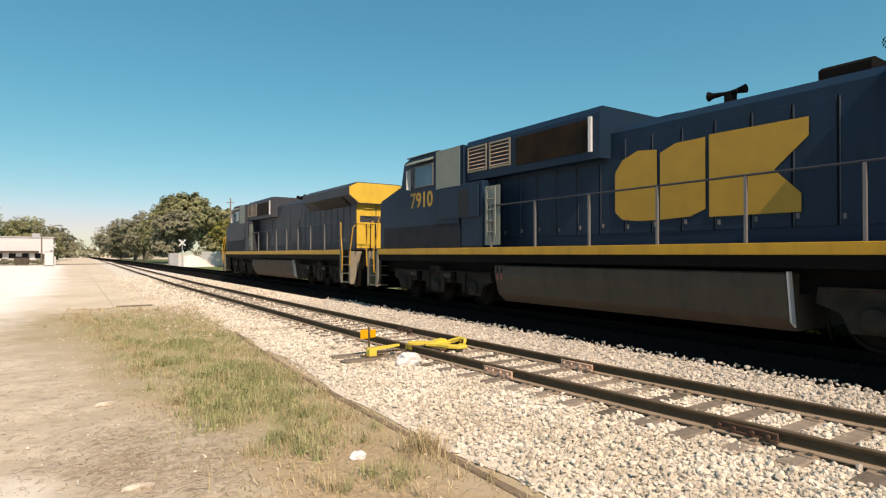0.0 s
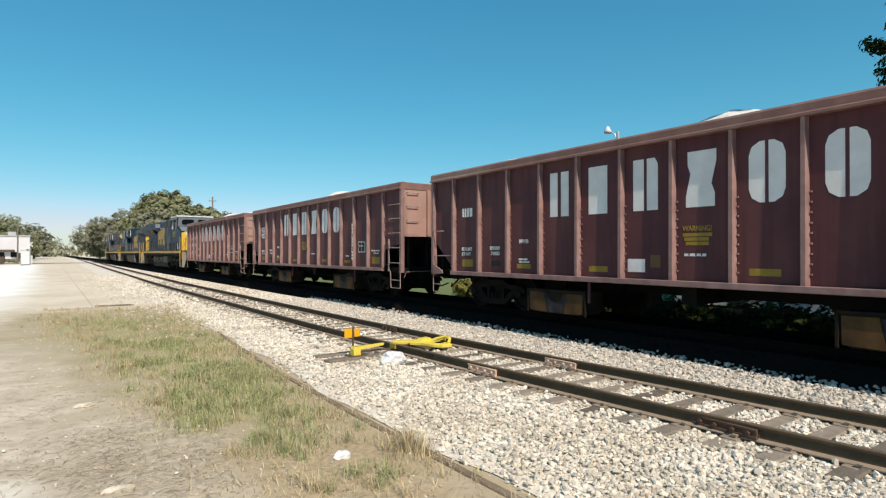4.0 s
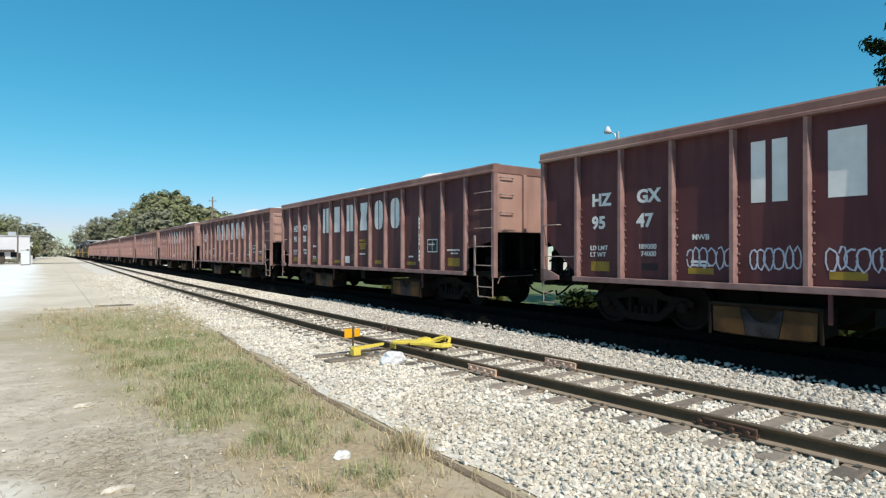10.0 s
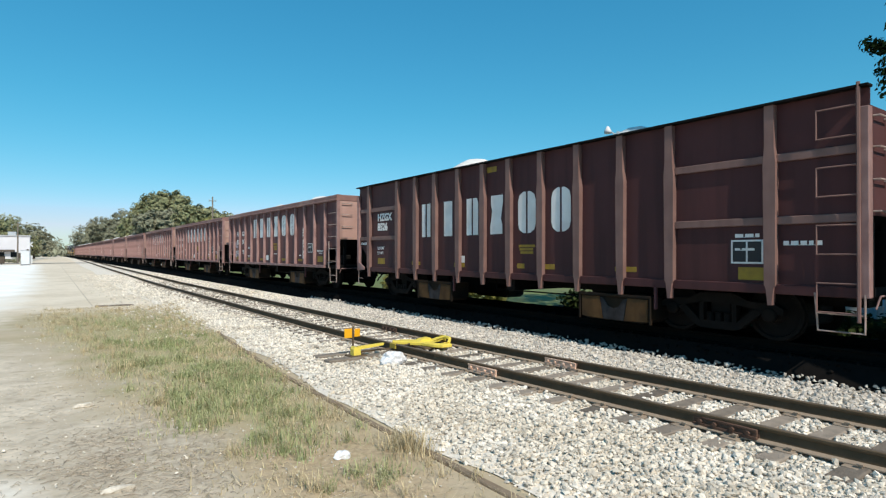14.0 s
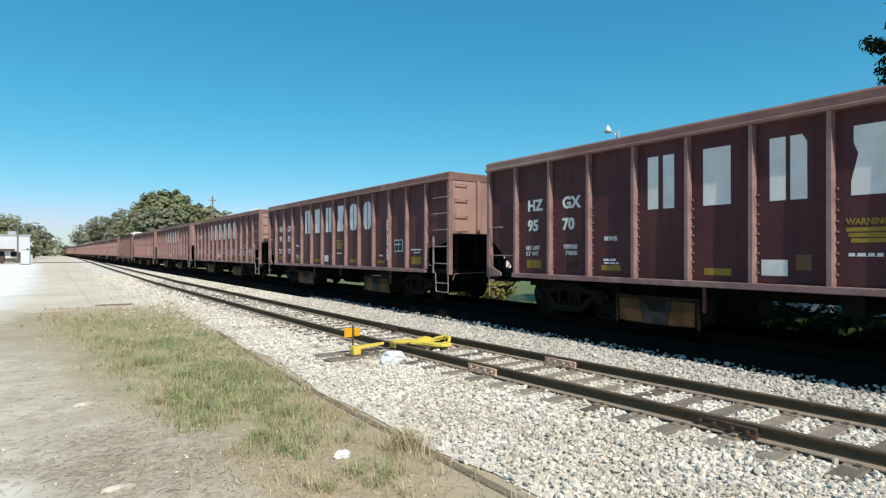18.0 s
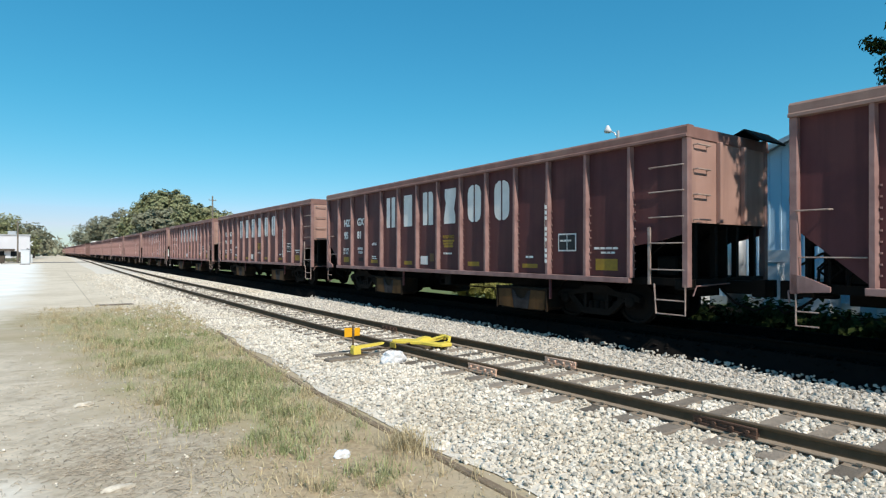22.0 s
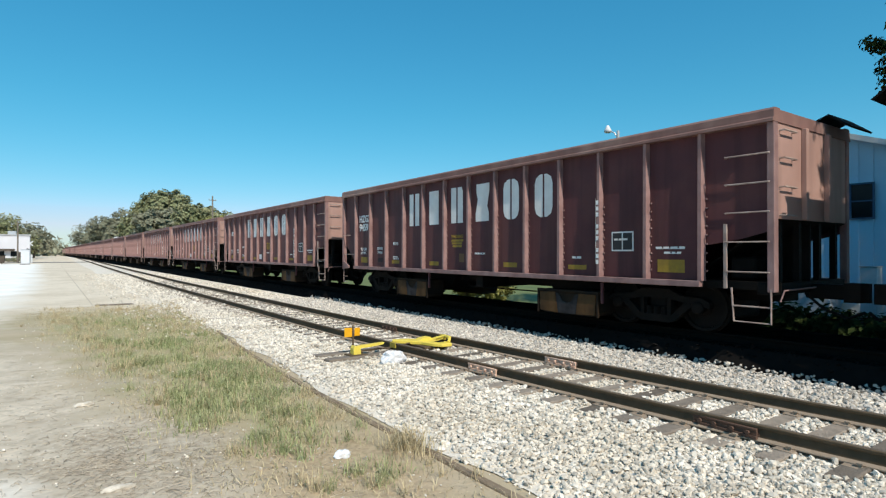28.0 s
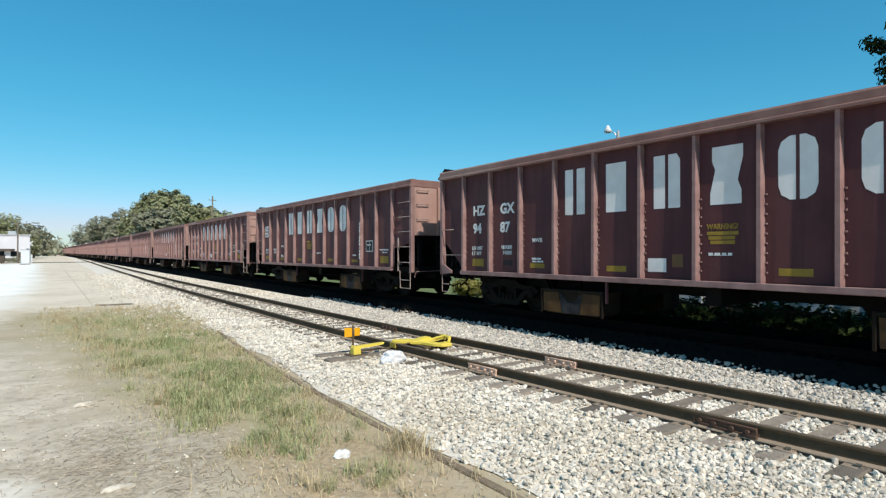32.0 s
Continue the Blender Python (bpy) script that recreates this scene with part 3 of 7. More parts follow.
def hopper_car():
    L = CAR_LEN
    car = thing("ballast_hopper_car", "weathered oxide-red ballast hopper car with white block lettering", "rail car", group="ballast train")
    for s in (-1, 1):
        bm = prism(bmesh.new(), side_outline(), "x", s * (SIDE - 0.02), s * SIDE)
        part("side_sheet", bm, OXIDE, car)
        # top chord: a rolled edge with a lip
        x0, x1 = s * (SIDE - 0.10), s * CAP
        bm = prism(bmesh.new(), [(x0, 3.60), (x1, 3.60), (x1, 3.645), (s * (CAP - 0.035), 3.67), (s * (CAP - 0.035), 3.79), (s * (CAP - 0.07), 3.83), (x0, 3.83)], "y", -L, 0)
        part("top_chord", bm, CHORD, car, "dust-coated top chord")
        bm = boxes((min(s * (SIDE + 0.002), s * 1.53), max(s * (SIDE + 0.002), s * 1.53), -L + 1.25, -1.0, SILL - 0.02, SILL + 0.09), bevel=0.01)
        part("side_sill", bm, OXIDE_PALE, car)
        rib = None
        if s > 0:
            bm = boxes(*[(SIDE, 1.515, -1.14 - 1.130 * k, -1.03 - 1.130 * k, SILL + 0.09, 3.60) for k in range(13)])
            part("side_rib", bm, OXIDE_PALE, car, "ribs of the far side in the same paled oxide")
        for k in range(13 if s < 0 else 0):
            y = -1.085 - 1.142 * min(k, 6) - 1.122 * max(k - 6, 0)
            if rib is None:
                bm = bmesh.new()
                lo, hi = SILL + 0.09, 3.60
                a, b, c = s * SIDE, s * 1.52, 0.057
                v = [bm.verts.new(p) for p in ((a, -c, lo), (a, c, lo), (b, c * 0.62, lo), (b, -c * 0.62, lo), (s * SIDE, -c * 0.85, hi), (s * SIDE, c * 0.85, hi), (s * 1.505, c * 0.55, hi), (s * 1.505, -c * 0.55, hi))]
                for f in ((0, 1, 2, 3), (4, 7, 6, 5), (0, 4, 5, 1), (1, 5, 6, 2), (2, 6, 7, 3), (3, 7, 4, 0)):
                    bm.faces.new([v[i] for i in f])
                bmesh.ops.recalc_face_normals(bm, faces=bm.faces)
                # bolt heads down the trailing edge
                for j in range(9):
                    z = 1.15 + 0.16 * j
                    box(bm, min(s * 1.40, s * 1.425), max(s * 1.40, s * 1.425), -c - 0.035, -c - 0.01, z, z + 0.03)
                rib = part("side_rib", bm, OXIDE_PALE, car, "side rib, paled for sunlight", False, pose(0, y, 0))
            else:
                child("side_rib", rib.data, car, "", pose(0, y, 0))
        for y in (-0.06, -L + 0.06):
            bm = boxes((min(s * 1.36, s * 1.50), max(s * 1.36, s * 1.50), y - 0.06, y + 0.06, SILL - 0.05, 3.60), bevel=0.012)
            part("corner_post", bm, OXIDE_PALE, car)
        if s > 0:
            continue
        bm = tubes(([(s * 1.49, -L + 0.06, SILL), (s * 1.49, -L + 0.06, 0.34), (s * 1.49, -L + 0.66, 0.34), (s * 1.49, -L + 0.70, SILL)], 0.017), ([(s * 1.49, -L + 0.06, 0.60), (s * 1.49, -L + 0.67, 0.60)], 0.015))
        part("stirrup_step", bm, GRAB, car, "dusty grey stirrup step")
        bm = tubes(([(s * 1.47, -0.08, SILL), (s * 1.47, -0.08, 0.36), (s * 1.47, -0.40, 0.36)], 0.015), ([(s * 1.47, -0.08, 0.58), (s * 1.47, -0.40, 0.58)], 0.013))
        part("stirrup_step", bm, GRAB, car)
        part("corner_gusset", prisms(([(-0.02, 0.86), (-0.56, 0.90), (-0.56, 0.98), (-0.22, 1.12), (-0.02, 1.16)], "x", s * 1.46, s * 1.50)), OXIDE_PALE, car)
        part("ladder_stile", boxes((s * 1.515, s * 1.475, -L + 0.77, -L + 0.83, SILL - 0.02, 1.98), bevel=0.006), GRAB, car)
        for z in (1.17, 1.67, 2.16, 2.64, 3.11):
            part("ladder_rung", tubes(([(s * 1.42, -L + 0.06, z), (s * 1.51, -L + 0.08, z), (s * 1.51, -L + 0.80, z), (s * 1.42, -L + 0.82, z)], 0.015)), GRAB, car)
        part("ladder_rung", tubes(([(s * 1.42, -0.08, 2.14), (s * 1.51, -0.10, 2.14), (s * 1.51, -0.55, 2.14), (s * 1.42, -0.57, 2.14)], 0.014)), GRAB, car)
        part("ladder_rung", tubes(([(s * 1.47, -0.08, 1.42), (s * 1.47, -1.02, 1.42)], 0.013)), GRAB, car)
    for e in (0, 1):
        y = -0.02 if e == 0 else -L + 0.02
        q = 1 if e == 0 else -1
        # end sheet, vertical above and sloping in below
        bm = prism(bmesh.new(), [(y, 3.62), (y, 2.04), (y - q * 0.03, 2.06), (y - q * 0.03, 3.62)], "x", -1.37, 1.37)
        part("end_sheet", bm, OXIDE_END, car, "dusty end sheet")
        # black here paints in the shade that the next car throws
        bm = prism(bmesh.new(), [(y, 2.04), (y - q * 1.9, 0.95), (y - q * 1.93, 0.97), (y - q * 0.03, 2.06)], "x", -1.37, 1.37)
        for v in bm.verts:
            if v.co.z < 1.5:
                v.co.x *= 0.55
        part("slope_sheet", bm, BLACK, car, "slope sheet, blackened for the shade between the cars")
        for x in (0.0,):
            bm = prism(bmesh.new(), [(y - q * 0.06, 2.0), (y - q * 1.85, 0.98), (y - q * 0.06, 0.98)], "x", x - 0.02, x + 0.02)
            part("end_web", bm, BLACK, car)
        if e == 0:
            bm = bmesh.new()
            box(bm, -1.20, -0.86, y - 0.95, y - 0.62, 1.00, 1.26, 0.03)
            box(bm, -0.80, -0.45, y - 0.55, y - 0.25, 1.00, 1.40, 0.03)
            for a, c, r in ((0.14, 1.62, 0.030), (0.30, 1.30, 0.022), (0.45, 1.45, 0.026), (0.70, 1.22, 0.024)):
                tube(bm, [(-1.28, y - a, 1.0), (-1.25, y - a, c - 0.1), (-1.15, y - a - 0.05, c), (-0.3, y - a - 0.06, c + 0.03)], r)
            tube(bm, [(-1.27, y - 0.06, 1.30), (-1.25, y - 0.35, 1.48), (-1.22, y - 0.60, 1.36), (-1.25, y - 0.98, 1.06)], 0.022)
            tube(bm, [(-1.18, y - 0.25, 1.24), (-1.18, y - 0.42, 1.41), (-1.18, y - 0.59, 1.24), (-1.18, y - 0.42, 1.07), (-1.18, y - 0.25, 1.24)], 0.018)
            part("brake_piping", bm, BLACK, car)
        if e == 1:
            part("brake_valve", boxes((-1.02, -0.62, min(y - q * 0.5, y - q * 0.95), max(y - q * 0.5, y - q * 0.95), 1.02, 1.42), bevel=0.04), BLACK, car)
        bm = prism(bmesh.new(), [(y - q * 0.10, 3.60), (y + q * 0.02, 3.60), (y + q * 0.02, 3.80), (y - q * 0.03, 3.83), (y - q * 0.10, 3.83)], "x", -1.30, 1.30)
        part("end_chord", bm, CHORD, car)
        for x in (-0.45, 0.45):
            bm = boxes((x - 0.05, x + 0.05, min(y, y + q * 0.09), max(y, y + q * 0.09), 2.05, 3.60), bevel=0.01)
            part("end_stiffener", bm, OXIDE_END, car)
        bm = boxes((-1.45, 1.45, min(y - q * 0.02, y - q * 0.28), max(y - q * 0.02, y - q * 0.28), 0.80, 1.0), bevel=0.015)
        part("end_sill", bm, BLACK, car)
        for x in (-1.1, -0.4, 0.4, 1.1):
            bm = boxes((x - 0.05, x + 0.05, min(y - q * 0.06, y - q * 0.16), max(y - q * 0.06, y - q * 0.16), 1.0, 2.02))
            part("end_post", bm, BLACK, car)
        for z in (2.10, 2.56, 3.03, 3.48):
            part("end_grab_iron", tubes(([(-1.28, y, z), (-1.28, y + q * 0.08, z), (-0.85, y + q * 0.08, z), (-0.85, y, z)], 0.016)), GRAB, car)
        cp = part("coupler", boxes((-0.12, 0.12, min(y - q * 0.1, y + q * 0.55), max(y - q * 0.1, y + q * 0.55), 0.70, 0.95), bevel=0.02), BLACK, car)
        bm = prism(bmesh.new(), [(-0.17, y + q * 0.50), (0.17, y + q * 0.50), (0.15, y + q * 0.80), (0.02, y + q * 0.80), (-0.05, y + q * 0.65), (-0.17, y + q * 0.74)], "z", 0.66, 0.98)
        part("knuckle", bm, TRUCK, cp)
        bm = tubes(([(-0.35, y, 0.80), (-0.40, y + q * 0.3, 0.55), (-0.30, y + q * 0.62, 0.42), (-0.15, y + q * 0.80, 0.52)], 0.024))
        part("air_hose", bm, BLACK, car)
        part("uncoupling_lever", tubes(([(-1.40, y + q * 0.06, 0.70), (-1.35, y + q * 0.10, 0.88), (-0.2, y + q * 0.10, 0.90)], 0.014)), OXIDE_PALE, car)
        freight_truck(car, -2.45 if e == 0 else -L + 2.45)
        bm = prism(bmesh.new(), [(y, 1.0), (y - q * 1.9, 1.0), (y - q * 1.9, 0.86), (y, 0.86)], "x", -1.25, 1.25)
        part("end_deck", bm, BLACK, car)
    # brake gear at the front end
    part("brake_wheel", tubes(([(-0.95 + 0.28 * math.cos(a), 0.10, 2.35 + 0.28 * math.sin(a)) for a in [2 * math.pi * k / 14 for k in range(15)]], 0.016)), BLACK, car)
    bm = lathe(bmesh.new(), [(-1.62, 0.06), (-1.60, 0.20), (-0.95, 0.20), (-0.93, 0.06)], "y", 14, (-0.75, 0.4, 1.28))
    part("air_reservoir", bm, BLACK, car, "", True)
    part("centre_sill", boxes((-0.30, 0.30, -L + 0.4, -0.4, 0.62, 0.95)), BLACK, car)
    part("hopper_floor", prisms(([(-1.9, 0.93), (-L + 1.9, 0.93), (-L + 1.9, 0.97), (-1.9, 0.97)], "x", -1.37, 1.37)), BLACK, car)
    for y in (-4.97, -11.48):
        for s in (-1, 1):
            o = [(y - 0.86, 0.64), (y + 0.86, 0.64), (y + 0.84, 0.20), (y + 0.70, 0.11), (y - 0.70, 0.11), (y - 0.84, 0.20)]
            ch = part("discharge_chute", prism(bmesh.new(), o, "x", s * 0.80, s * 1.42), CHUTE, car, "rust-stained discharge chute")
            if s > 0:
                continue
            for q in (-1, 1):
                part("chute_gate", prisms(([(y + q * 0.27, 0.13), (y + q * 0.81, 0.15), (y + q * 0.82, 0.58), (y + q * 0.35, 0.59)], "x", -1.445, -1.422)), RUST_PANEL, ch, "orange rust-stained gate")
            part("chute_scuff_plate", prisms(([(y - 0.255, 0.13), (y + 0.255, 0.13), (y + 0.335, 0.58), (y + 0.25, 0.56), (y + 0.13, 0.40), (y, 0.36), (y - 0.13, 0.40), (y - 0.25, 0.56), (y - 0.335, 0.58)], "x", -1.440, -1.422)), PALE_SCUFF, ch, "scuffed steel plate between the gates")
            part("chute_frame", boxes((-1.46, -1.41, y - 0.90, y - 0.85, 0.10, 0.66), (-1.46, -1.41, y + 0.85, y + 0.90, 0.10, 0.66), (-1.46, -1.41, y - 0.85, y + 0.85, 0.60, 0.66), bevel=0.008), CHUTE, ch)
            part("chute_hanger", boxes((-1.46, -1.40, y - 1.02, y - 0.96, 0.42, SILL), bevel=0.01), OXIDE, ch)
    part("hopper_bay", prisms(([(-3.0, 0.95), (-6.3, 0.95), (-5.7, 0.30), (-3.6, 0.30)], "x", -0.5, 0.5)), BLACK, car)
    part("hopper_bay", prisms(([(-9.9, 0.95), (-13.0, 0.95), (-12.4, 0.30), (-10.4, 0.30)], "x", -0.5, 0.5)), BLACK, car)
    for y0, y1 in ((-3.55, -4.50), (-12.40, -13.45)):
        part("hopper_bay", prisms(([(y0, 0.95), (y1, 0.95), (y1, 0.30), (y0, 0.42)], "x", -0.55, 0.55)), BLACK, car)
    part("cross_beam", boxes((-1.25, 1.25, -8.3, -8.0, 0.55, 0.93)), BLACK, car)
    part("brake_rod", tubes(([(-0.7, -7.0, 0.50), (-0.7, -9.8, 0.50)], 0.02), ([(-0.7, -7.0, 0.50), (-0.7, -6.9, 0.86)], 0.02)), BLACK, car)
    return car


def train_s(t):
    """Where the first hopper car's leading end is at t seconds."""
    return -28.922 + 19.4443 * t + 0.026258 * t * t - 0.000252 * t ** 3


CARS = []
first = hopper_car()
CARS.append(first)
for k in range(1, 36):
    CARS.append(copy_thing(first, pose(MAIN_X, -k * CAR_PITCH, 0)))
first.matrix_basis = pose(MAIN_X, 0, 0)

KEY_TIMES = [0.0, 1.0, 2.0, 4.0, 6.0, 8.0, 10.0, 12.0, 14.0, 16.0, 18.0, 20.0, 22.0, 24.0, 26.0, 28.0, 30.0, 32.0]
# how far the couplers' slack carries each car ahead of its even place
SLACK = {1: 0.08, 4: 0.11, 5: 0.12, 6: 0.05, 12: 0.09, 17: 0.16, 18: 0.15, 22: 0.03, 26: -0.04, 29: 0.05, 30: 0.10, 34: 0.07}
PLACE = [k * CAR_PITCH - SLACK.get(k, 0.0) for k in range(len(CARS))]
MOVING = [(c, PLACE[k], 0) for k, c in enumerate(CARS)]
# ---- locomotives ----
PANE = material("dark_window_glass", (0.006, 0.008, 0.010), 0.18, second=(0.010, 0.014, 0.017), specular=0.15)
# blue base colour stands in for the sky seen in these panes
SKY_PANE = material("sky_tinted_glass", (0.06, 0.115, 0.16), 0.06, second=(0.05, 0.095, 0.14), specular=0.6)
GREY_PANEL = material("pale_grey_green_panel", (0.20, 0.23, 0.20), 0.6, second=(0.15, 0.18, 0.17), scale=3)
LAMP_GLASS = material("headlight_glass", (0.75, 0.78, 0.80), 0.15)
# pale grey with the sunlight on nose top and cab front painted in
NOSE_GREY = material("sunlit_grey_nose", (0.17, 0.20, 0.22), 0.55, second=(0.13, 0.155, 0.175), scale=2)
STEP_GREY = material("dusty_step_grey", (0.24, 0.22, 0.17), 0.7, second=(0.17, 0.15, 0.12), scale=4)
# lighter blue that paints the highlight along the hood doors
LOCO_EDGE = material("highlight_blue_door_edge", (0.055, 0.072, 0.095), 0.6, second=(0.020, 0.035, 0.058), scale=5, mix=0.8)
TANK_PALE = material("dusty_beige_tank_block", (0.135, 0.112, 0.09), 0.8, second=(0.085, 0.07, 0.056), scale=2, streaks=0.3, specular=0.15)
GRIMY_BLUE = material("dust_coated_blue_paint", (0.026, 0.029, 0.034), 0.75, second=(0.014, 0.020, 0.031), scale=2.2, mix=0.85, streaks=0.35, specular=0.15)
STICKER = material("white_sticker", (0.62, 0.64, 0.66), 0.6)
RED_MARK = material("faded_red_marking", (0.42, 0.12, 0.10), 0.6)


def loco_truck(parent, y, r=0.52):
    """A three-axle truck with cast side frames, axle boxes and brake gear."""
    tr = part("truck", boxes((-0.90, 0.90, -2.3, 2.3, 0.62, 0.80), bevel=0.04), BLACK, parent, "", False, pose(0, y, 0))
    for s in (-1, 1):
        x0, x1 = s * 1.02, s * 1.16
        o = [(-2.75, 0.98), (2.75, 0.98), (2.78, 0.72), (2.45, 0.60), (2.30, 0.30), (1.70, 0.30), (1.55, 0.62), (0.45, 0.62), (0.30, 0.30), (-0.30, 0.30), (-0.45, 0.62), (-1.55, 0.62), (-1.70, 0.30), (-2.30, 0.30), (-2.45, 0.60), (-2.78, 0.72)]
        part("side_frame", prism(bmesh.new(), o, "x", x0, x1), LOCO_TRUCK, tr)
        for k in (-2.0, 0.0, 2.0):
            part("axle_box", lathe(bmesh.new(), [(s * 1.10, 0.20), (s * 1.20, 0.20), (s * 1.23, 0.16), (s * 1.23, 0.05)], "x", 14, (0, k, 0.52)), LOCO_TRUCK, tr, "", True)
        for k in (-1.0, 1.0):
            part("brake_cylinder", lathe(bmesh.new(), [(k - 0.20, 0.04), (k - 0.19, 0.085), (k + 0.14, 0.085), (k + 0.24, 0.04)], "y", 12, (s * 1.20, 0.25, 0.86)), TANK, tr, "", True)
            part("coil_spring", lathe(bmesh.new(), [(0.64, 0.10), (0.94, 0.10)], "z", 10, (s * 1.20, k, 0)), BLACK, tr)
        for k in (-1.55, -0.45, 0.45, 1.55):
            part("brake_hanger", prisms(([(k - 0.07, 0.92), (k + 0.07, 0.92), (k + 0.10, 0.42), (k - 0.02, 0.36)], "x", s * 1.17, s * 1.21)), LOCO_TRUCK, tr)
        part("brake_pipe", tubes(([(s * 1.22, -2.6, 0.95), (s * 1.22, -1.2, 0.98), (s * 1.22, 0.4, 0.96), (s * 1.22, 2.5, 0.98)], 0.02)), LOCO_TRUCK, tr)
        part("bolster_pad", boxes((min(s * 1.0, s * 1.24), max(s * 1.0, s * 1.24), -0.30, 0.30, 0.96, 1.14), bevel=0.03), LOCO_TRUCK, tr)
        part("sand_pipe", tubes(([(s * 1.15, 2.6, 0.9), (s * 1.0, 2.68, 0.5), (s * 0.8, 2.70, 0.14)], 0.02)), BLACK, tr)
    for k in (-2.3, -0.45, 1.4):
        part("traction_motor", boxes((-0.68, 0.68, k - 0.75, k + 0.75, 0.16, 0.80), bevel=0.06), BLACK, tr)
    for k in (-2.0, 0.0, 2.0):
        part("wheelset", wheelset_mesh(r), TRUCK, tr, "", False, pose(0, k, r))
    return tr


def corner_steps(parent, y, q, s, rail_mat):
    """The step well at one corner: side plate, treads and the bent grab rails. q: towards the end, s: side."""
    a, b = y, y + q * 1.05
    lo, hi = min(a, b), max(a, b)
    sw = part("step_well", prisms(([(a, 1.66), (a + q * 0.10, 1.66), (a + q * 0.22, 0.34), (a + q * 0.10, 0.30), (a, 0.60)], "x", s * 1.50, s * 1.54)), STEP_GREY, parent)
    for i, z in enumerate((0.34, 0.70, 1.05, 1.38)):
        yy = a + q * (0.16 if i < 3 else 0.10)
        part("tread", boxes((min(s * 1.02, s * 1.50), max(s * 1.02, s * 1.50), min(yy, yy + q * 0.62), max(yy, yy + q * 0.62), z, z + 0.03)), STEP_GREY, sw)
    part("kick_plate", prisms(([(a + q * 0.80, 1.62), (a + q * 0.95, 1.62), (a + q * 0.95, 0.30), (a + q * 0.80, 0.42)], "x", s * 0.98, s * 1.50)), STEP_GREY, sw)
    part("grab_rail", tubes(([(s * 1.50, a - q * 0.05, 2.85), (s * 1.50, a + q * 0.02, 2.75), (s * 1.53, a + q * 0.10, 2.2), (s * 1.56, a + q * 0.30, 1.6), (s * 1.56, a + q * 0.28, 0.85), (s * 1.52, a + q * 0.14, 0.80)], 0.024)), rail_mat, parent)
    part("grab_rail", tubes(([(s * 1.2, b, 2.75), (s * 1.42, b, 2.6), (s * 1.52, b - q * 0.05, 1.7), (s * 1.52, b - q * 0.12, 1.05), (s * 1.40, b - q * 0.16, 0.95)], 0.024)), rail_mat, parent)


def plain_marks(parent, x, y0, z0, w, h, mat, s, depth=0.004):
    """The road's large emblem as three plain blocks side by side."""
    shapes = [[(0.00, 0.14), (0.05, 0.03), (0.15, 0.0), (0.27, 0.0), (0.27, 0.93), (0.15, 0.96), (0.05, 0.86), (0.0, 0.70)],
              [(0.29, 0.0), (0.46, 0.02), (0.54, 0.10), (0.54, 0.98), (0.38, 0.97), (0.29, 0.88)],
              [(0.56, 0.0), (0.97, 0.0), (0.97, 0.20), (0.86, 0.48), (1.0, 0.80), (1.0, 1.0), (0.56, 1.0)]]
    for o in shapes:
        pts = [(y0 - s * u * w, z0 + v * h) for u, v in o]
        part("emblem_block", prisms((pts, "x", x, x - depth)), mat, parent, "plain gold emblem block")


def louvre(parent, x, y0, y1, z0, z1, slats, s, mat=None, frame_mat=None):
    """A framed grille standing 30 mm proud of a side at x, with its slats."""
    fr = part("grille", boxes((min(x, x - s * 0.01), max(x, x - s * 0.01), y0, y1, z0, z1)), GRILLE, parent)
    f = 0.05
    for d in ((y0, y1, z0, z0 + f), (y0, y1, z1 - f, z1), (y0, y0 + f, z0 + f, z1 - f), (y1 - f, y1, z0 + f, z1 - f)):
        part("grille_frame", boxes((min(x, x - s * 0.035), max(x, x - s * 0.035), *d)), frame_mat or LOCO_DUSTY, fr)
    for k in range(slats):
        z = z0 + f + (z1 - z0 - 2 * f) * (k + 0.5) / slats
        part("slat", prisms(([(x - s * 0.008, z - 0.012), (x - s * 0.03, z - 0.03), (x - s * 0.03, z - 0.018), (x - s * 0.008, z)], "y", y0 + f, y1 - f)), mat or TANK, fr)


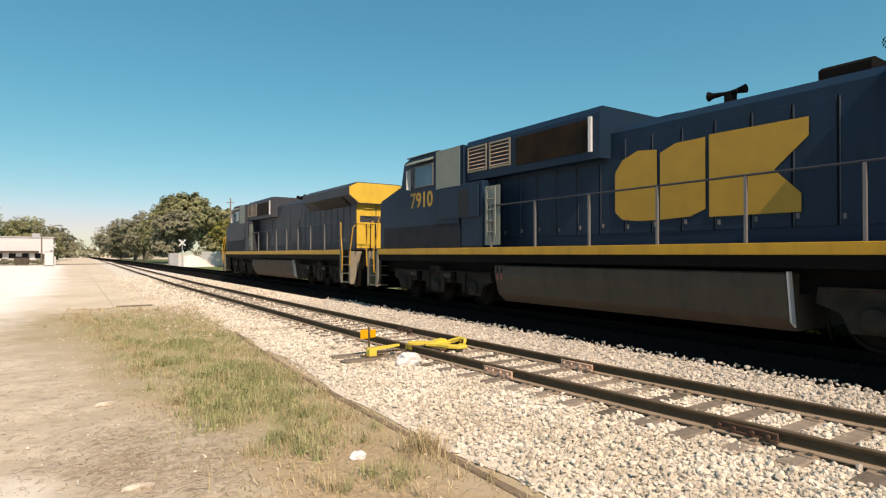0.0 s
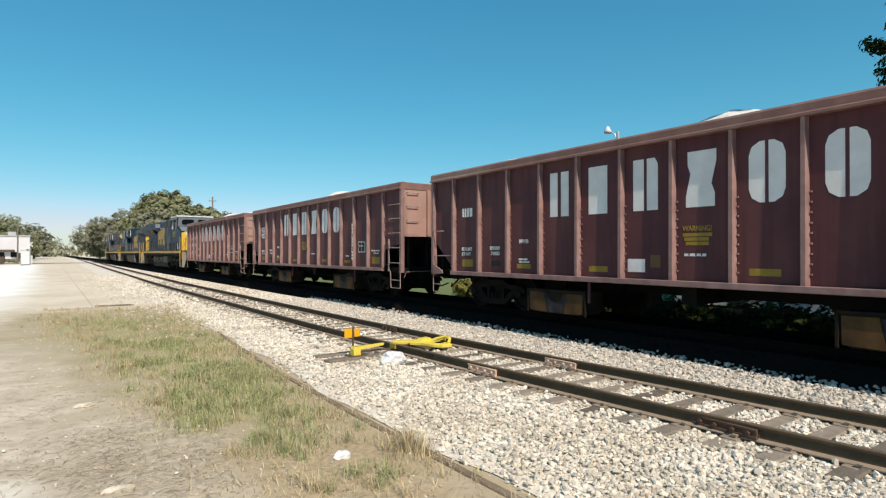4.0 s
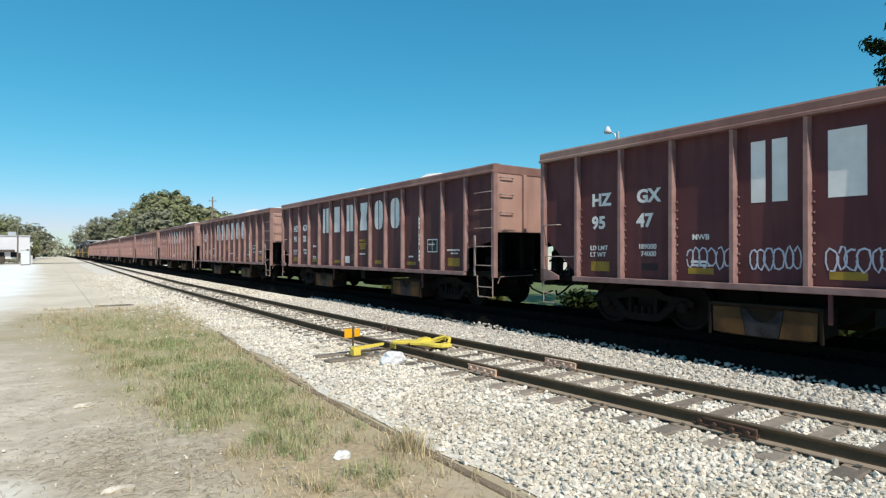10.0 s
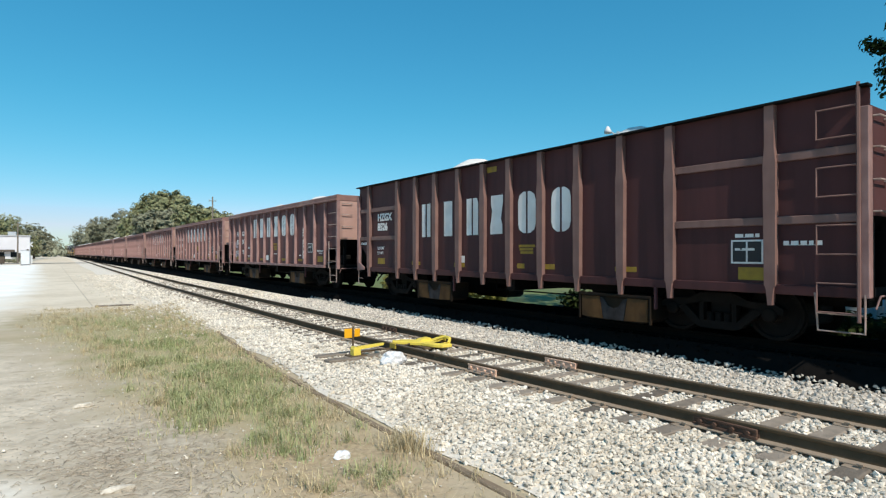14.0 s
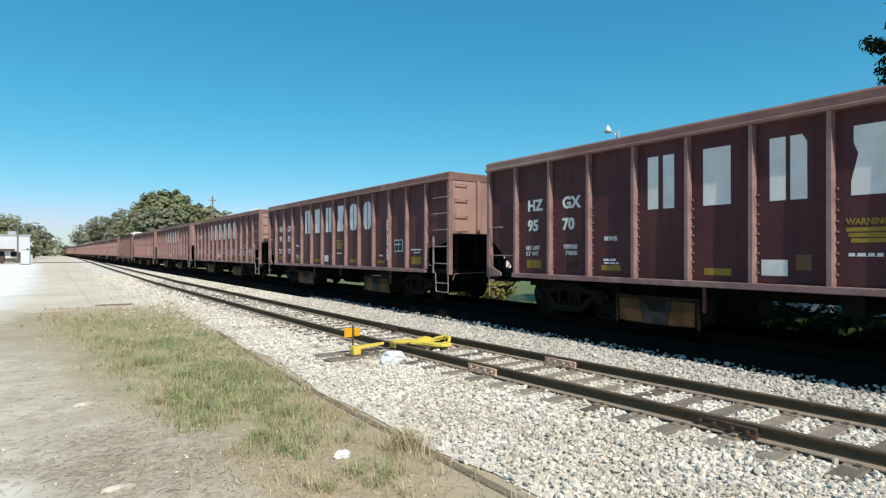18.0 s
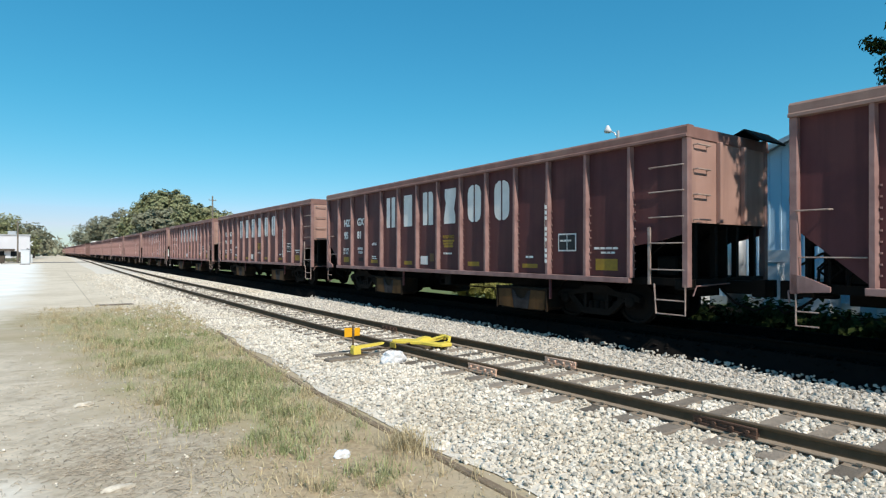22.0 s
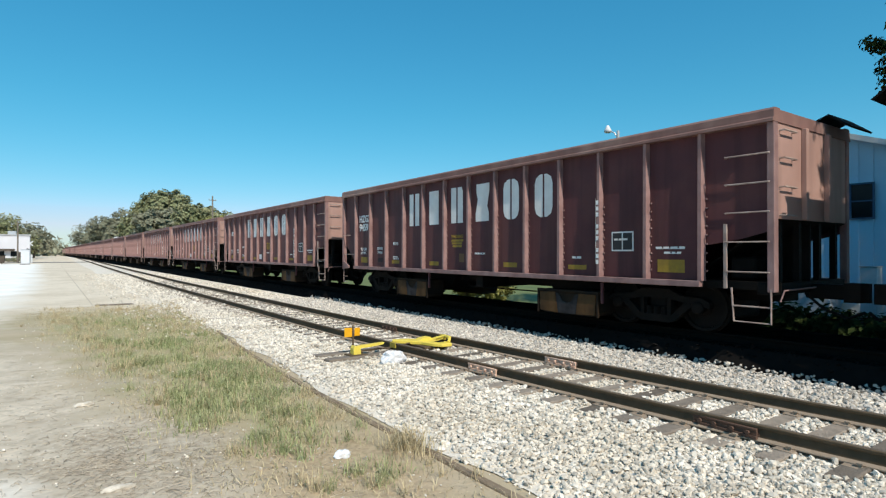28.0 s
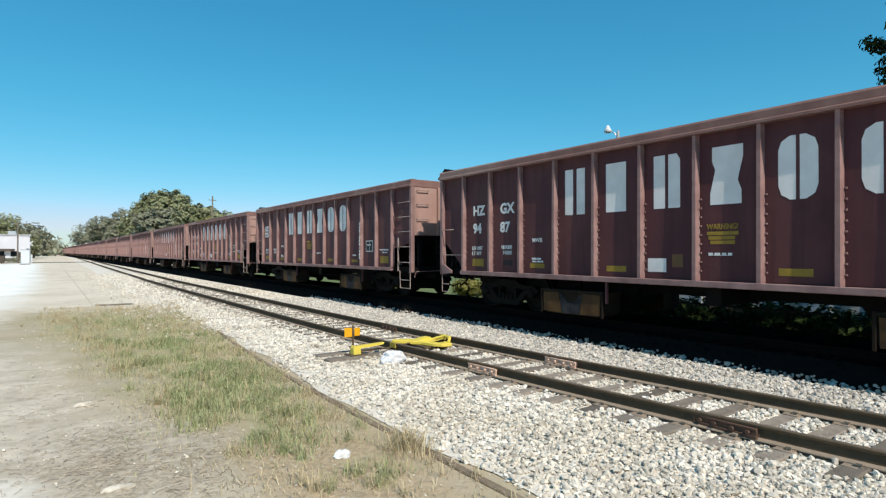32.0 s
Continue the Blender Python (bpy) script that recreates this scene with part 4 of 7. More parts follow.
def locomotive(kind, label, number, paint, end_paint):
    """A six-axle diesel with its cab at +y. kind: 'old' with a stepped hood, 'new' with a broad rear wing."""
    lo = thing("diesel_locomotive", label, "locomotive", group="locomotives")
    half = 11.35 if kind == "old" else 11.60
    Y = lambda u: half - u
    old = kind == "old"
    nose_u = 1.2
    rear_u = 2 * half - 1.2
    part("underframe", boxes((-1.50, 1.50, Y(rear_u), Y(nose_u), 1.28, 1.49), (-1.0, 1.0, -half + 0.1, half - 0.1, 1.25, 1.60)), BLACK, lo)
    part("centre_skirt", boxes((-0.98, 0.98, -half + 1.0, half - 1.0, 0.84, 1.28)), BLACK, lo)
    for s in (-1, 1):
        part("side_stripe", boxes((min(s * 1.44, s * 1.535), max(s * 1.44, s * 1.535), Y(rear_u), Y(nose_u), 1.49, 1.685), bevel=0.008), LOCO_YELLOW, lo, "dusty yellow side stripe")
    part("walkway", boxes((-1.44, 1.44, Y(rear_u), Y(nose_u), 1.49, 1.68)), BLACK, lo)
    # nose and cab as one profile, then windows on it
    if old:
        prof = [(1.2, 1.69), (1.2, 3.42), (2.75, 3.83), (2.95, 4.60), (3.3, 4.70), (6.3, 4.70), (6.3, 1.69)]
    else:
        prof = [(1.2, 1.69), (1.2, 3.38), (2.55, 3.80), (2.35, 4.62), (2.6, 4.70), (5.1, 4.70), (5.1, 1.69)]
    bm = prism(bmesh.new(), [(Y(u), z) for u, z in prof], "x", -1.48, 1.48)
    bmesh.ops.bevel(bm, geom=[e for e in bm.edges if abs(e.verts[0].co.x - e.verts[1].co.x) < 0.01], offset=0.09, segments=2, affect="EDGES")
    cab = part("cab", bm, paint, lo)
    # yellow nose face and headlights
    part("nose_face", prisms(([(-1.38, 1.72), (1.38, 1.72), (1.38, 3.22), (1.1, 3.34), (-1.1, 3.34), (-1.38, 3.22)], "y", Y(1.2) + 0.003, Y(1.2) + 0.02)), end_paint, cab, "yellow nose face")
    part("headlight_housing", boxes((-0.15, 0.15, Y(1.2) + 0.015, Y(1.2) + 0.05, 2.86, 3.32), bevel=0.02), BLACK, cab)
    for z in (2.97, 3.20):
        part("headlight", lathe(bmesh.new(), [(Y(1.2) + 0.04, 0.095), (Y(1.2) + 0.08, 0.09)], "y", 12, (0, 0, z)), LAMP_GLASS, cab)
    if not old:
        part("nose_emblem_block", prisms(([(-0.62, 2.36), (0.62, 2.36), (0.70, 2.50), (0.70, 2.66), (0.60, 2.78), (-0.60, 2.78), (-0.70, 2.66), (-0.70, 2.50)], "y", Y(1.2) + 0.018, Y(1.2) + 0.026)), LOCO_DUSTY, cab, "plain grey-blue emblem block")
        for q in (-1, 1):
            part("nose_grab_iron", tubes(([(q * 0.35, Y(1.2) + 0.02, 3.12), (q * 0.35, Y(1.2) + 0.08, 3.08), (q * 0.72, Y(1.2) + 0.08, 3.08), (q * 0.72, Y(1.2) + 0.02, 3.12)], 0.014)), end_paint, cab)
            part("nose_handrail", tubes(([(q * 0.95, Y(1.2) + 0.03, 2.75), (q * 1.05, Y(1.2) + 0.07, 2.5), (q * 1.34, Y(1.2) + 0.07, 1.85)], 0.016)), STEP_GREY, cab)
    wu = (3.45, 4.85) if old else (2.85, 5.0)
    for s in (-1, 1):
        x = s * 1.48
        spans = [(3.35, 3.62, 3.72, 4.32), (3.70, 4.85, 3.66, 4.36)] if old else [(2.75, 3.10, 3.74, 4.38), (3.18, 3.92, 3.56, 4.44), (4.02, 4.80, 3.50, 4.46)]
        for u0, u1, z0, z1 in spans:
            a, b = Y(u1), Y(u0)
            w = part("side_window", boxes((min(x, x + s * 0.012), max(x, x + s * 0.012), a + 0.03, b - 0.03, z0 + 0.03, z1 - 0.03)), SKY_PANE if (old or u0 > 3.9) else PANE, cab)
            for d in ((a, b, z0, z0 + 0.035), (a, b, z1 - 0.035, z1), (a, a + 0.035, z0 + 0.035, z1 - 0.035), (b - 0.035, b, z0 + 0.035, z1 - 0.035)):
                part("window_frame", boxes((min(x, x + s * 0.03), max(x, x + s * 0.03), *d)), RAILGREY, w)
        part("sunshade", prisms(([(s * 1.47, 4.50), (s * 1.72, 4.40), (s * 1.72, 4.43), (s * 1.47, 4.56)], "y", Y(wu[1]), Y(wu[0]))), GREY_PANEL, cab, "pale hinged sunshade")
        part("mirror", boxes((min(s * 1.50, s * 1.66), max(s * 1.50, s * 1.66), Y(3.98 if not old else 3.5), Y(3.94 if not old else 3.46), 3.62, 4.25)), STICKER, cab)
        # windscreens on the sloped front
    for s in (-1, 1):
        if old:
            o = [(Y(2.79), 3.90), (Y(2.95) + 0.012, 4.50), (Y(2.97), 4.50), (Y(2.81), 3.90)]
        else:
            o = [(Y(2.52) + 0.035, 3.88), (Y(2.36) + 0.035, 4.55), (Y(2.38), 4.55), (Y(2.54), 3.88)]
        if old:
            part("windscreen", prisms((o, "x", s * 0.10, s * 1.22)), PANE, cab)
            continue
        slope = (2.36 - 2.52) / (4.55 - 3.88)
        ring = [(0.20, 3.98), (1.00, 3.98), (1.14, 4.06), (1.14, 4.30), (1.00, 4.40), (0.26, 4.43), (0.16, 4.36), (0.16, 4.05)]
        bm = bmesh.new()
        fr = [bm.verts.new((s * x, Y(2.52 + slope * (z - 3.88)) + 0.05, z)) for x, z in ring]
        bk = [bm.verts.new((s * x, Y(2.52 + slope * (z - 3.88)) + 0.02, z)) for x, z in ring]
        bm.faces.new(fr), bm.faces.new(bk)
        for k in range(8):
            bm.faces.new((fr[k], fr[(k + 1) % 8], bk[(k + 1) % 8], bk[k]))
        bmesh.ops.recalc_face_normals(bm, faces=bm.faces)
        ws = part("windscreen", bm, PANE, cab)
        part("wiper", tubes(([(s * 0.85, Y(2.35) + 0.09, 4.48), (s * 0.55, Y(2.42) + 0.09, 4.18)], 0.014)), BLACK, ws)
    d = 0.008
    if old:
        o = [(Y(2.755), 3.845), (Y(2.945), 4.58), (Y(2.965), 4.58), (Y(2.775), 3.845)]
        top = [(Y(1.25), 3.445), (Y(2.72), 3.835), (Y(2.72), 3.82), (Y(1.25), 3.43)]
    else:
        o = [(Y(2.545) + d, 3.82), (Y(2.36) + d, 4.60), (Y(2.38), 4.60), (Y(2.56), 3.82)]
        top = [(Y(1.25), 3.405), (Y(2.50), 3.80), (Y(2.50), 3.785), (Y(1.25), 3.39)]
    part("windscreen_surround", prisms((o, "x", -1.42, 1.42)), NOSE_GREY, cab, "pale grey windscreen surround")
    part("nose_top", prisms((top, "x", -1.36, 1.36)), NOSE_GREY, cab, "pale grey nose top")
    part("cab_roof", boxes((-1.44 if old else -1.50, 1.44 if old else 1.50, Y(wu[1] + 0.2), Y(wu[0] - 0.35), 4.705 if old else 4.64, 4.735 if old else 4.77), bevel=0.015), STICKER if not old else NOSE_GREY, cab, "sun-bleached cab roof")
    # long hood
    wide_end = 7.35 if old else 8.0
    hood_end = 21.75 if old else 22.3
    roof = 4.36 if old else 4.74
    o = [(-0.93, 1.69), (-0.93, roof - 0.18), (-0.72, roof), (0.72, roof), (0.93, roof - 0.18), (0.93, 1.69)]
    hood = part("long_hood", prisms((o, "y", Y(hood_end), Y(6.3 if old else 5.1))), paint, lo)
    part("equipment_cabinet", boxes((-1.47, 1.47, Y(wide_end), Y(6.3 if old else 5.1), 1.69, 3.55 if old else 4.66), bevel=0.03), paint, lo)
    for s in (-1, 1):
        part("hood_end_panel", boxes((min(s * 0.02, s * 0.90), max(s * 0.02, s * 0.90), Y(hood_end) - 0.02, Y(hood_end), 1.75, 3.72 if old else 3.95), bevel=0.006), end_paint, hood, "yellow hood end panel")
        # hood doors, handles and hinges
        u = wide_end + 0.25
        k = 0
        while u < hood_end - 0.9:
            a, b = Y(u + 0.66), Y(u + 0.02)
            top = (3.55 if u < 11.2 or u > 16.3 else roof - 0.35) if old else (roof - 0.55 if u < 15 else 3.25)
            d = part("hood_door", boxes((min(s * 0.93, s * 0.945), max(s * 0.93, s * 0.945), a, b, 1.95, top), bevel=0.006), paint, hood)
            part("door_seam", boxes((min(s * 0.93, s * 0.9335), max(s * 0.93, s * 0.9335), a - 0.028, a - 0.004, 1.95, top)), BLACK, d)
            # light strip stands in for the highlight on the door's edge
            if (s < 0) == old:
                part("door_edge", boxes((min(s * 0.945, s * 0.957), max(s * 0.945, s * 0.957), b - 0.022, b - 0.004, 1.97, top - 0.02)), LOCO_EDGE, d)
            part("door_latch", boxes((min(s * 0.945, s * 0.965), max(s * 0.945, s * 0.965), b - 0.10, b - 0.05, 2.05 + 0.02 * (k % 3), 2.14 + 0.02 * (k % 3))), RAILGREY, d)
            u += 0.68
            k += 1
    if old:
        # radiator-style box behind the cab, with two slatted intakes
        o = [(-1.30, 3.62), (-1.30, 4.62), (-1.20, 4.78), (1.20, 4.78), (1.30, 4.62), (1.30, 3.62)]
        rb = part("blower_housing", prisms((o, "y", Y(11.3), Y(6.3))), paint, lo)
        for s in (-1, 1):
            for u in (6.45, 7.45):
                louvre(rb, s * 1.30, Y(u + 0.88), Y(u), 3.85, 4.58, 6, -s, RUST_BAR, STEP_GREY)
            part("intake_screen", boxes((min(s * 1.30, s * 1.325), max(s * 1.30, s * 1.325), Y(11.0), Y(8.55), 3.80, 4.52)), CHUTE, rb, "brown intake screen")
            part("screen_bracket", boxes((min(s * 1.30, s * 1.36), max(s * 1.30, s * 1.36), Y(11.1), Y(11.02), 3.78, 4.56)), STICKER, rb)
            part("access_panel", boxes((min(s * 1.47, s * 1.482), max(s * 1.47, s * 1.482), Y(8.1), Y(7.45), 1.75, 3.35), bevel=0.01), GREY_PANEL, lo)
            part("side_step_ladder", tubes(([(s * 1.52, Y(7.6), 2.0), (s * 1.52, Y(7.6), 3.3), (s * 1.52, Y(7.95), 3.3), (s * 1.52, Y(7.95), 2.0)], 0.02), *[([(s * 1.52, Y(7.6), z), (s * 1.52, Y(7.95), z)], 0.018) for z in (2.1, 2.4, 2.7, 3.0)]), GREY_PANEL, lo)
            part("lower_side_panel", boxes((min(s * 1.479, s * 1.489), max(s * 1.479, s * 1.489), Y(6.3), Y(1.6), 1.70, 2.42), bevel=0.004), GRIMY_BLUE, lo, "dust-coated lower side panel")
            part("cab_side_panel", boxes((min(s * 1.479, s * 1.492), max(s * 1.479, s * 1.492), Y(6.28), Y(5.0), 3.50, 4.66), bevel=0.008), GREY_PANEL, lo, "pale grey-green cab panel")
            part("side_locker", boxes((min(s * 1.48, s * 1.53), max(s * 1.48, s * 1.53), Y(7.2), Y(5.2), 2.55, 3.45), bevel=0.015), paint, lo)
            part("locker_opening", boxes((min(s * 1.53, s * 1.536), max(s * 1.53, s * 1.536), Y(6.75), Y(6.25), 2.62, 3.35)), GRILLE, lo)
        # radiator wing
        o = [(-1.38, 3.95), (-1.38, 4.30), (-1.0, 4.50), (1.0, 4.50), (1.38, 4.30), (1.38, 3.95), (0.93, 3.60), (-0.93, 3.60)]
        wing = part("radiator_wing", prisms((o, "y", Y(22.0), Y(16.6))), LOCO_GREY if paint is not LOCO_DUSTY else paint, lo)
        for s in (-1, 1):
            part("radiator_screen", prisms(([(s * 0.95, 3.58), (s * 1.34, 3.90), (s * 1.36, 3.88), (s * 0.97, 3.55)], "y", Y(21.3), Y(18.0))), GRILLE, wing)
        part("rear_wing_end", prisms(([(-1.34, 3.97), (-1.34, 4.28), (-0.98, 4.47), (0.98, 4.47), (1.34, 4.28), (1.34, 3.97), (0.90, 3.64), (-0.90, 3.64)], "y", Y(22.0) - 0.01, Y(22.0))), end_paint if paint is LOCO_DUSTY else LOCO_GREY, wing)
        hn = part("horn", tubes(([(-0.45, Y(13.9), roof + 0.24), (-0.45, Y(13.65), roof + 0.24), (-0.45, Y(13.42), roof + 0.25), (-0.45, Y(13.32), roof + 0.255)], [0.03, 0.035, 0.055, 0.10]), ([(-0.30, Y(13.6), roof + 0.28), (-0.30, Y(13.8), roof + 0.28), (-0.30, Y(13.98), roof + 0.29)], [0.03, 0.05, 0.085]), sides=10), BLACK, lo)
        part("horn_bracket", boxes((-0.50, -0.25, Y(13.78), Y(13.66), roof - 0.02, roof + 0.24)), BLACK, hn)
        part("roof_hatch", prisms(([(-0.62, roof - 0.01), (0.6, roof - 0.01), (0.6, roof + 0.18), (0.45, roof + 0.25), (-0.50, roof + 0.25), (-0.62, roof + 0.18)], "y", Y(16.1), Y(15.35))), BLACK, lo)
        part("exhaust_stack", boxes((-0.35, 0.35, Y(12.6), Y(12.0), roof - 0.01, roof + 0.12), bevel=0.02), BLACK, lo)
        tank_u, emblem_u, emblem_w, emblem_z, emblem_h = (7.75, 15.2), 11.45, 3.9, 2.2, 1.55
    else:
        o = [(-1.46, 4.10), (-1.46, 4.52), (-1.30, 4.62), (1.30, 4.62), (1.46, 4.52), (1.46, 4.10), (0.93, 3.78), (-0.93, 3.78)]
        wing = part("radiator_wing", prisms((o, "y", Y(22.3), Y(14.9))), paint, lo)
        part("wing_front", boxes((-1.40, 1.40, Y(14.9), Y(14.9) + 0.02, 4.12, 4.54)), NOSE_GREY, wing, "pale grey wing end")
        for s in (-1, 1):
            for u0, u1 in ((17.0, 19.3), (19.45, 21.9)):
                part("radiator_screen", prisms(([(s * 0.95, 3.45), (s * 1.36, 4.08), (s * 1.39, 4.06), (s * 0.98, 3.42)], "y", Y(u1), Y(u0))), GRILLE, wing, "dark sloped radiator screen")
            louvre(lo, s * 1.47, Y(5.85), Y(5.18), 3.74, 4.55, 1, -s)
            louvre(lo, s * 1.47, Y(8.0), Y(7.5), 3.78, 4.55, 1, -s)
            part("intake_screen", boxes((min(s * 0.95, s * 0.99), max(s * 0.95, s * 0.99), Y(10.7), Y(9.6), 3.92, 4.55)), CHUTE, lo)
            louvre(lo, s * 1.48, Y(4.88), Y(4.07), 1.76, 2.46, 7, -s)
            louvre(lo, s * 1.48, Y(3.66), Y(2.89), 1.78, 2.42, 7, -s)
            part("louvre_hood", boxes((min(s * 1.48, s * 1.54), max(s * 1.48, s * 1.54), Y(5.0), Y(2.6), 2.52, 2.58)), LOCO_DUSTY, lo)
            louvre(lo, s * 1.47, Y(6.35), Y(5.95), 1.95, 2.25, 4, -s)
            louvre(lo, s * 1.47, Y(7.55), Y(7.2), 1.95, 2.25, 4, -s)
            part("sticker", boxes((min(s * 1.48, s * 1.486), max(s * 1.48, s * 1.486), Y(2.48), Y(2.18), 2.10, 2.36)), STICKER, lo)
            part("sticker", boxes((min(s * 1.48, s * 1.486), max(s * 1.48, s * 1.486), Y(2.50), Y(2.08), 1.84, 2.06)), STICKER, lo)
            part("dark_panel", boxes((min(s * 0.945, s * 0.96), max(s * 0.945, s * 0.96), Y(17.9), Y(16.9), 2.1, 3.2)), GRILLE, lo)
            part("hood_seam", boxes((min(s * 0.945, s * 0.99), max(s * 0.945, s * 0.99), Y(9.0), Y(8.92), 1.8, 3.6)), RAILGREY, lo)
            for u in (12.75, 13.55, 14.35):
                part("sticker", boxes((min(s * 0.945, s * 0.952), max(s * 0.945, s * 0.952), Y(u + 0.26), Y(u), 3.98, 4.07)), STICKER, lo)
            for u, z in ((15.8, 3.42), (10.2, 3.2), (8.75, 3.1), (6.9, 3.35), (11.0, 2.75)):
                xx = 0.945 if u > 8.0 else 1.472
                part("sticker", boxes((min(s * xx, s * (xx + 0.006)), max(s * xx, s * (xx + 0.006)), Y(u + 0.16), Y(u), z, z + 0.14)), STICKER, lo)
            for u in (18.6, 19.7, 20.6):
                part("dark_panel", boxes((min(s * 0.945, s * 0.96), max(s * 0.945, s * 0.96), Y(u + 0.7), Y(u), 2.1, 3.0)), GRILLE, lo)
            part("cab_door", boxes((min(s * 1.47, s * 1.485), max(s * 1.47, s * 1.485), Y(7.05), Y(6.5), 1.75, 3.9), bevel=0.006), paint, lo)
            part("cab_door_trim", boxes((min(s * 1.47, s * 1.50), max(s * 1.47, s * 1.50), Y(7.12), Y(7.07), 1.75, 3.9), (min(s * 1.47, s * 1.50), max(s * 1.47, s * 1.50), Y(6.48), Y(6.43), 1.75, 3.3)), RAILGREY, lo)
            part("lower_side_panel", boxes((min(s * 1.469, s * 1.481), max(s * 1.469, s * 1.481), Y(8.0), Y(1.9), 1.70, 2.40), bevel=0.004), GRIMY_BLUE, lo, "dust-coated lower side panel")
            part("side_pipe", tubes(([(s * 1.50, Y(8.0), 3.16), (s * 1.50, Y(6.5), 3.20), (s * 1.50, Y(5.3), 3.24)], 0.022)), LOCO_DUSTY, lo)
            ad = part("access_door", boxes((min(s * 1.469, s * 1.49), max(s * 1.469, s * 1.49), Y(6.38), Y(5.25), 2.44, 3.12), bevel=0.01), LOCO_BLUE, lo)
            part("door_edge", boxes((min(s * 1.49, s * 1.505), max(s * 1.49, s * 1.505), Y(6.38), Y(6.34), 2.44, 3.12)), STEP_GREY, ad)
            part("door_latch", boxes((min(s * 1.49, s * 1.52), max(s * 1.49, s * 1.52), Y(5.98), Y(5.86), 2.96, 3.04), bevel=0.01), RAILGREY, ad)
            for u0, u1 in ((5.18, 5.85), (7.5, 8.0)):
                for k in range(1, 6):
                    u = u0 + (u1 - u0) * k / 6
                    part("grille_bar", boxes((min(s * 1.475, s * 1.505), max(s * 1.475, s * 1.505), Y(u + 0.012), Y(u - 0.012), 3.82, 4.50)), RUST_PANEL, lo)
            part("sill_step_light", boxes((min(s * 1.54, s * 1.56), max(s * 1.54, s * 1.56), Y(4.0), Y(3.6), 1.50, 1.66), bevel=0.01), STEP_GREY, lo)
            for u in (9.05, 10.4, 11.3):
                part("hood_rib", boxes((min(s * 0.945, s * 0.985), max(s * 0.945, s * 0.985), Y(u + 0.03), Y(u), 1.75, 4.1)), LOCO_DUSTY, lo)
        for q in (-0.72, 0.72):
            part("number_board", boxes((q - 0.34, q + 0.34, Y(1.2) + 0.02, Y(1.2) + 0.06, 2.98, 3.24), bevel=0.02), STICKER, cab, "pale lit number board")
            part("number_bar", boxes((q - 0.22, q + 0.22, Y(1.2) + 0.05, Y(1.2) + 0.054, 3.05, 3.17)), BLACK_DECAL, cab)
        part("nose_door", boxes((0.30, 1.0, Y(1.2) + 0.02, Y(1.2) + 0.05, 1.75, 2.95), bevel=0.02), end_paint, cab)
        for u in (8.6, 9.4, 11.4, 13.2):
            part("roof_hatch", boxes((-0.5, 0.5, Y(u + 0.5), Y(u), roof - 0.01, roof + 0.07), bevel=0.02), BLACK, lo)
        tank_u, emblem_u, emblem_w, emblem_z, emblem_h = (7.8, 16.0), 11.75, 4.0, 2.3, 1.65
    # fuel tank
    if old:
        o = [(-1.40, 0.95), (-1.40, 1.20), (1.40, 1.20), (1.40, 0.95), (1.28, 0.45), (1.0, 0.22), (-1.0, 0.22), (-1.28, 0.45)]
        bm = prisms((o, "y", Y(tank_u[1]), Y(tank_u[0])))
        bmesh.ops.bevel(bm, geom=[e for e in bm.edges], offset=0.03, segments=1, affect="EDGES")
        tk = part("fuel_tank", bm, TANK, lo, "dusty grey fuel tank")
        for s in (-1, 1):
            for k in (0.12, 0.28):
                part("sight_glass", boxes((min(s * 1.385, s * 1.40), max(s * 1.385, s * 1.40), Y(tank_u[0] + k + 0.05), Y(tank_u[0] + k), 0.82, 1.15)), RED_MARK, tk)
            part("end_plate", prisms(([(s * 1.42, 1.22), (s * 1.30, 1.22), (s * 1.15, 0.30), (s * 1.30, 0.40)], "y", Y(tank_u[1]) - 0.03, Y(tank_u[1]))), STICKER, tk)
    else:
        # lower tank takes the dark colour that stands in for its shade
        bm = prisms(([(-1.36, 0.28), (-1.36, 0.66), (1.36, 0.66), (1.36, 0.28), (1.10, 0.12), (-1.10, 0.12)], "y", Y(tank_u[1]), Y(tank_u[0])))
        tk = part("fuel_tank", bm, TANK_DARK, lo, "dusty grey fuel tank")
        for s in (-1, 1):
            part("tank_block", boxes((min(s * 0.6, s * 1.40), max(s * 0.6, s * 1.40), Y(10.1), Y(7.8), 0.60, 1.18), bevel=0.03), TANK_PALE, tk)
            part("tank_block", boxes((min(s * 0.6, s * 1.38), max(s * 0.6, s * 1.38), Y(16.0), Y(15.0), 0.60, 1.16), bevel=0.03), TANK_PALE, tk)
            for u0, u1 in ((10.35, 12.2), (12.7, 14.55)):
                ar = part("air_reservoir", lathe(bmesh.new(), [(Y(u1), 0.06), (Y(u1) + 0.06, 0.19), (Y(u0) - 0.06, 0.19), (Y(u0), 0.06)], "y", 16, (s * 1.20, 0, 0.94)), TANK, lo, "", True)
                for k in (0.35, (u1 - u0) - 0.35):
                    part("strap", lathe(bmesh.new(), [(Y(u0 + k) - 0.025, 0.197), (Y(u0 + k) + 0.025, 0.197)], "y", 16, (s * 1.20, 0, 0.94)), STEP_GREY, ar)
            part("pipe", tubes(([(s * 1.40, Y(10.3), 0.74), (s * 1.40, Y(12.3), 0.72), (s * 1.40, Y(12.5), 0.60), (s * 1.40, Y(14.7), 0.70), (s * 1.40, Y(14.9), 0.95)], 0.018)), STEP_GREY, lo)
    for u in ((4.55, 18.3) if old else (4.6, 18.85)):
        loco_truck(lo, Y(u))
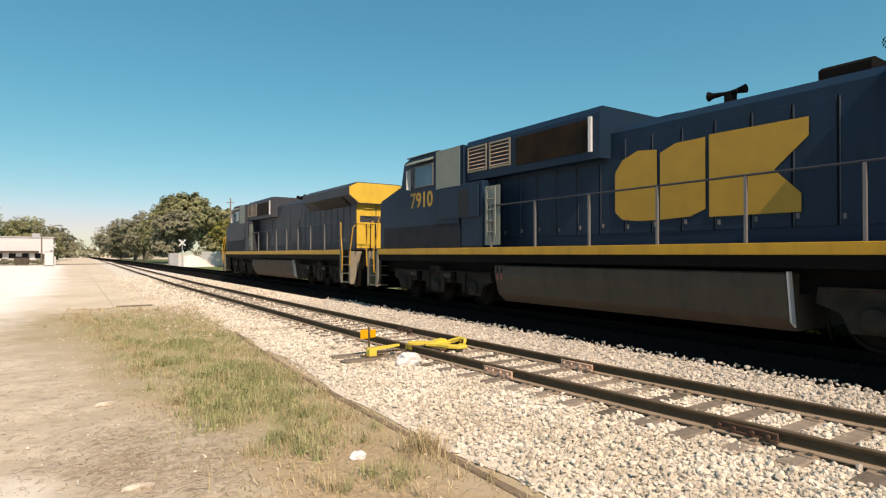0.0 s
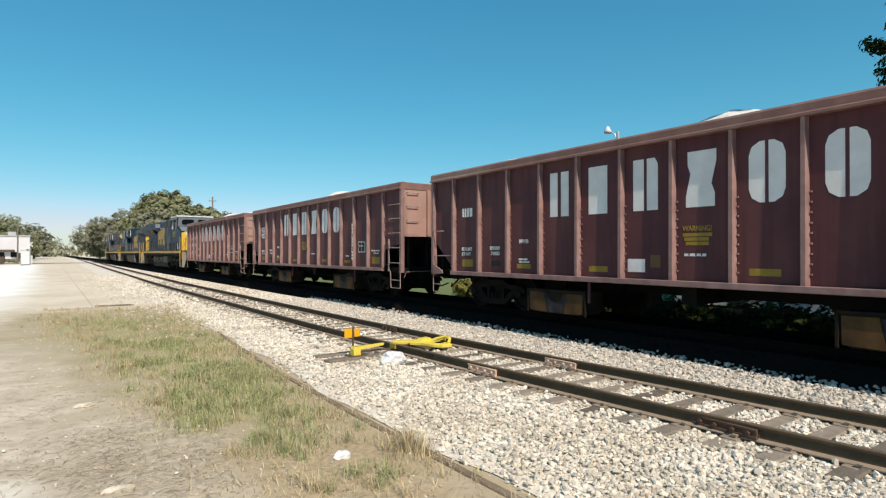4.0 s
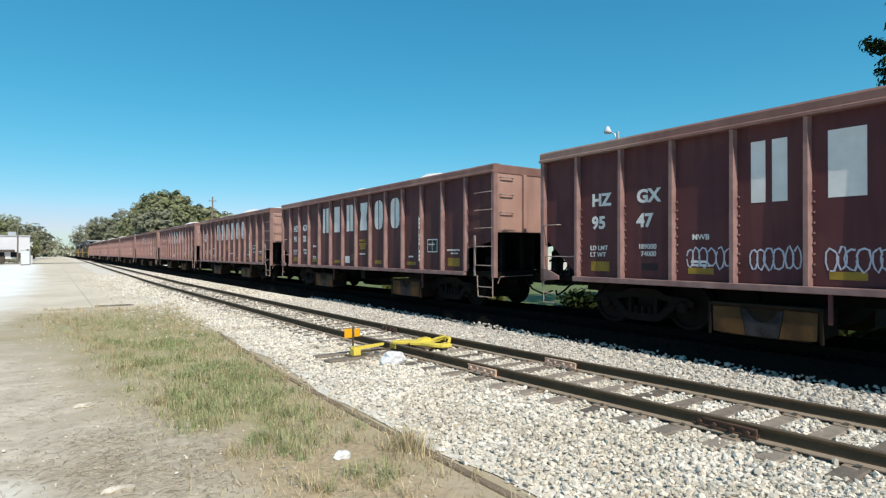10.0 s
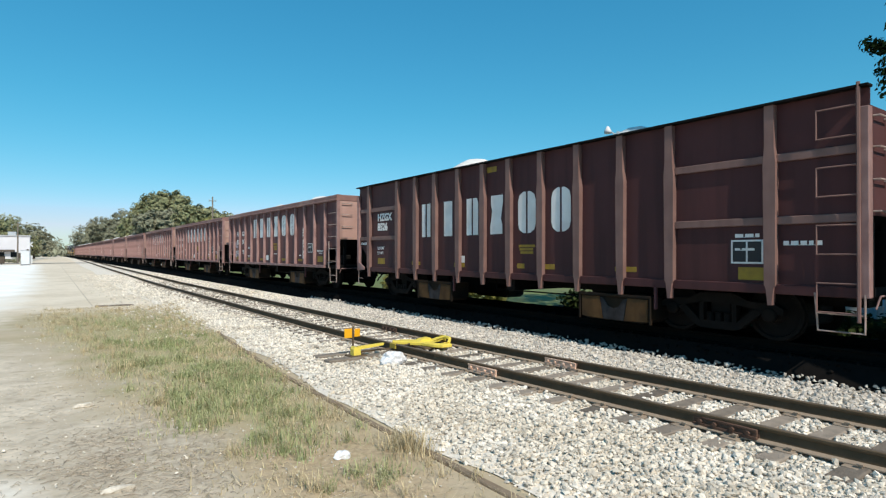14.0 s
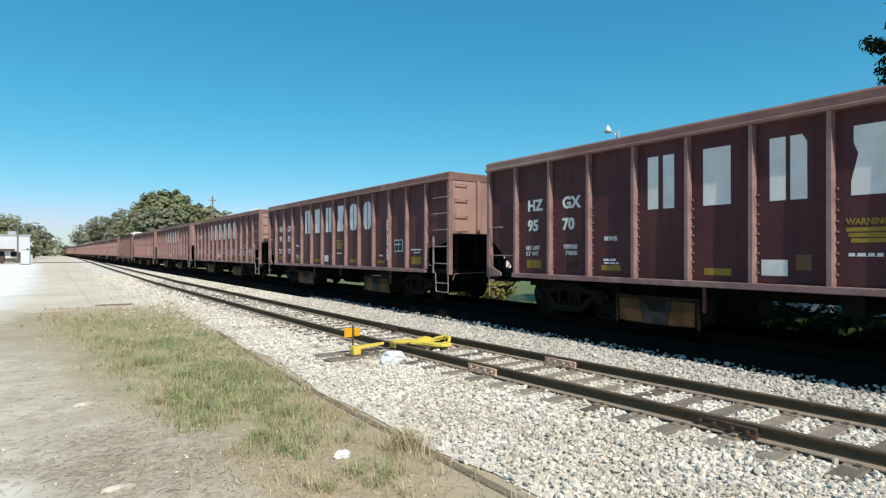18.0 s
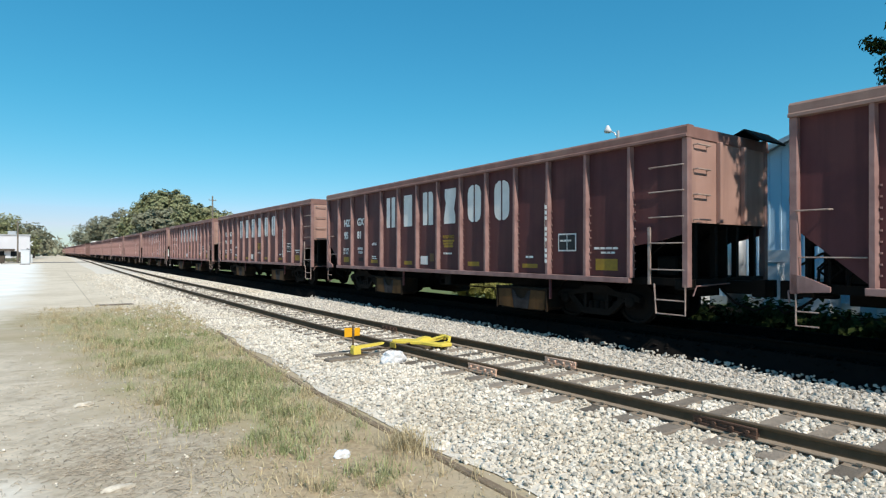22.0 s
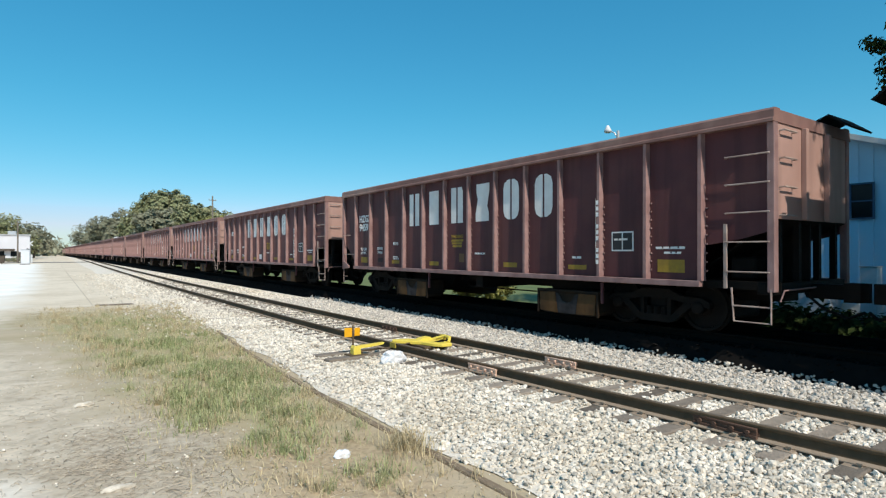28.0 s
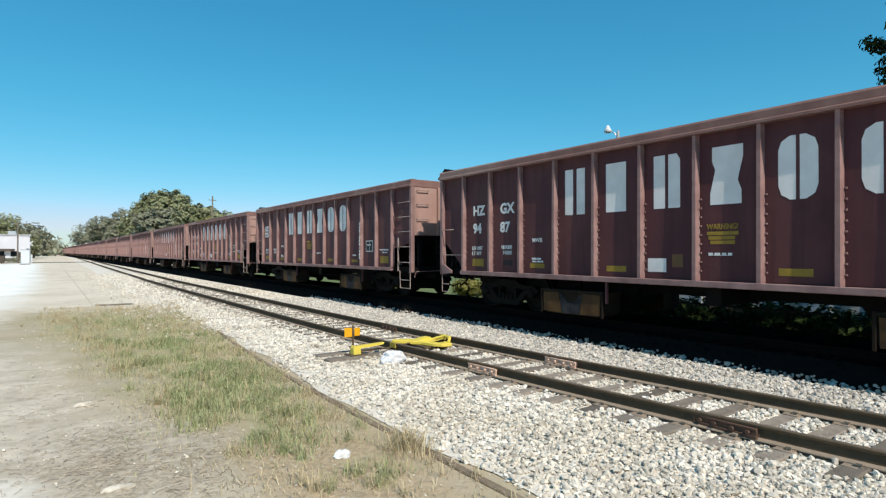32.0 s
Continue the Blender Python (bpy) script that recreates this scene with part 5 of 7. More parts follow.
    # emblem and number on both sides, handrails
    for s in (-1, 1):
        hx = s * 0.968
        if s * (1 if old else -1) < 0:
            plain_marks(lo, hx, Y(emblem_u) if old else Y(emblem_u + emblem_w), emblem_z, emblem_w, emblem_h, LOCO_GOLD if paint is not LOCO_DUSTY else LOCO_DUSTY, 1 if old else -1, depth=0.004 if old else -0.004)
            me = writing(number, 0.50, LOCO_GOLD, 0.012) if number else None
            if me:
                if old:
                    child("road_number", me, cab, "gold road number", pose(-1.487, Y(3.45), 3.02))
                else:
                    child("road_number", me, cab, "gold road number", pose(1.487, Y(4.70), 2.92, 0, 0, 180))
        u0, u1 = (wide_end + 0.3, rear_u)
        n = 9 if old else 10
        top = [(s * 1.50, Y(u0) + 0.12, 2.55), (s * 1.50, Y(u0), 2.80), (s * 1.50, Y(u1), 2.86)]
        rail_paint = RAILGREY if old else RAIL_DARK
        part("handrail", tubes((top, 0.022)), RAIL_DARK, lo)
        me = None
        for k in range(n):
            yy = Y(u0 + 0.1 + (u1 - u0 - 0.15) * k / (n - 1))
            if me is None:
                me = part("handrail_post", boxes((min(s * 1.475, s * 1.525), max(s * 1.475, s * 1.525), -0.022, 0.022, 1.55, 2.82)), rail_paint, lo, "", False, pose(0, yy, 0)).data
            else:
                child("handrail_post", me, lo, "", pose(0, yy, 0))
        corner_steps(lo, Y(nose_u), 1, s, LOCO_YELLOW)
        corner_steps(lo, Y(rear_u), -1, s, LOCO_YELLOW)
        for e in (-1, 1):
            part("end_rail", tubes(([(s * 1.30, e * (half - 0.12), 1.60), (s * 1.30, e * (half - 0.12), 2.72), (s * 0.45, e * (half - 0.12), 2.72), (s * 0.45, e * (half - 0.12), 1.60)], 0.022), ([(s * 0.85, e * (half - 0.12), 1.60), (s * 0.85, e * (half - 0.12), 2.72)], 0.02)), BLACK, lo)
    for e in (-1, 1):
        part("pilot_plate", prisms(([(-1.40, 0.18), (1.40, 0.18), (1.05, 1.60), (-1.05, 1.60)], "y", e * (half - 0.14), e * (half - 0.05))), BLACK, lo)
        cp = part("coupler", boxes((-0.13, 0.13, min(e * (half - 0.1), e * (half + 0.45)), max(e * (half - 0.1), e * (half + 0.45)), 0.70, 0.98), bevel=0.02), BLACK, lo)
        part("knuckle", boxes((-0.18, 0.18, min(e * (half + 0.40), e * (half + 0.62)), max(e * (half + 0.40), e * (half + 0.62)), 0.66, 1.0), bevel=0.05), TRUCK, cp)
        part("mu_hose", tubes(([(-0.6, e * half, 1.25), (-0.62, e * (half + 0.25), 0.80), (-0.5, e * (half + 0.42), 0.62), (-0.3, e * (half + 0.5), 0.85)], 0.035)), STEP_GREY, lo)
        part("mu_hose", tubes(([(0.6, e * half, 1.25), (0.62, e * (half + 0.25), 0.75), (0.5, e * (half + 0.42), 0.62)], 0.035)), STEP_GREY, lo)
        if e == -1:
            yy = Y(hood_end) - 0.02
            for z in (3.45, 3.15, 2.75):
                part("end_grab_iron", tubes(([(-0.55, yy, z), (-0.55, yy - 0.06, z - 0.03), (-0.18, yy - 0.06, z - 0.03), (-0.18, yy, z)], 0.016)), end_paint, hood)
            part("end_emblem_bar", boxes((-0.75, 0.70, yy - 0.006, yy, 2.85, 3.12)), LOCO_DUSTY, hood)
            for z in (3.80, 3.98):
                part("rear_light", lathe(bmesh.new(), [(yy - 0.12, 0.07), (yy, 0.07)], "y", 10, (0.05, 0, z)), LAMP_GLASS, hood)
    return lo


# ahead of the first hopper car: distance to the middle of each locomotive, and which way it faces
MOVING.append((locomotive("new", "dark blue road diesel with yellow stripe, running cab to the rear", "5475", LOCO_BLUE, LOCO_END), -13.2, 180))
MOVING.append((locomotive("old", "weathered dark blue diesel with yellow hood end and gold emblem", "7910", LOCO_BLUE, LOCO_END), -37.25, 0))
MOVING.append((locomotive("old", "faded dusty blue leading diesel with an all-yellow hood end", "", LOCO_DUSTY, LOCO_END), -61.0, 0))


# ---- markings and loads of the hopper cars ----
def plate(y0, y1, z0, z1, x=-SIDE, d=0.004):
    return boxes((x - d, x, y0, y1, z0, z1))


def block_marks():
    """Six plain white blocks in the panels where the owner's name stands."""
    O = [(0.30, 0.0), (0.45, 0.0), (0.45, 1.0), (0.30, 1.0), (0.08, 0.92), (0.0, 0.78), (0.0, 0.22), (0.08, 0.08)]
    Q = [(1.0 - u, v) for u, v in O]
    return [[[(0, 0), (0.40, 0), (0.40, 1), (0, 1)], [(0.58, 0), (0.98, 0), (0.98, 1), (0.58, 1)]],
            [[(0, 0), (0.86, 0), (0.86, 1), (0, 1)]],
            [[(0, 0), (0.42, 0), (0.42, 1), (0, 1)], [(0.54, 0.0), (0.96, 0.0), (0.96, 0.88), (0.84, 1.0), (0.54, 1.0)]],
            [[(0.0, 0.0), (0.95, 0.0), (0.95, 0.24), (0.84, 0.40), (1.0, 0.80), (1.0, 1.0), (0.06, 1.0), (0.06, 0.76), (0.16, 0.60), (0.0, 0.20)]],
            [O, Q],
            [O, Q]]


BLOCKS = []
for k, shapes in enumerate(block_marks()):
    for o in shapes:
        bm = bmesh.new()
        prism(bm, [(-4.79 - 1.132 * k - 0.575 * u, 2.33 + 1.01 * v) for u, v in o], "x", -SIDE - 0.004, -SIDE)
        me = bpy.data.meshes.new("name_block")
        bm.to_mesh(me)
        bm.free()
        me.materials.append(WHITE_PAINT)
        BLOCKS.append(me)


def decal_mesh(y0, y1, z0, z1, mat, x=-SIDE):
    bm = plate(y0, y1, z0, z1, x)
    me = bpy.data.meshes.new("stencil")
    bm.to_mesh(me)
    bm.free()
    me.materials.append(mat)
    return me


def comb(rnd, y, w, z, h):
    """The outline of one bar with notches between its words."""
    top, yy = [], y
    while yy > y - w + 0.05:
        a = max(yy - rnd.uniform(0.06, 0.15), y - w)
        top += [(yy, z + h), (a, z + h), (a, z + 0.008), (max(a - 0.03, y - w - 0.002), z + 0.008)]
        yy = a - 0.03
    return [(y, z)] + top[:-2] + [(top[-3][0], z)]


def line_mesh(y, z, w, h, mat, x=-SIDE):
    """A line of writing too fine to read: one notched bar."""
    rnd = random.Random(int(-y * 100 + z * 10))
    bm = prism(bmesh.new(), comb(rnd, y, w, z, h), "x", x - 0.004, x)
    me = bpy.data.meshes.new("fine_print")
    bm.to_mesh(me)
    bm.free()
    me.materials.append(mat)
    return me


DECALS = [decal_mesh(-1.90, -1.42, 1.12, 1.32, YELLOW_DECAL), decal_mesh(-4.14, -3.66, 1.12, 1.23, YELLOW_DECAL), decal_mesh(-6.42, -5.93, 1.10, 1.22, YELLOW_DECAL),
          decal_mesh(-7.32, -6.92, 1.12, 1.38, WHITE_PAINT), decal_mesh(-9.82, -9.32, 1.12, 1.24, YELLOW_DECAL),
          decal_mesh(-12.02, -11.50, 1.12, 1.22, YELLOW_DECAL), decal_mesh(-14.32, -13.76, 1.12, 1.36, YELLOW_DECAL),
          line_mesh(-11.62, 1.36, 0.32, 0.05, WHITE_PAINT), line_mesh(-13.72, 1.56, 0.62, 0.045, WHITE_PAINT), line_mesh(-8.15, 1.44, 0.42, 0.05, WHITE_PAINT),
          decal_mesh(-3.04, -2.68, 1.16, 1.30, PAINTED_OUT), line_mesh(-3.72, 1.32, 0.34, 0.045, WHITE_PAINT), line_mesh(-3.74, 1.26, 0.36, 0.035, WHITE_PAINT),
          line_mesh(-13.90, 1.47, 0.42, 0.04, WHITE_PAINT), decal_mesh(-7.66, -7.44, 1.22, 1.46, TAN_DECAL)]
WARNING_LINES = [decal_mesh(-8.12 - 0.03 * k - w, -8.12 - 0.03 * k, z, z + 0.062, YELLOW_DECAL) for k, (z, w) in enumerate(((1.80, 0.56), (1.72, 0.47), (1.64, 0.44)))]
# the framed black tally box and the marks down one rib
bm = boxes((-SIDE - 0.004, -SIDE, -13.22, -12.69, 1.52, 1.92))
me = bpy.data.meshes.new("tally_box")
bm.to_mesh(me)
bm.free()
me.materials.append(WHITE_PAINT)
TALLY = me
TALLY_IN = [decal_mesh(-12.94, -12.72, 1.55, 1.89, BLACK_DECAL, -SIDE - 0.004), decal_mesh(-13.19, -12.97, 1.55, 1.89, BLACK_DECAL, -SIDE - 0.004), line_mesh(-12.76, 1.74, 0.36, 0.04, WHITE_PAINT, -SIDE - 0.009)]
o = [(-12.375, 1.25)]
for k in range(11):
    z = 1.25 + 0.125 * k
    o += [(-12.44, z), (-12.44, z + 0.085), (-12.38, z + 0.085), (-12.38, z + 0.125)] if k not in (3, 7) else [(-12.38, z), (-12.38, z + 0.125)]
bm = prisms((o + [(-12.375, 2.625)], "x", -1.5245, -1.518))
me = bpy.data.meshes.new("rib_marks")
bm.to_mesh(me)
bm.free()
me.materials.append(WHITE_PAINT)
RIB_MARKS = me

MARKS = {0: "9531", 1: "9257c", 4: "9595", 5: "9155c", 6: "9656", 7: "8789c", 8: "9628", 9: "9547", 10: "9524", 11: "9486", 12: "9554", 14: "9653", 17: "9670", 18: "9570",
         19: "9456", 20: "9563", 21: "9469", 22: "9581", 23: "9498", 24: "9549", 25: "9497", 26: "9569", 29: "9459c", 30: "9204c", 31: "9509", 32: "9481", 33: "9250c", 34: "9487"}
SCRAWL = material("pale_spray_paint", (0.52, 0.52, 0.60), 0.6, second=(0.36, 0.36, 0.46), scale=6)


def scrawl(parent, y, z, w, h, seed):
    """A tangle of sprayed strokes."""
    rnd = random.Random(seed)
    bm = bmesh.new()
    u = 0.0
    while u < w:
        step = rnd.uniform(0.10, 0.17)
        a0 = rnd.uniform(0, 6)
        pts = []
        for k in range(9):
            a = a0 + k * 0.75
            pts.append((-SIDE - 0.003, y - u - step * 0.55 * math.cos(a), z + h * (0.5 + 0.45 * math.sin(a) * rnd.uniform(0.7, 1.1))))
        tube(bm, pts, 0.016, 4)
        u += step
    for v in bm.verts:
        v.co.x = -SIDE - 0.003 + (v.co.x + SIDE + 0.003) * 0.15
    part("spray_scrawl", bm, SCRAWL, parent, "pale spray-painted scrawl")


def spill_hood(parent, q, y):
    """The bent black plate on top of an end."""
    bm = bmesh.new()
    prism(bm, [(y + q * 0.40, 3.70), (y + q * 0.05, 3.97), (y - q * 0.24, 3.85), (y - q * 0.24, 3.83), (y + q * 0.04, 3.935), (y + q * 0.37, 3.68)], "x", 0.42 if q < 0 else -1.30, 1.42)
    part("spill_hood", bm, BLACK, parent, "bent black spill plate")


def mark_car(car, k):
    for me in BLOCKS:
        child("name_block", me, car)
    turned = MARKS.get(k, "").endswith("c")
    for j, me in enumerate(DECALS):
        if not (turned and j == 3):
            child("stencil", me, car)
    for me in WARNING_LINES:
        child("stencil", me, car, "", pose(0, 1.06 if turned else 0.0, 0))
    tb = child("tally_box", TALLY, car)
    for me in TALLY_IN:
        child("tally_field", me, tb)
    child("rib_marks", RIB_MARKS, car)
    child("warning_stencil", writing("WARNING!", 0.10, YELLOW_DECAL, 0.003), car, "", pose(-SIDE - 0.003, -7.06 if turned else -8.12, 1.90) @ Matrix.Diagonal((1, 0.80, 1, 1)))
    code = MARKS.get(k, "")
    if code.endswith("c"):
        child("reporting_mark", writing("HZGX", 0.25, WHITE_PAINT, 0.014), car, "", pose(-SIDE - 0.003, -1.27, 2.60) @ Matrix.Diagonal((1, 0.92, 1, 1)))
        child("reporting_mark", writing(code[:4], 0.25, WHITE_PAINT, 0.014), car, "", pose(-SIDE - 0.003, -1.27, 2.29))
    elif code:
        for txt, y, z in (("HZ", -1.45, 2.50), ("GX", -2.57, 2.50), (code[:2], -1.45, 2.02), (code[2:], -2.57, 2.02)):
            child("reporting_mark", writing(txt, 0.26, WHITE_PAINT, 0.014), car, "", pose(-SIDE - 0.003, y, z))
    else:
        child("reporting_mark", line_mesh(-1.42, 2.50, 0.45, 0.24, WHITE_PAINT), car)
    for txt, y, z in (("LD LMT", -1.40, 1.56), ("LT WT", -1.40, 1.42), ("189000", -2.60, 1.58), ("74000", -2.66, 1.44), ("MWB", -3.74, 1.74)):
        child("capacity_stencil", writing(txt, 0.10, WHITE_PAINT, 0.003), car, "", pose(-SIDE - 0.003, y, z))


for k, c in enumerate(CARS):
    if k == 13:
        continue
    mark_car(c, k)
    if k in (5, 26, 30, 31, 33, 34):
        spill_hood(c, 1, 0.0)
    else:
        spill_hood(c, -1, -CAR_LEN)
    if k in (9, 12, 16, 19, 32):
        tagged(c, "oxide-red ballast hopper car with white lettering and spray-paint scrawls")
        if k == 9:
            for j in range(3, 10):
                scrawl(c, -3.70 - 1.13 * (j - 3), 1.20, 0.75, 0.42, j)
        elif k == 16:
            for j in (0, 3, 5, 7, 8, 10, 11):
                scrawl(c, -1.35 - 1.13 * j, 1.25, 0.72, 0.5, j + 20)
        elif k == 12:
            scrawl(c, -1.25, 1.2, 0.55, 0.45, 3)
            scrawl(c, -1.25, 1.8, 0.45, 0.45, 4)
        elif k == 19:
            scrawl(c, -10.30, 1.15, 0.85, 0.75, 8)
            scrawl(c, -10.9, 1.05, 0.45, 0.3, 9)
        else:
            scrawl(c, -4.7, 1.12, 0.8, 0.4, 5)


def old_gondola(car):
    """The odd car of the train: darker, with fewer broad ribs, belt rails and no top chord lip."""
    tagged(car, "dark brown older ballast hopper car with broad ribs and belt rails")
    for ob in list(car.children):
        if ob.name.split(".")[0] in ("side_rib", "top_chord", "ladder_rung", "ladder_stile", "side_sill", "side_sheet", "end_chord"):
            for c in ob.children_recursive:
                bpy.data.objects.remove(c)
            bpy.data.objects.remove(ob)
    for ob in car.children:
        if ob.name.split(".")[0] in ("end_sheet", "end_stiffener", "end_grab"):
            ob.data = ob.data.copy()
            ob.data.materials[0] = DARK_OXIDE
    L = CAR_LEN
    for s in (-1, 1):
        part("side_sheet", prisms(([(-0.02, 3.90), (-0.02, 1.86), (-1.05, 1.0), (-L + 0.02, 1.0), (-L + 0.02, 3.90)], "x", s * 1.38, s * SIDE)), DARK_OXIDE, car)
        for y in (-0.87, -2.85, -3.96, -5.03, -6.19, -7.29, -8.32, -9.43, -10.55, -11.69, -12.79, -14.58):
            # a post, broader from shoulder height down, with a pointed foot under the sill
            o = [(y - 0.075, 3.87), (y + 0.075, 3.87), (y + 0.075, 3.20), (y + 0.098, 2.95), (y + 0.085, 0.98), (y + 0.06, 0.94), (y + 0.03, 0.66), (y - 0.03, 0.66), (y - 0.06, 0.94), (y - 0.085, 0.98), (y - 0.098, 2.95), (y - 0.075, 3.20)]
            part("side_rib", prism(bmesh.new(), o, "x", s * SIDE, s * 1.51), BROWN_POST, car)
        for y0, y1 in ((-14.58, -12.79), (-L, -14.58), (-2.85, -0.87), (-0.87, 0.0)):
            for z in (1.95, 2.95):
                part("belt_rail", boxes((min(s * SIDE, s * 1.45), max(s * SIDE, s * 1.45), y0 + 0.085, y1 - 0.085, z, z + 0.13), bevel=0.01), BROWN_POST, car)
        part("top_lip", boxes((min(s * 1.36, s * 1.55), max(s * 1.36, s * 1.55), -L, 0.0, 3.875, 3.91)), BLACK, car, "dark top edge")
        part("side_sill", boxes((min(s * 1.38, s * 1.46), max(s * 1.38, s * 1.46), -L + 0.1, -0.9, 0.84, 1.0), bevel=0.01), DARK_OXIDE, car)
        part("ladder_stile", tubes(([(s * 1.53, -L + 0.12, 0.5), (s * 1.53, -L + 0.12, 3.95)], 0.026)), BROWN_POST, car)
        for k in range(4):
            z = 0.62 + 0.86 * k
            # bent grab loops, open on the stile's side
            part("ladder_rung", tubes(([(s * 1.53, -L + 0.12, z), (s * 1.53, -L + 0.66, z), (s * 1.53, -L + 0.66, z + 0.43), (s * 1.53, -L + 0.12, z + 0.43)], 0.016)), BROWN_POST, car)
    starts = ((-4.25, 0.47), (-5.43, 0.47), (-6.51, 0.53), (-7.53, 0.50), (-8.60, 0.61), (-9.72, 0.59))
    for (y, w), shapes in zip(starts, block_marks()):
        for o in shapes:
            part("name_block", prisms(([(y - w * u, 1.99 + 1.01 * v) for u, v in o], "x", -SIDE - 0.004, -SIDE)), WHITE_PAINT, car)
    for me in DECALS[:3] + DECALS[4:6]:
        child("stencil", me, car)
    for me in WARNING_LINES:
        child("stencil", me, car, "", pose(0, -0.50, -0.16))
    for y0, y1, z0, z1, mat in ((-14.46, -14.03, 1.05, 1.26, YELLOW_DECAL), (-7.78, -7.40, 3.62, 3.76, YELLOW_DECAL), (-6.42, -6.12, 1.23, 1.42, WHITE_PAINT), (-8.82, -8.56, 1.12, 1.24, YELLOW_DECAL)):
        child("stencil", decal_mesh(y0, y1, z0, z1, mat), car)
    tb = child("tally_box", TALLY, car, "", pose(0, -1.22, -0.20))
    child("fine_print", line_mesh(-13.98, 1.76, 0.40, 0.06, WHITE_PAINT), car)
    for me in TALLY_IN:
        child("tally_field", me, tb)
    child("fine_print", line_mesh(-14.75, 1.62, 0.55, 0.07, WHITE_PAINT), car)
    child("fine_print", line_mesh(-0.12, 1.80, 0.62, 0.08, WHITE_PAINT), car)
    child("reporting_mark", writing("HZGX", 0.25, WHITE_PAINT, 0.014), car, "", pose(-SIDE - 0.003, -1.40, 2.62))
    child("reporting_mark", writing("8526", 0.25, WHITE_PAINT, 0.014), car, "", pose(-SIDE - 0.003, -1.40, 2.29))
    for txt, y, z in (("LD LMT", -1.40, 1.62), ("LT WT", -1.40, 1.45)):
        child("capacity_stencil", writing(txt, 0.10, WHITE_PAINT, 0.003), car, "", pose(-SIDE - 0.003, y, z))


DARK_OXIDE = material("dark_brown_oxide", (0.066, 0.0205, 0.0215), 0.7, second=(0.043, 0.0155, 0.0165), scale=1.2, streaks=0.5, bump=0.1, specular=0.3, dust=0.06)
BROWN_POST = material("faded_brown_post", (0.205, 0.118, 0.102), 0.7, second=(0.10, 0.049, 0.044), scale=2, streaks=0.4)
old_gondola(CARS[13])


def tri_mesh(name, verts, tris, mat):
    """A mesh from arrays of vertices and triangles."""
    me = bpy.data.meshes.new(name)
    n, m = len(verts), len(tris)
    me.vertices.add(n)
    me.vertices.foreach_set("co", np.asarray(verts, np.float32).ravel())
    me.loops.add(m * 3)
    me.loops.foreach_set("vertex_index", np.asarray(tris, np.int32).ravel())
    me.polygons.add(m)
    me.polygons.foreach_set("loop_start", np.arange(0, m * 3, 3, dtype=np.int32))
    me.update(calc_edges=True)
    me.shade_flat()
    me.materials.append(mat)
    return me


def load_mesh(level, seed, mounds=((3.2, 1.9), (7.4, 1.7), (12.4, 1.8)), power=2):
    """A heap of ballast in the hopper: a rough surface with mounds."""
    nx, ny = 15, 91
    verts = []
    for j in range(ny):
        y = -0.14 - (CAR_LEN - 0.28) * j / (ny - 1)
        for i in range(nx):
            x = -1.34 + 2.68 * i / (nx - 1)
            a = max(0.0, 1 - (x / 1.36) ** power)
            lump = sum(math.exp(-((y + c) / w) ** 2) for c, w in mounds)
            z = 3.38 + a * 0.82 * level * (0.35 + 0.75 * lump + 0.35 * noise.noise((y * 0.5, x, seed))) + 0.05 * noise.noise((y * 3, x * 3, seed)) + 0.03 * noise.noise((y * 9, x * 9, seed))
            edge = min(1.0, min(-y - 0.1, CAR_LEN + y - 0.1) / 1.5)
            verts.append((x, y, 3.2 + (z - 3.2) * max(edge, 0)))
    faces = [(j * nx + i, (j + 1) * nx + i, (j + 1) * nx + i + 1, j * nx + i + 1) for j in range(ny - 1) for i in range(nx - 1)]
    me = raw_mesh("ballast_load", verts, faces, STONE_LOAD)
    return me


STONE_LOAD = material("white_ballast_heap", (0.70, 0.69, 0.66), 0.95, second=(0.55, 0.54, 0.52), scale=14, grain=60, bump=0.8, bump_scale=40, specular=0.2)
LOADS = [load_mesh(0.36, 1.0), load_mesh(0.58, 2.0), load_mesh(0.84, 3.0, ((3.0, 1.9), (7.2, 1.5))), load_mesh(0.80, 4.0, ((6.5, 1.3), (11.4, 1.7))), load_mesh(0.93, 5.0, ((2.6, 1.2), (8.3, 1.5), (13.0, 1.3))), load_mesh(1.10, 6.0, ((4.9, 1.7), (11.2, 0.9)))]
LEVEL = [4, 4, 4, 4, 2, 1, 4, 4, 3, 0, 2, 1, 3, 5, 0, 1, 3, 0, 0, 1, 2, 1, 2, 4, 1, 1, 2, 1, 0, 1, 0, 0, 0, 0, 0, 0]
for k in range(len(CARS)):
    ob = tagged(new("ballast_load", LOADS[LEVEL[k]]), "heap of white crushed limestone in a hopper car", "ballast", "ballast loads")
    ob.matrix_basis = pose(MAIN_X, -k * CAR_PITCH, 0)
    MOVING.append((ob, PLACE[k], 0))


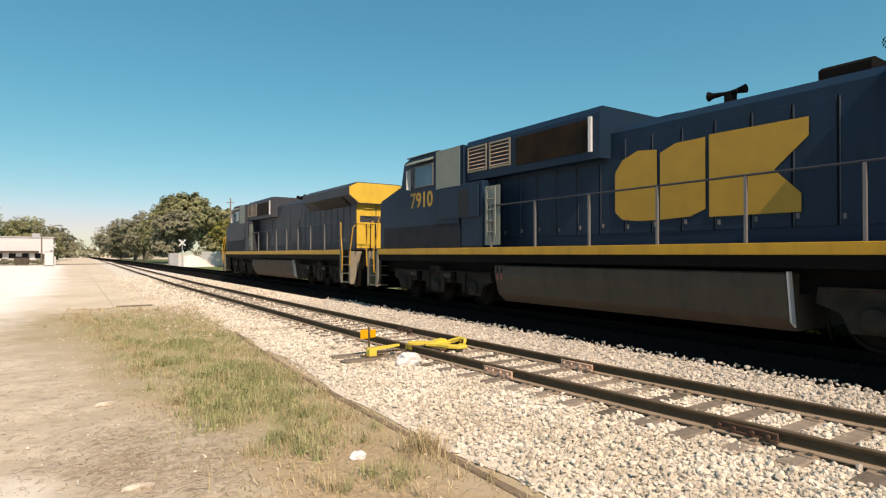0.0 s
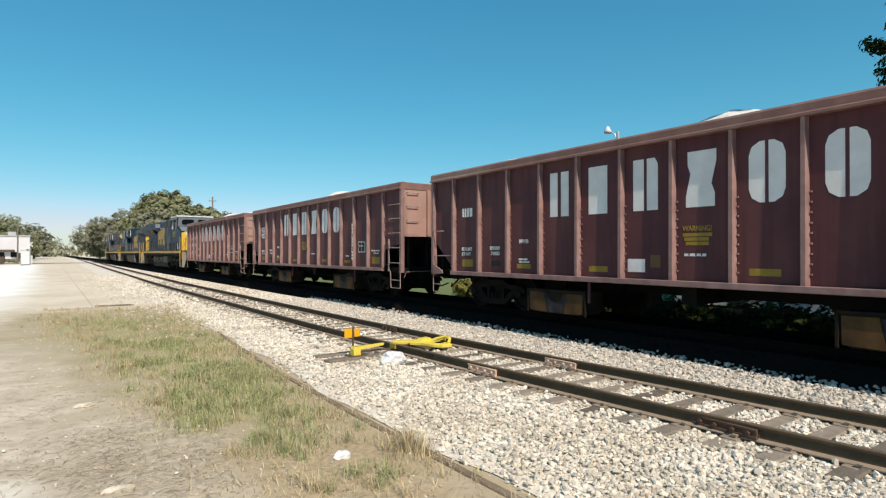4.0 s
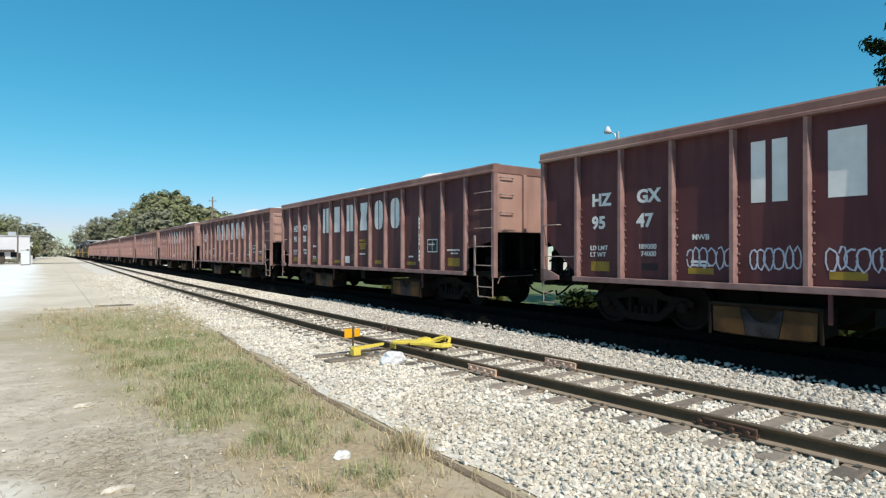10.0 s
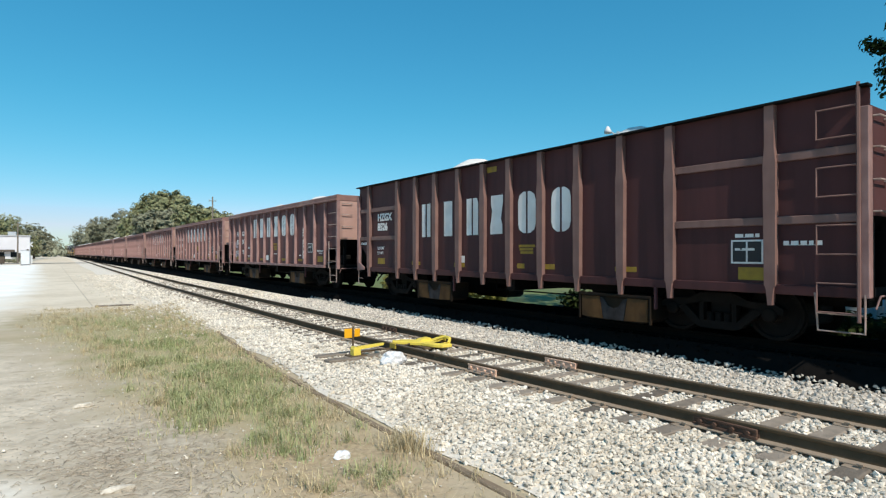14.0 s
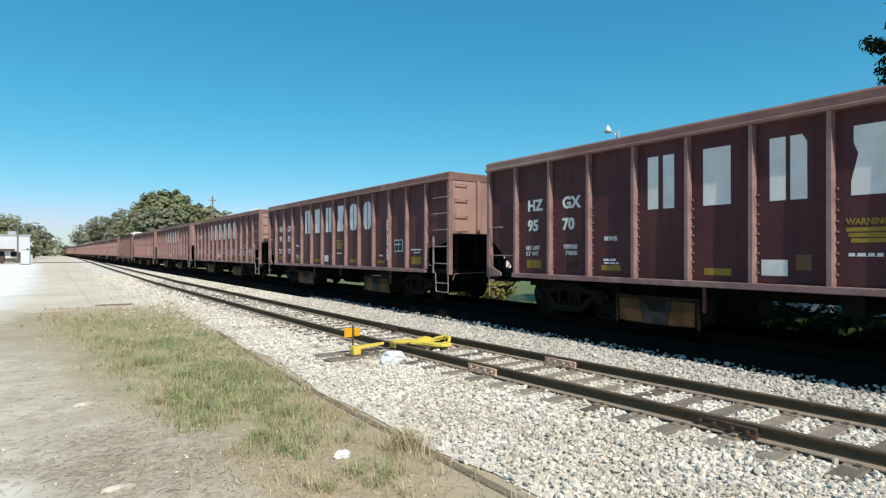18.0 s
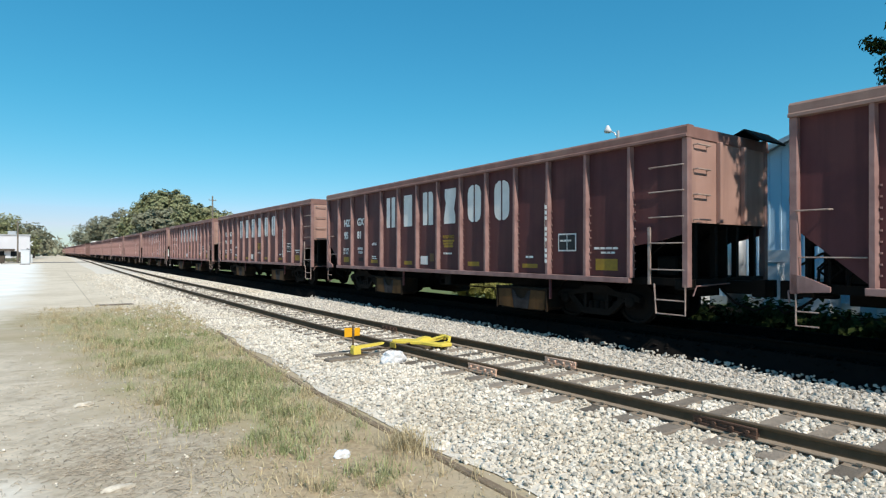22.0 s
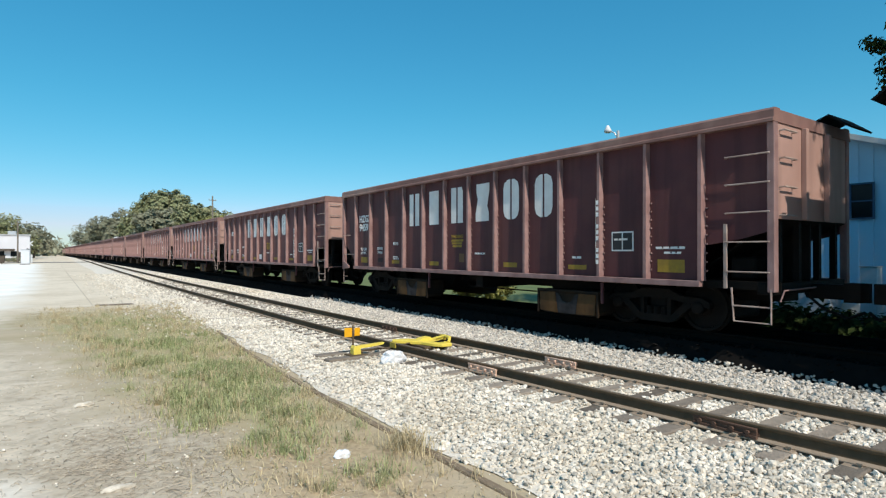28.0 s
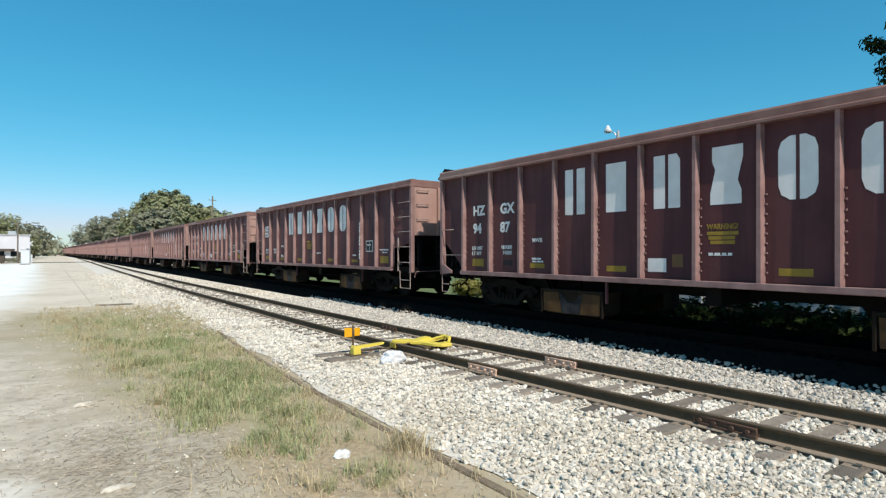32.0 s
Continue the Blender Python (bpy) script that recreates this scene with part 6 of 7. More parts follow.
# ---- trackside: stones, ties' fittings, derail, litter ----
def scatter_stones(name, label, n, x0, x1, y0, y1, size, mat, seed, keep, lift=0.0):
    """Loose crushed stones over an area, as one piece of stuff."""
    g = np.random.default_rng(seed)
    t = (1 + 5 ** 0.5) / 2
    base = np.array([(-1, t, 0), (1, t, 0), (-1, -t, 0), (1, -t, 0), (0, -1, t), (0, 1, t), (0, -1, -t), (0, 1, -t), (t, 0, -1), (t, 0, 1), (-t, 0, -1), (-t, 0, 1)], float)
    base /= np.linalg.norm(base[0])
    tri = np.array([(0, 11, 5), (0, 5, 1), (0, 1, 7), (0, 7, 10), (0, 10, 11), (1, 5, 9), (5, 11, 4), (11, 10, 2), (10, 7, 6), (7, 1, 8), (3, 9, 4), (3, 4, 2), (3, 2, 6), (3, 6, 8), (3, 8, 9), (4, 9, 5), (2, 4, 11), (6, 2, 10), (8, 6, 7), (9, 8, 1)])
    pts = np.c_[g.uniform(x0, x1, n), g.uniform(y0, y1, n)]
    pts = pts[[keep(x, y, g) for x, y in pts]]
    n = len(pts)
    shape = base[None] * g.uniform(0.55, 1.3, (n, 12, 1)) * g.uniform(0.55, 1.25, (n, 1, 3))
    r = g.uniform(size[0], size[1], n) * g.uniform(0.7, 1.15, n)
    a = g.uniform(0, 2 * np.pi, n)
    c, s = np.cos(a)[:, None], np.sin(a)[:, None]
    x, y, z = shape[..., 0], shape[..., 1], shape[..., 2] * 0.8
    v = np.stack([c * x - s * y, s * x + c * y, z], -1) * r[:, None, None]
    zz = np.array([bed_height(px, py) for px, py in pts]) + 0.012 + lift + g.uniform(-0.35, 1.15, n) * r
    v += np.c_[pts, zz][:, None, :]
    tris = (tri[None] + (np.arange(n) * 12)[:, None, None]).reshape(-1, 3)
    return tagged(new(name, tri_mesh(name, v.reshape(-1, 3), tris, mat)), label, "ballast", kind="stuff")


TIE_ROWS = sorted(ob.matrix_basis.translation.y for ob in siding.children if ob.name.startswith("tie"))


def on_tie(x, y):
    c = siding_x(y)
    if abs(x - c) > 1.25:
        return False
    k = np.searchsorted(TIE_ROWS, y)
    return any(abs(y - TIE_ROWS[j]) < 0.135 for j in (k - 1, k) if 0 <= j < len(TIE_ROWS))


def stone_keep(x, y, g):
    c = siding_x(y)
    if abs(abs(x - c) - 0.735) < 0.085:
        return False
    if 4.30 < x < 5.40 and min(abs(y - 9.90 - 0.035 * (x - 5.85)), abs(y - 10.43 - 0.035 * (x - 5.85))) < 0.15:
        return False
    left = old_rail_x(min(y, 14)) + 0.05
    if x < left + 0.45 and g.random() > max(0.0, (x - left - 0.02) / 0.5):
        return False
    return g.random() < 0.045 if on_tie(x, y) else True


def sparse_keep(x, y, g):
    return stone_keep(x, y, g) and g.random() < 0.9


scatter_stones("ballast_stones", "sharp white crushed limestone ballast", 52000, 3.1, 9.2, 1.0, 9.0, (0.015, 0.038), STONE, 11, stone_keep)
scatter_stones("ballast_stones", "sharp white crushed limestone ballast", 26000, 3.2, 9.2, 9.0, 22.0, (0.022, 0.046), STONE, 12, stone_keep)
scatter_stones("ballast_stones", "sharp white crushed limestone ballast", 19000, 3.6, 9.4, 22.0, 60.0, (0.03, 0.06), STONE, 13, stone_keep)
scatter_stones("ballast_stones", "dusty grey ballast beside the main line", 36000, 7.7, 9.84, 0.0, 24.0, (0.022, 0.046), STONE_GREY, 14, sparse_keep, 0.012)
scatter_stones("ballast_stones", "ballast under the main line, blackened for the train's shade", 9000, 9.9, 12.6, -1.0, 34.0, (0.022, 0.048), STONE_DARK, 15, lambda x, y, g: True)
scatter_stones("scattered_stones", "loose pale stones on the earth", 700, -0.4, 3.3, 3.0, 24.0, (0.008, 0.022), STONE, 16, lambda x, y, g: True, -0.012)

scatter_stones("scattered_stones", "loose pale stones strewn beside the ballast", 9000, 1.6, 5.0, 15.0, 62.0, (0.020, 0.045), STONE, 17, lambda x, y, g: x < 4.6 + max(0.0, 0.02 * (y - 40)) and g.random() < min(0.95, max(0.0, (x - 1.6) / 2.6)) ** 1.6, -0.008)

scatter_stones("scattered_stones", "small grey chips trodden into the earth", 5200, -1.1, 2.7, 3.2, 12.0, (0.004, 0.013), STONE_GREY, 18, lambda x, y, g: noise.noise((x * 1.1, y * 1.1, 9.0)) > g.uniform(-0.5, 0.4), -0.012)

# plates and spikes where the rails cross the nearer ties
bm = boxes((-0.17, 0.17, -0.09, 0.09, -0.008, 0.014), (-0.115, -0.085, -0.06, -0.03, 0.014, 0.045), (0.085, 0.115, 0.03, 0.06, 0.014, 0.045), (-0.125, -0.08, -0.075, -0.02, 0.040, 0.055), (0.08, 0.125, 0.02, 0.075, 0.040, 0.055))
PLATE = bpy.data.meshes.new("tie_plate")
bm.to_mesh(PLATE)
bm.free()
PLATE.materials.append(RAIL_BASE)
for ty in TIE_ROWS:
    if ty < 22:
        for s in (-1, 1):
            child("tie_plate", PLATE, siding, "", pose(siding_x(ty) + s * 0.735, ty, SIDING_Z - 0.182))


def joint_bar(s, y, mat, label):
    """A bolted joint: two fishplates and their bolts."""
    x = siding_x(y) + s * 0.735
    bm = bmesh.new()
    for q in (-1, 1):
        box(bm, min(q * 0.012, q * 0.05), max(q * 0.012, q * 0.05), -0.36, 0.36, -0.150, -0.115, 0.004)
        box(bm, min(q * 0.012, q * 0.040), max(q * 0.012, q * 0.040), -0.36, 0.36, -0.115, -0.062, 0.004)
        box(bm, min(q * 0.012, q * 0.05), max(q * 0.012, q * 0.05), -0.36, 0.36, -0.062, -0.038, 0.004)
    jb = part("joint_bar", bm, mat, siding, label, False, pose(x, y, SIDING_Z))
    for k in (-0.27, -0.10, 0.10, 0.27):
        part("bolt", lathe(bmesh.new(), [(-0.075, 0.024), (-0.04, 0.024), (0.04, 0.024), (0.06, 0.024)], "x", 6, (0, k, -0.09)), mat, jb)


joint_bar(-1, 7.30, RUST_BAR, "orange-rusted rail joint bar")
joint_bar(1, 6.95, RUST_BAR, "orange-rusted rail joint bar")
joint_bar(-1, 3.35, RUST_DARK, "dark rusted rail joint bar")
joint_bar(1, 12.6, RUST_DARK, "dark rusted rail joint bar")

# two long ties that carry the derail stand
bm = boxes((-1.45, 1.45, -0.115, 0.115, -0.16, 0.0), bevel=0.012)
LONG = bpy.data.meshes.new("long_tie")
bm.to_mesh(LONG)
bm.free()
LONG.materials.append(TIE)
for y in (9.92, 10.45):
    child("long_tie", LONG, siding, "long tie under the derail stand", pose(5.78, y, SIDING_Z - 0.150, 0, 0, 2))

stand = thing("derail_stand", "low derail operating stand with an orange-yellow target", "derail stand", pose(4.98, 9.98, SIDING_Z - 0.165))
part("base_plate", boxes((-0.16, 0.20, -0.14, 0.16, 0.0, 0.03), bevel=0.006), RAIL_RUST, stand)
part("housing", prisms(([(-0.07, 0.03), (0.09, 0.03), (0.08, 0.17), (-0.04, 0.20), (-0.07, 0.15)], "y", -0.07, 0.07)), SIGNAL_YELLOW, stand)
part("lever_arm", prisms(([(0.05, 0.13), (0.60, 0.17), (0.62, 0.21), (0.05, 0.19)], "y", -0.05, 0.03)), SIGNAL_YELLOW, stand)
part("post", lathe(bmesh.new(), [(0.03, 0.02), (0.58, 0.02)], "z", 8, (-0.02, 0.06, 0)), RAIL_RUST, stand)
part("target_blade", boxes((-0.20, -0.035, 0.055, 0.065, 0.36, 0.54), bevel=0.002), ORANGE_FLAG, stand, "", False, pose(0, 0, 0, 0, 0, -6))
part("target_blade", boxes((0.02, 0.15, 0.055, 0.065, 0.37, 0.53), bevel=0.002), ORANGE_FLAG, stand, "", False, pose(0, 0, 0, 0, 0, 8))
part("connecting_rod", tubes(([(0.1, 0.0, 0.08), (0.9, 0.1, 0.06), (1.4, 0.25, 0.08)], 0.018)), RAIL_RUST, stand)

derail = thing("derail", "bright yellow hinged derail lying between the rails", "derail", pose(6.75, 10.30, SIDING_Z - 0.16))
bm = prism(bmesh.new(), [(-0.62, 0.22), (-0.40, -0.02), (-0.22, -0.30), (-0.14, -0.62), (-0.02, -0.80), (0.20, -0.82), (0.27, -0.62), (0.20, -0.40), (0.10, -0.12), (-0.05, 0.12), (-0.30, 0.30), (-0.56, 0.34)], "z", 0.05, 0.12)
bmesh.ops.bevel(bm, geom=list(bm.edges), offset=0.012, segments=1, affect="EDGES")
part("shoe", bm, SIGNAL_YELLOW, derail)
part("wedge", prisms(([(-0.24, 0.12), (0.16, 0.12), (0.06, 0.19), (-0.14, 0.17)], "y", -0.22, -0.04)), SIGNAL_YELLOW, derail)
part("hook", tubes(([(0.18, -0.72, 0.12), (0.30, -0.60, 0.20), (0.32, -0.40, 0.21), (0.22, -0.22, 0.14)], 0.035)), SIGNAL_YELLOW, derail)
part("eye", lathe(bmesh.new(), [(0.118, 0.10), (0.124, 0.10)], "z", 14, (0.10, -0.50, 0.0)), BLACK, derail)
part("link", prisms(([(0.10, -0.10), (0.22, -0.16), (0.66, 0.06), (0.66, 0.18), (0.50, 0.16)], "z", 0.07, 0.12)), SIGNAL_YELLOW, derail)
part("foot_plate", boxes((-0.30, 0.30, -0.55, 0.15, 0.0, 0.05), bevel=0.008), RAIL_RUST, derail)
for s, y in ((-1, 10.02), (1, 10.32)):
    x = siding_x(y) + s * 0.735
    child("painted_clip", boxes_mesh("painted_clip", SIGNAL_YELLOW_DIRTY, (-0.041, 0.041, -0.11, 0.11, -0.10, 0.004)), siding, "yellow painted length of rail", pose(x, y, SIDING_Z))


def crumpled(name, label, category, m, w, d, h, seed, mat):
    """A crumpled bag or paper: a dented, folded blob that sits flat."""
    bm = bmesh.new()
    bmesh.ops.create_icosphere(bm, subdivisions=3, radius=1.0)
    for v in bm.verts:
        n1 = noise.noise(v.co * 1.6 + Vector((seed, 0, 0)))
        n2 = noise.noise(v.co * 4.2 + Vector((0, seed, 0)))
        v.co *= 1 + 0.35 * n1 + 0.22 * n2
        v.co.x, v.co.y, v.co.z = v.co.x * w / 2, v.co.y * d / 2, max(0.0, (v.co.z + 0.45) * h / 1.45)
    return thing(name, label, category, m, bm=bm, mat=mat)


crumpled("plastic_bag", "crumpled white plastic bag on the ballast", "bag", pose(5.30, 9.05, GROUND_Z + 0.012), 0.46, 0.34, 0.26, 2.0, LITTER)
crumpled("paper_litter", "scrap of white paper on the dry grass", "litter", pose(2.48, 5.26, GROUND_Z), 0.17, 0.13, 0.07, 5.0, LITTER)
crumpled("paper_litter", "flattened pale strip of litter on the earth", "litter", pose(0.55, 5.66, GROUND_Z), 0.27, 0.09, 0.045, 9.0, LITTER_DULL)
crumpled("paper_litter", "flattened pale strip of litter on the earth", "litter", pose(0.46, 9.0, GROUND_Z), 0.25, 0.12, 0.05, 12.0, LITTER_DULL)

# the old rail that edges the ballast
for y0, y1, line in ((1.0, 4.9, old_rail_x), (5.6, 15.4, old_rail_x), (25.7, 105.0, lambda y: 1.6 + 0.0098 * (y - 26))):
    prof = [(-0.05, -0.03), (-0.04, 0.018), (-0.028, 0.028), (0.028, 0.028), (0.04, 0.018), (0.05, -0.03)]
    ys = [y0 + (y1 - y0) * k / 24 for k in range(25)]
    verts = [(line(y) + px * (1.0 if y0 < 20 else 0.55), y, GROUND_Z + pz * (1.0 if y0 < 20 else 0.5) + (0.008 if y0 < 20 else 0.02) * noise.noise((y, 3, 0))) for y in ys for px, pz in prof]
    faces = [(j * 6 + i, j * 6 + i + 1, j * 6 + i + 7, j * 6 + i + 6) for j in range(24) for i in range(5)]
    faces += [tuple(range(6)), tuple(range(24 * 6, 24 * 6 + 6))]
    tagged(new("buried_rail", raw_mesh("buried_rail", verts, faces, OLD_RAIL if y0 < 20 else DUSTY_KERB)), "rusty half-buried old rail edging the ballast" if y0 < 20 else "dust-covered old rail along the hardstanding", "rail", "buried rails")
bm = boxes((-0.65, 0.65, -0.11, 0.11, 0, 0.05), bevel=0.015)
thing("timber_board", "grey weathered board lying on the hardstanding", "board", pose(2.3, 25.4, GROUND_Z, 0, 0, -4), bm=bm, mat=TIE)


# ---- grass ----
def blades(name, label, pts, length, width, mat, seed, lean=0.6):
    """Grass blades: bent slivers of two quads, many in one piece of stuff."""
    g = np.random.default_rng(seed)
    n = len(pts)
    a = g.uniform(0, 2 * np.pi, n)
    d = np.c_[np.cos(a), np.sin(a)]
    L = g.uniform(length[0], length[1], n)
    w = g.uniform(width[0], width[1], n)
    b = g.uniform(0.15, lean, n) * L
    side = np.c_[-d[:, 1], d[:, 0]] * w[:, None] / 2
    z0 = np.full(n, GROUND_Z - 0.005)
    v = np.zeros((n, 5, 3))
    v[:, 0, :2], v[:, 1, :2] = pts - side, pts + side
    v[:, 2, :2], v[:, 3, :2] = pts - side * 0.7 + d * (b * 0.35)[:, None], pts + side * 0.7 + d * (b * 0.35)[:, None]
    v[:, 4, :2] = pts + d * b[:, None]
    v[:, 0, 2] = v[:, 1, 2] = z0
    v[:, 2, 2] = v[:, 3, 2] = z0 + L * 0.6
    v[:, 4, 2] = z0 + L * (1.0 - 0.3 * b / L)
    tri = np.array([(0, 1, 3), (0, 3, 2), (2, 3, 4)])
    tris = (tri[None] + (np.arange(n) * 5)[:, None, None]).reshape(-1, 3)
    return tagged(new(name, tri_mesh(name, v.reshape(-1, 3), tris, mat)), label, "grass", kind="stuff")


def grass_points(n, seed, weight, x0=-0.8, x1=4.6, y0=2.6, y1=26.0):
    g = np.random.default_rng(seed)
    pts = np.c_[g.uniform(x0, x1, n), y0 + (y1 - y0) * g.uniform(0, 1, n) ** 1.35]
    keep = [g.random() < weight(x, y) for x, y in pts]
    return pts[keep]


def clump(x, y, s=1.3):
    return 0.5 + 0.5 * noise.noise((x * s, y * s, 1.7)) + 0.3 * noise.noise((x * s * 3, y * s * 3, 4.0))


def grass_edges(y):
    """Where the rough grass begins and ends across, at a distance along the track."""
    left = 1.30 - 0.085 * (y - 6) if y > 6 else 1.30
    right = old_rail_x(min(y, 14.5)) - 0.08 + (0.06 * (y - 14) if y > 14 else 0.0)
    return max(left, -0.9), right


def green_weight(x, y):
    left, right = grass_edges(y)
    if x > right or y > 23:
        return 0.0
    u = (x - left) / (right - left)
    core = max(0.0, 1 - abs(u - 0.55) / 0.55) ** 0.7 * min(1.0, max(0.0, (y - 5.2) / 2.0)) * min(1.0, (23.5 - y) / 5)
    near = 2.2 * math.exp(-((x - 2.46) / 0.27) ** 2 - ((y - 4.52) / 0.30) ** 2)
    core += 0.9 * math.exp(-((x - 1.6 - 0.24 * (y - 6.2)) / 0.5) ** 2) * (1.0 if 5.6 < y < 11.5 else 0.0)
    core *= 0.12 if x < 1.55 and y < 6.9 else 1.0
    if (x - 2.48) ** 2 + (y - 5.26) ** 2 < 0.05:
        return 0.0
    core *= 1.0 if y < 11 else max(0.35, 1.0 - 0.12 * (y - 11))
    return (core + near) * max(0.0, clump(x, y, 1.1) * 2.6 - 0.80)


def straw_weight(x, y):
    left, right = grass_edges(y)
    if x > right + 0.12 or y > 25 or x < left - 0.7 or (x - 2.48) ** 2 + (y - 5.22) ** 2 < 0.04:
        return 0.0
    close = 0.35 if y < 4.6 else 0.35 + 0.65 * min(1.0, (y - 4.6) / 3.0)
    u = (x - left) / (right - left)
    heart = 1.0 - 0.6 * max(0.0, 1 - abs(u - 0.55) / 0.4) * (1.0 if 7.0 < y < 19.0 else 0.3)
    return close * heart * min(1.0, max(0.03, (x - left + 0.5) / 1.0)) * max(0.05, clump(x, y, 0.9) * 1.5 - 0.35)


blades("grass_tufts", "patchy green and yellowing grass", grass_points(190000, 21, green_weight), (0.04, 0.15), (0.005, 0.011), GRASS, 31, 1.4)
blades("dry_grass", "straw-coloured dry grass", grass_points(120000, 22, straw_weight), (0.03, 0.11), (0.004, 0.009), STRAW, 32, 3.0)
blades("tall_stalks", "tall pale grass stalks", grass_points(5000, 23, lambda x, y: 0.5 * green_weight(x, y) + 0.12 * straw_weight(x, y)), (0.16, 0.34), (0.004, 0.008), STRAW, 33, 0.6)


def tuft_points(n, seed, weight, spread):
    """Points gathered in clumps."""
    g = np.random.default_rng(seed)
    centres = grass_points(n * 6, seed + 1, weight)[:n]
    return np.repeat(centres, 26, 0) + g.normal(0, spread, (len(centres) * 26, 2))


blades("grass_tufts", "clumps of longer green grass", tuft_points(420, 24, green_weight, 0.035), (0.08, 0.24), (0.004, 0.009), GRASS, 34, 1.1)
blades("dry_grass", "clumps of longer straw-coloured grass", tuft_points(380, 25, lambda x, y: 0.6 * straw_weight(x, y) + 0.2 * green_weight(x, y), 0.035), (0.07, 0.24), (0.003, 0.008), STRAW, 35, 1.3)
g = np.random.default_rng(26)
blades("dry_grass", "tall dry tuft beside the old rail", np.c_[g.normal(3.12, 0.11, 420), g.normal(5.05, 0.16, 420)], (0.10, 0.34), (0.004, 0.009), STRAW, 36, 1.2)


def twig_litter():
    """Dead stems and twigs lying on the bare earth."""
    g = random.Random(8)
    bm = bmesh.new()
    for _ in range(3300):
        x, y = (g.uniform(-0.9, 2.7), 3.4 + 7.5 * g.random() ** 1.2) if g.random() < 0.4 else (g.gauss(0.75, 0.5), g.gauss(6.3, 0.9))
        if noise.noise((x * 1.3, y * 1.3, 7.0)) < g.uniform(-0.6, 0.35):
            continue
        a, L = g.uniform(0, 6.28), g.uniform(0.03, 0.15)
        z = GROUND_Z + 0.006
        dx, dy = math.cos(a) * L, math.sin(a) * L
        tube(bm, [(x, y, z), (x + dx * 0.5 + g.uniform(-0.02, 0.02), y + dy * 0.5 + g.uniform(-0.02, 0.02), z + 0.012), (x + dx, y + dy, z)], g.uniform(0.0012, 0.0030), 4)
    me = bpy.data.meshes.new("dead_stems")
    bm.to_mesh(me)
    bm.free()
    me.materials.append(STEM)
    tagged(new("dead_stems", me), "dead stems and twigs on bare earth", "plant litter", kind="stuff")


twig_litter()


# ---- trees ----
def leaf_cloud(blobs, n, size, seed, hollow=0.55):
    """Leaf clumps: small bent cards strewn through the outer part of several lobes."""
    g = np.random.default_rng(seed)
    b = np.array(blobs, float)
    vol = b[:, 3] * b[:, 4] * b[:, 5]
    pick = g.choice(len(b), n, p=vol / vol.sum())
    d = g.normal(size=(n, 3))
    d /= np.linalg.norm(d, axis=1)[:, None]
    r = g.uniform(hollow, 1.05, n) ** 0.8
    lump = np.array([noise.noise(Vector(v) * 2.4 + Vector((float(k) * 3.1, seed, 0))) for v, k in zip(d, pick)])
    r *= 1 + 0.28 * lump
    # gather the leaves in clumps with gaps between them
    knots = g.normal(size=(len(b), 34, 3))
    knots /= np.linalg.norm(knots, axis=2)[:, :, None]
    near = np.einsum("nkc,nc->nk", knots[pick], d).argmax(1)
    d = d * 0.66 + knots[pick, near] * 0.34
    d /= np.linalg.norm(d, axis=1)[:, None]
    r *= 0.94 + 0.16 * np.einsum("nc,nc->n", d, knots[pick, near]) ** 6 - 0.06
    p = b[pick, :3] + d * b[pick, 3:6] * r[:, None]
    # leaves turn their faces outwards, some more than others
    face = d + np.array((0, 0, 0.35)) + g.normal(size=(n, 3)) * 0.45
    u = np.cross(face, g.normal(size=(n, 3)))
    u /= np.linalg.norm(u, axis=1)[:, None]
    w = np.cross(face, u)
    w /= np.linalg.norm(w, axis=1)[:, None]
    s = g.uniform(size[0], size[1], n)[:, None]
    nrm = np.cross(u, w)
    v = np.stack([p - u * s, p + w * s * 0.55 + nrm * s * 0.2, p + u * s, p - w * s * 0.55 + nrm * s * 0.2], 1)
    tri = np.array([(0, 1, 2), (0, 2, 3)])
    tris = (tri[None] + (np.arange(n) * 4)[:, None, None]).reshape(-1, 3)
    return v.reshape(-1, 3), tris


def tree(label, x, y, blobs, n, size, seed, mat, trunk_r=0.35, base=GROUND_Z, group=""):
    """A tapered trunk, limbs that reach into the lobes of the crown, and the crown of leaf clumps."""
    t = thing("tree", label, "tree", pose(x, y, base), group)
    g = random.Random(seed)
    top = max(b[2] for b in blobs)
    bm = bmesh.new()
    fork = Vector((g.uniform(-0.2, 0.2), g.uniform(-0.2, 0.2), top * 0.38))
    tube(bm, [(0, 0, -0.2), (0.03, 0.02, 0.4), fork * 0.6 + Vector((0.08, 0, 0)), fork], [trunk_r * 1.35, trunk_r, trunk_r * 0.8, trunk_r * 0.65], 9)
    part("trunk", bm, BARK, t, "", True)
    for b in blobs:
        c = Vector(b[:3])
        mid = fork.lerp(c, 0.5) + Vector((g.uniform(-0.4, 0.4), g.uniform(-0.4, 0.4), -0.05 * (c - fork).length))
        bm = bmesh.new()
        tube(bm, [fork * 0.92, mid, c], [trunk_r * 0.5, trunk_r * 0.28, trunk_r * 0.1], 6)
        for _ in range(4):
            e = c + Vector((g.uniform(-1, 1) * b[3], g.uniform(-1, 1) * b[4], g.uniform(-0.3, 1) * b[5])) * 0.7
            tube(bm, [mid.lerp(c, g.uniform(0.3, 0.9)), e], [trunk_r * 0.14, trunk_r * 0.03], 4)
        part("limb", bm, BARK, t)
    v, f = leaf_cloud(blobs, n, size, seed)
    child("crown", tri_mesh("crown", v, f, mat), t, "")
    return t


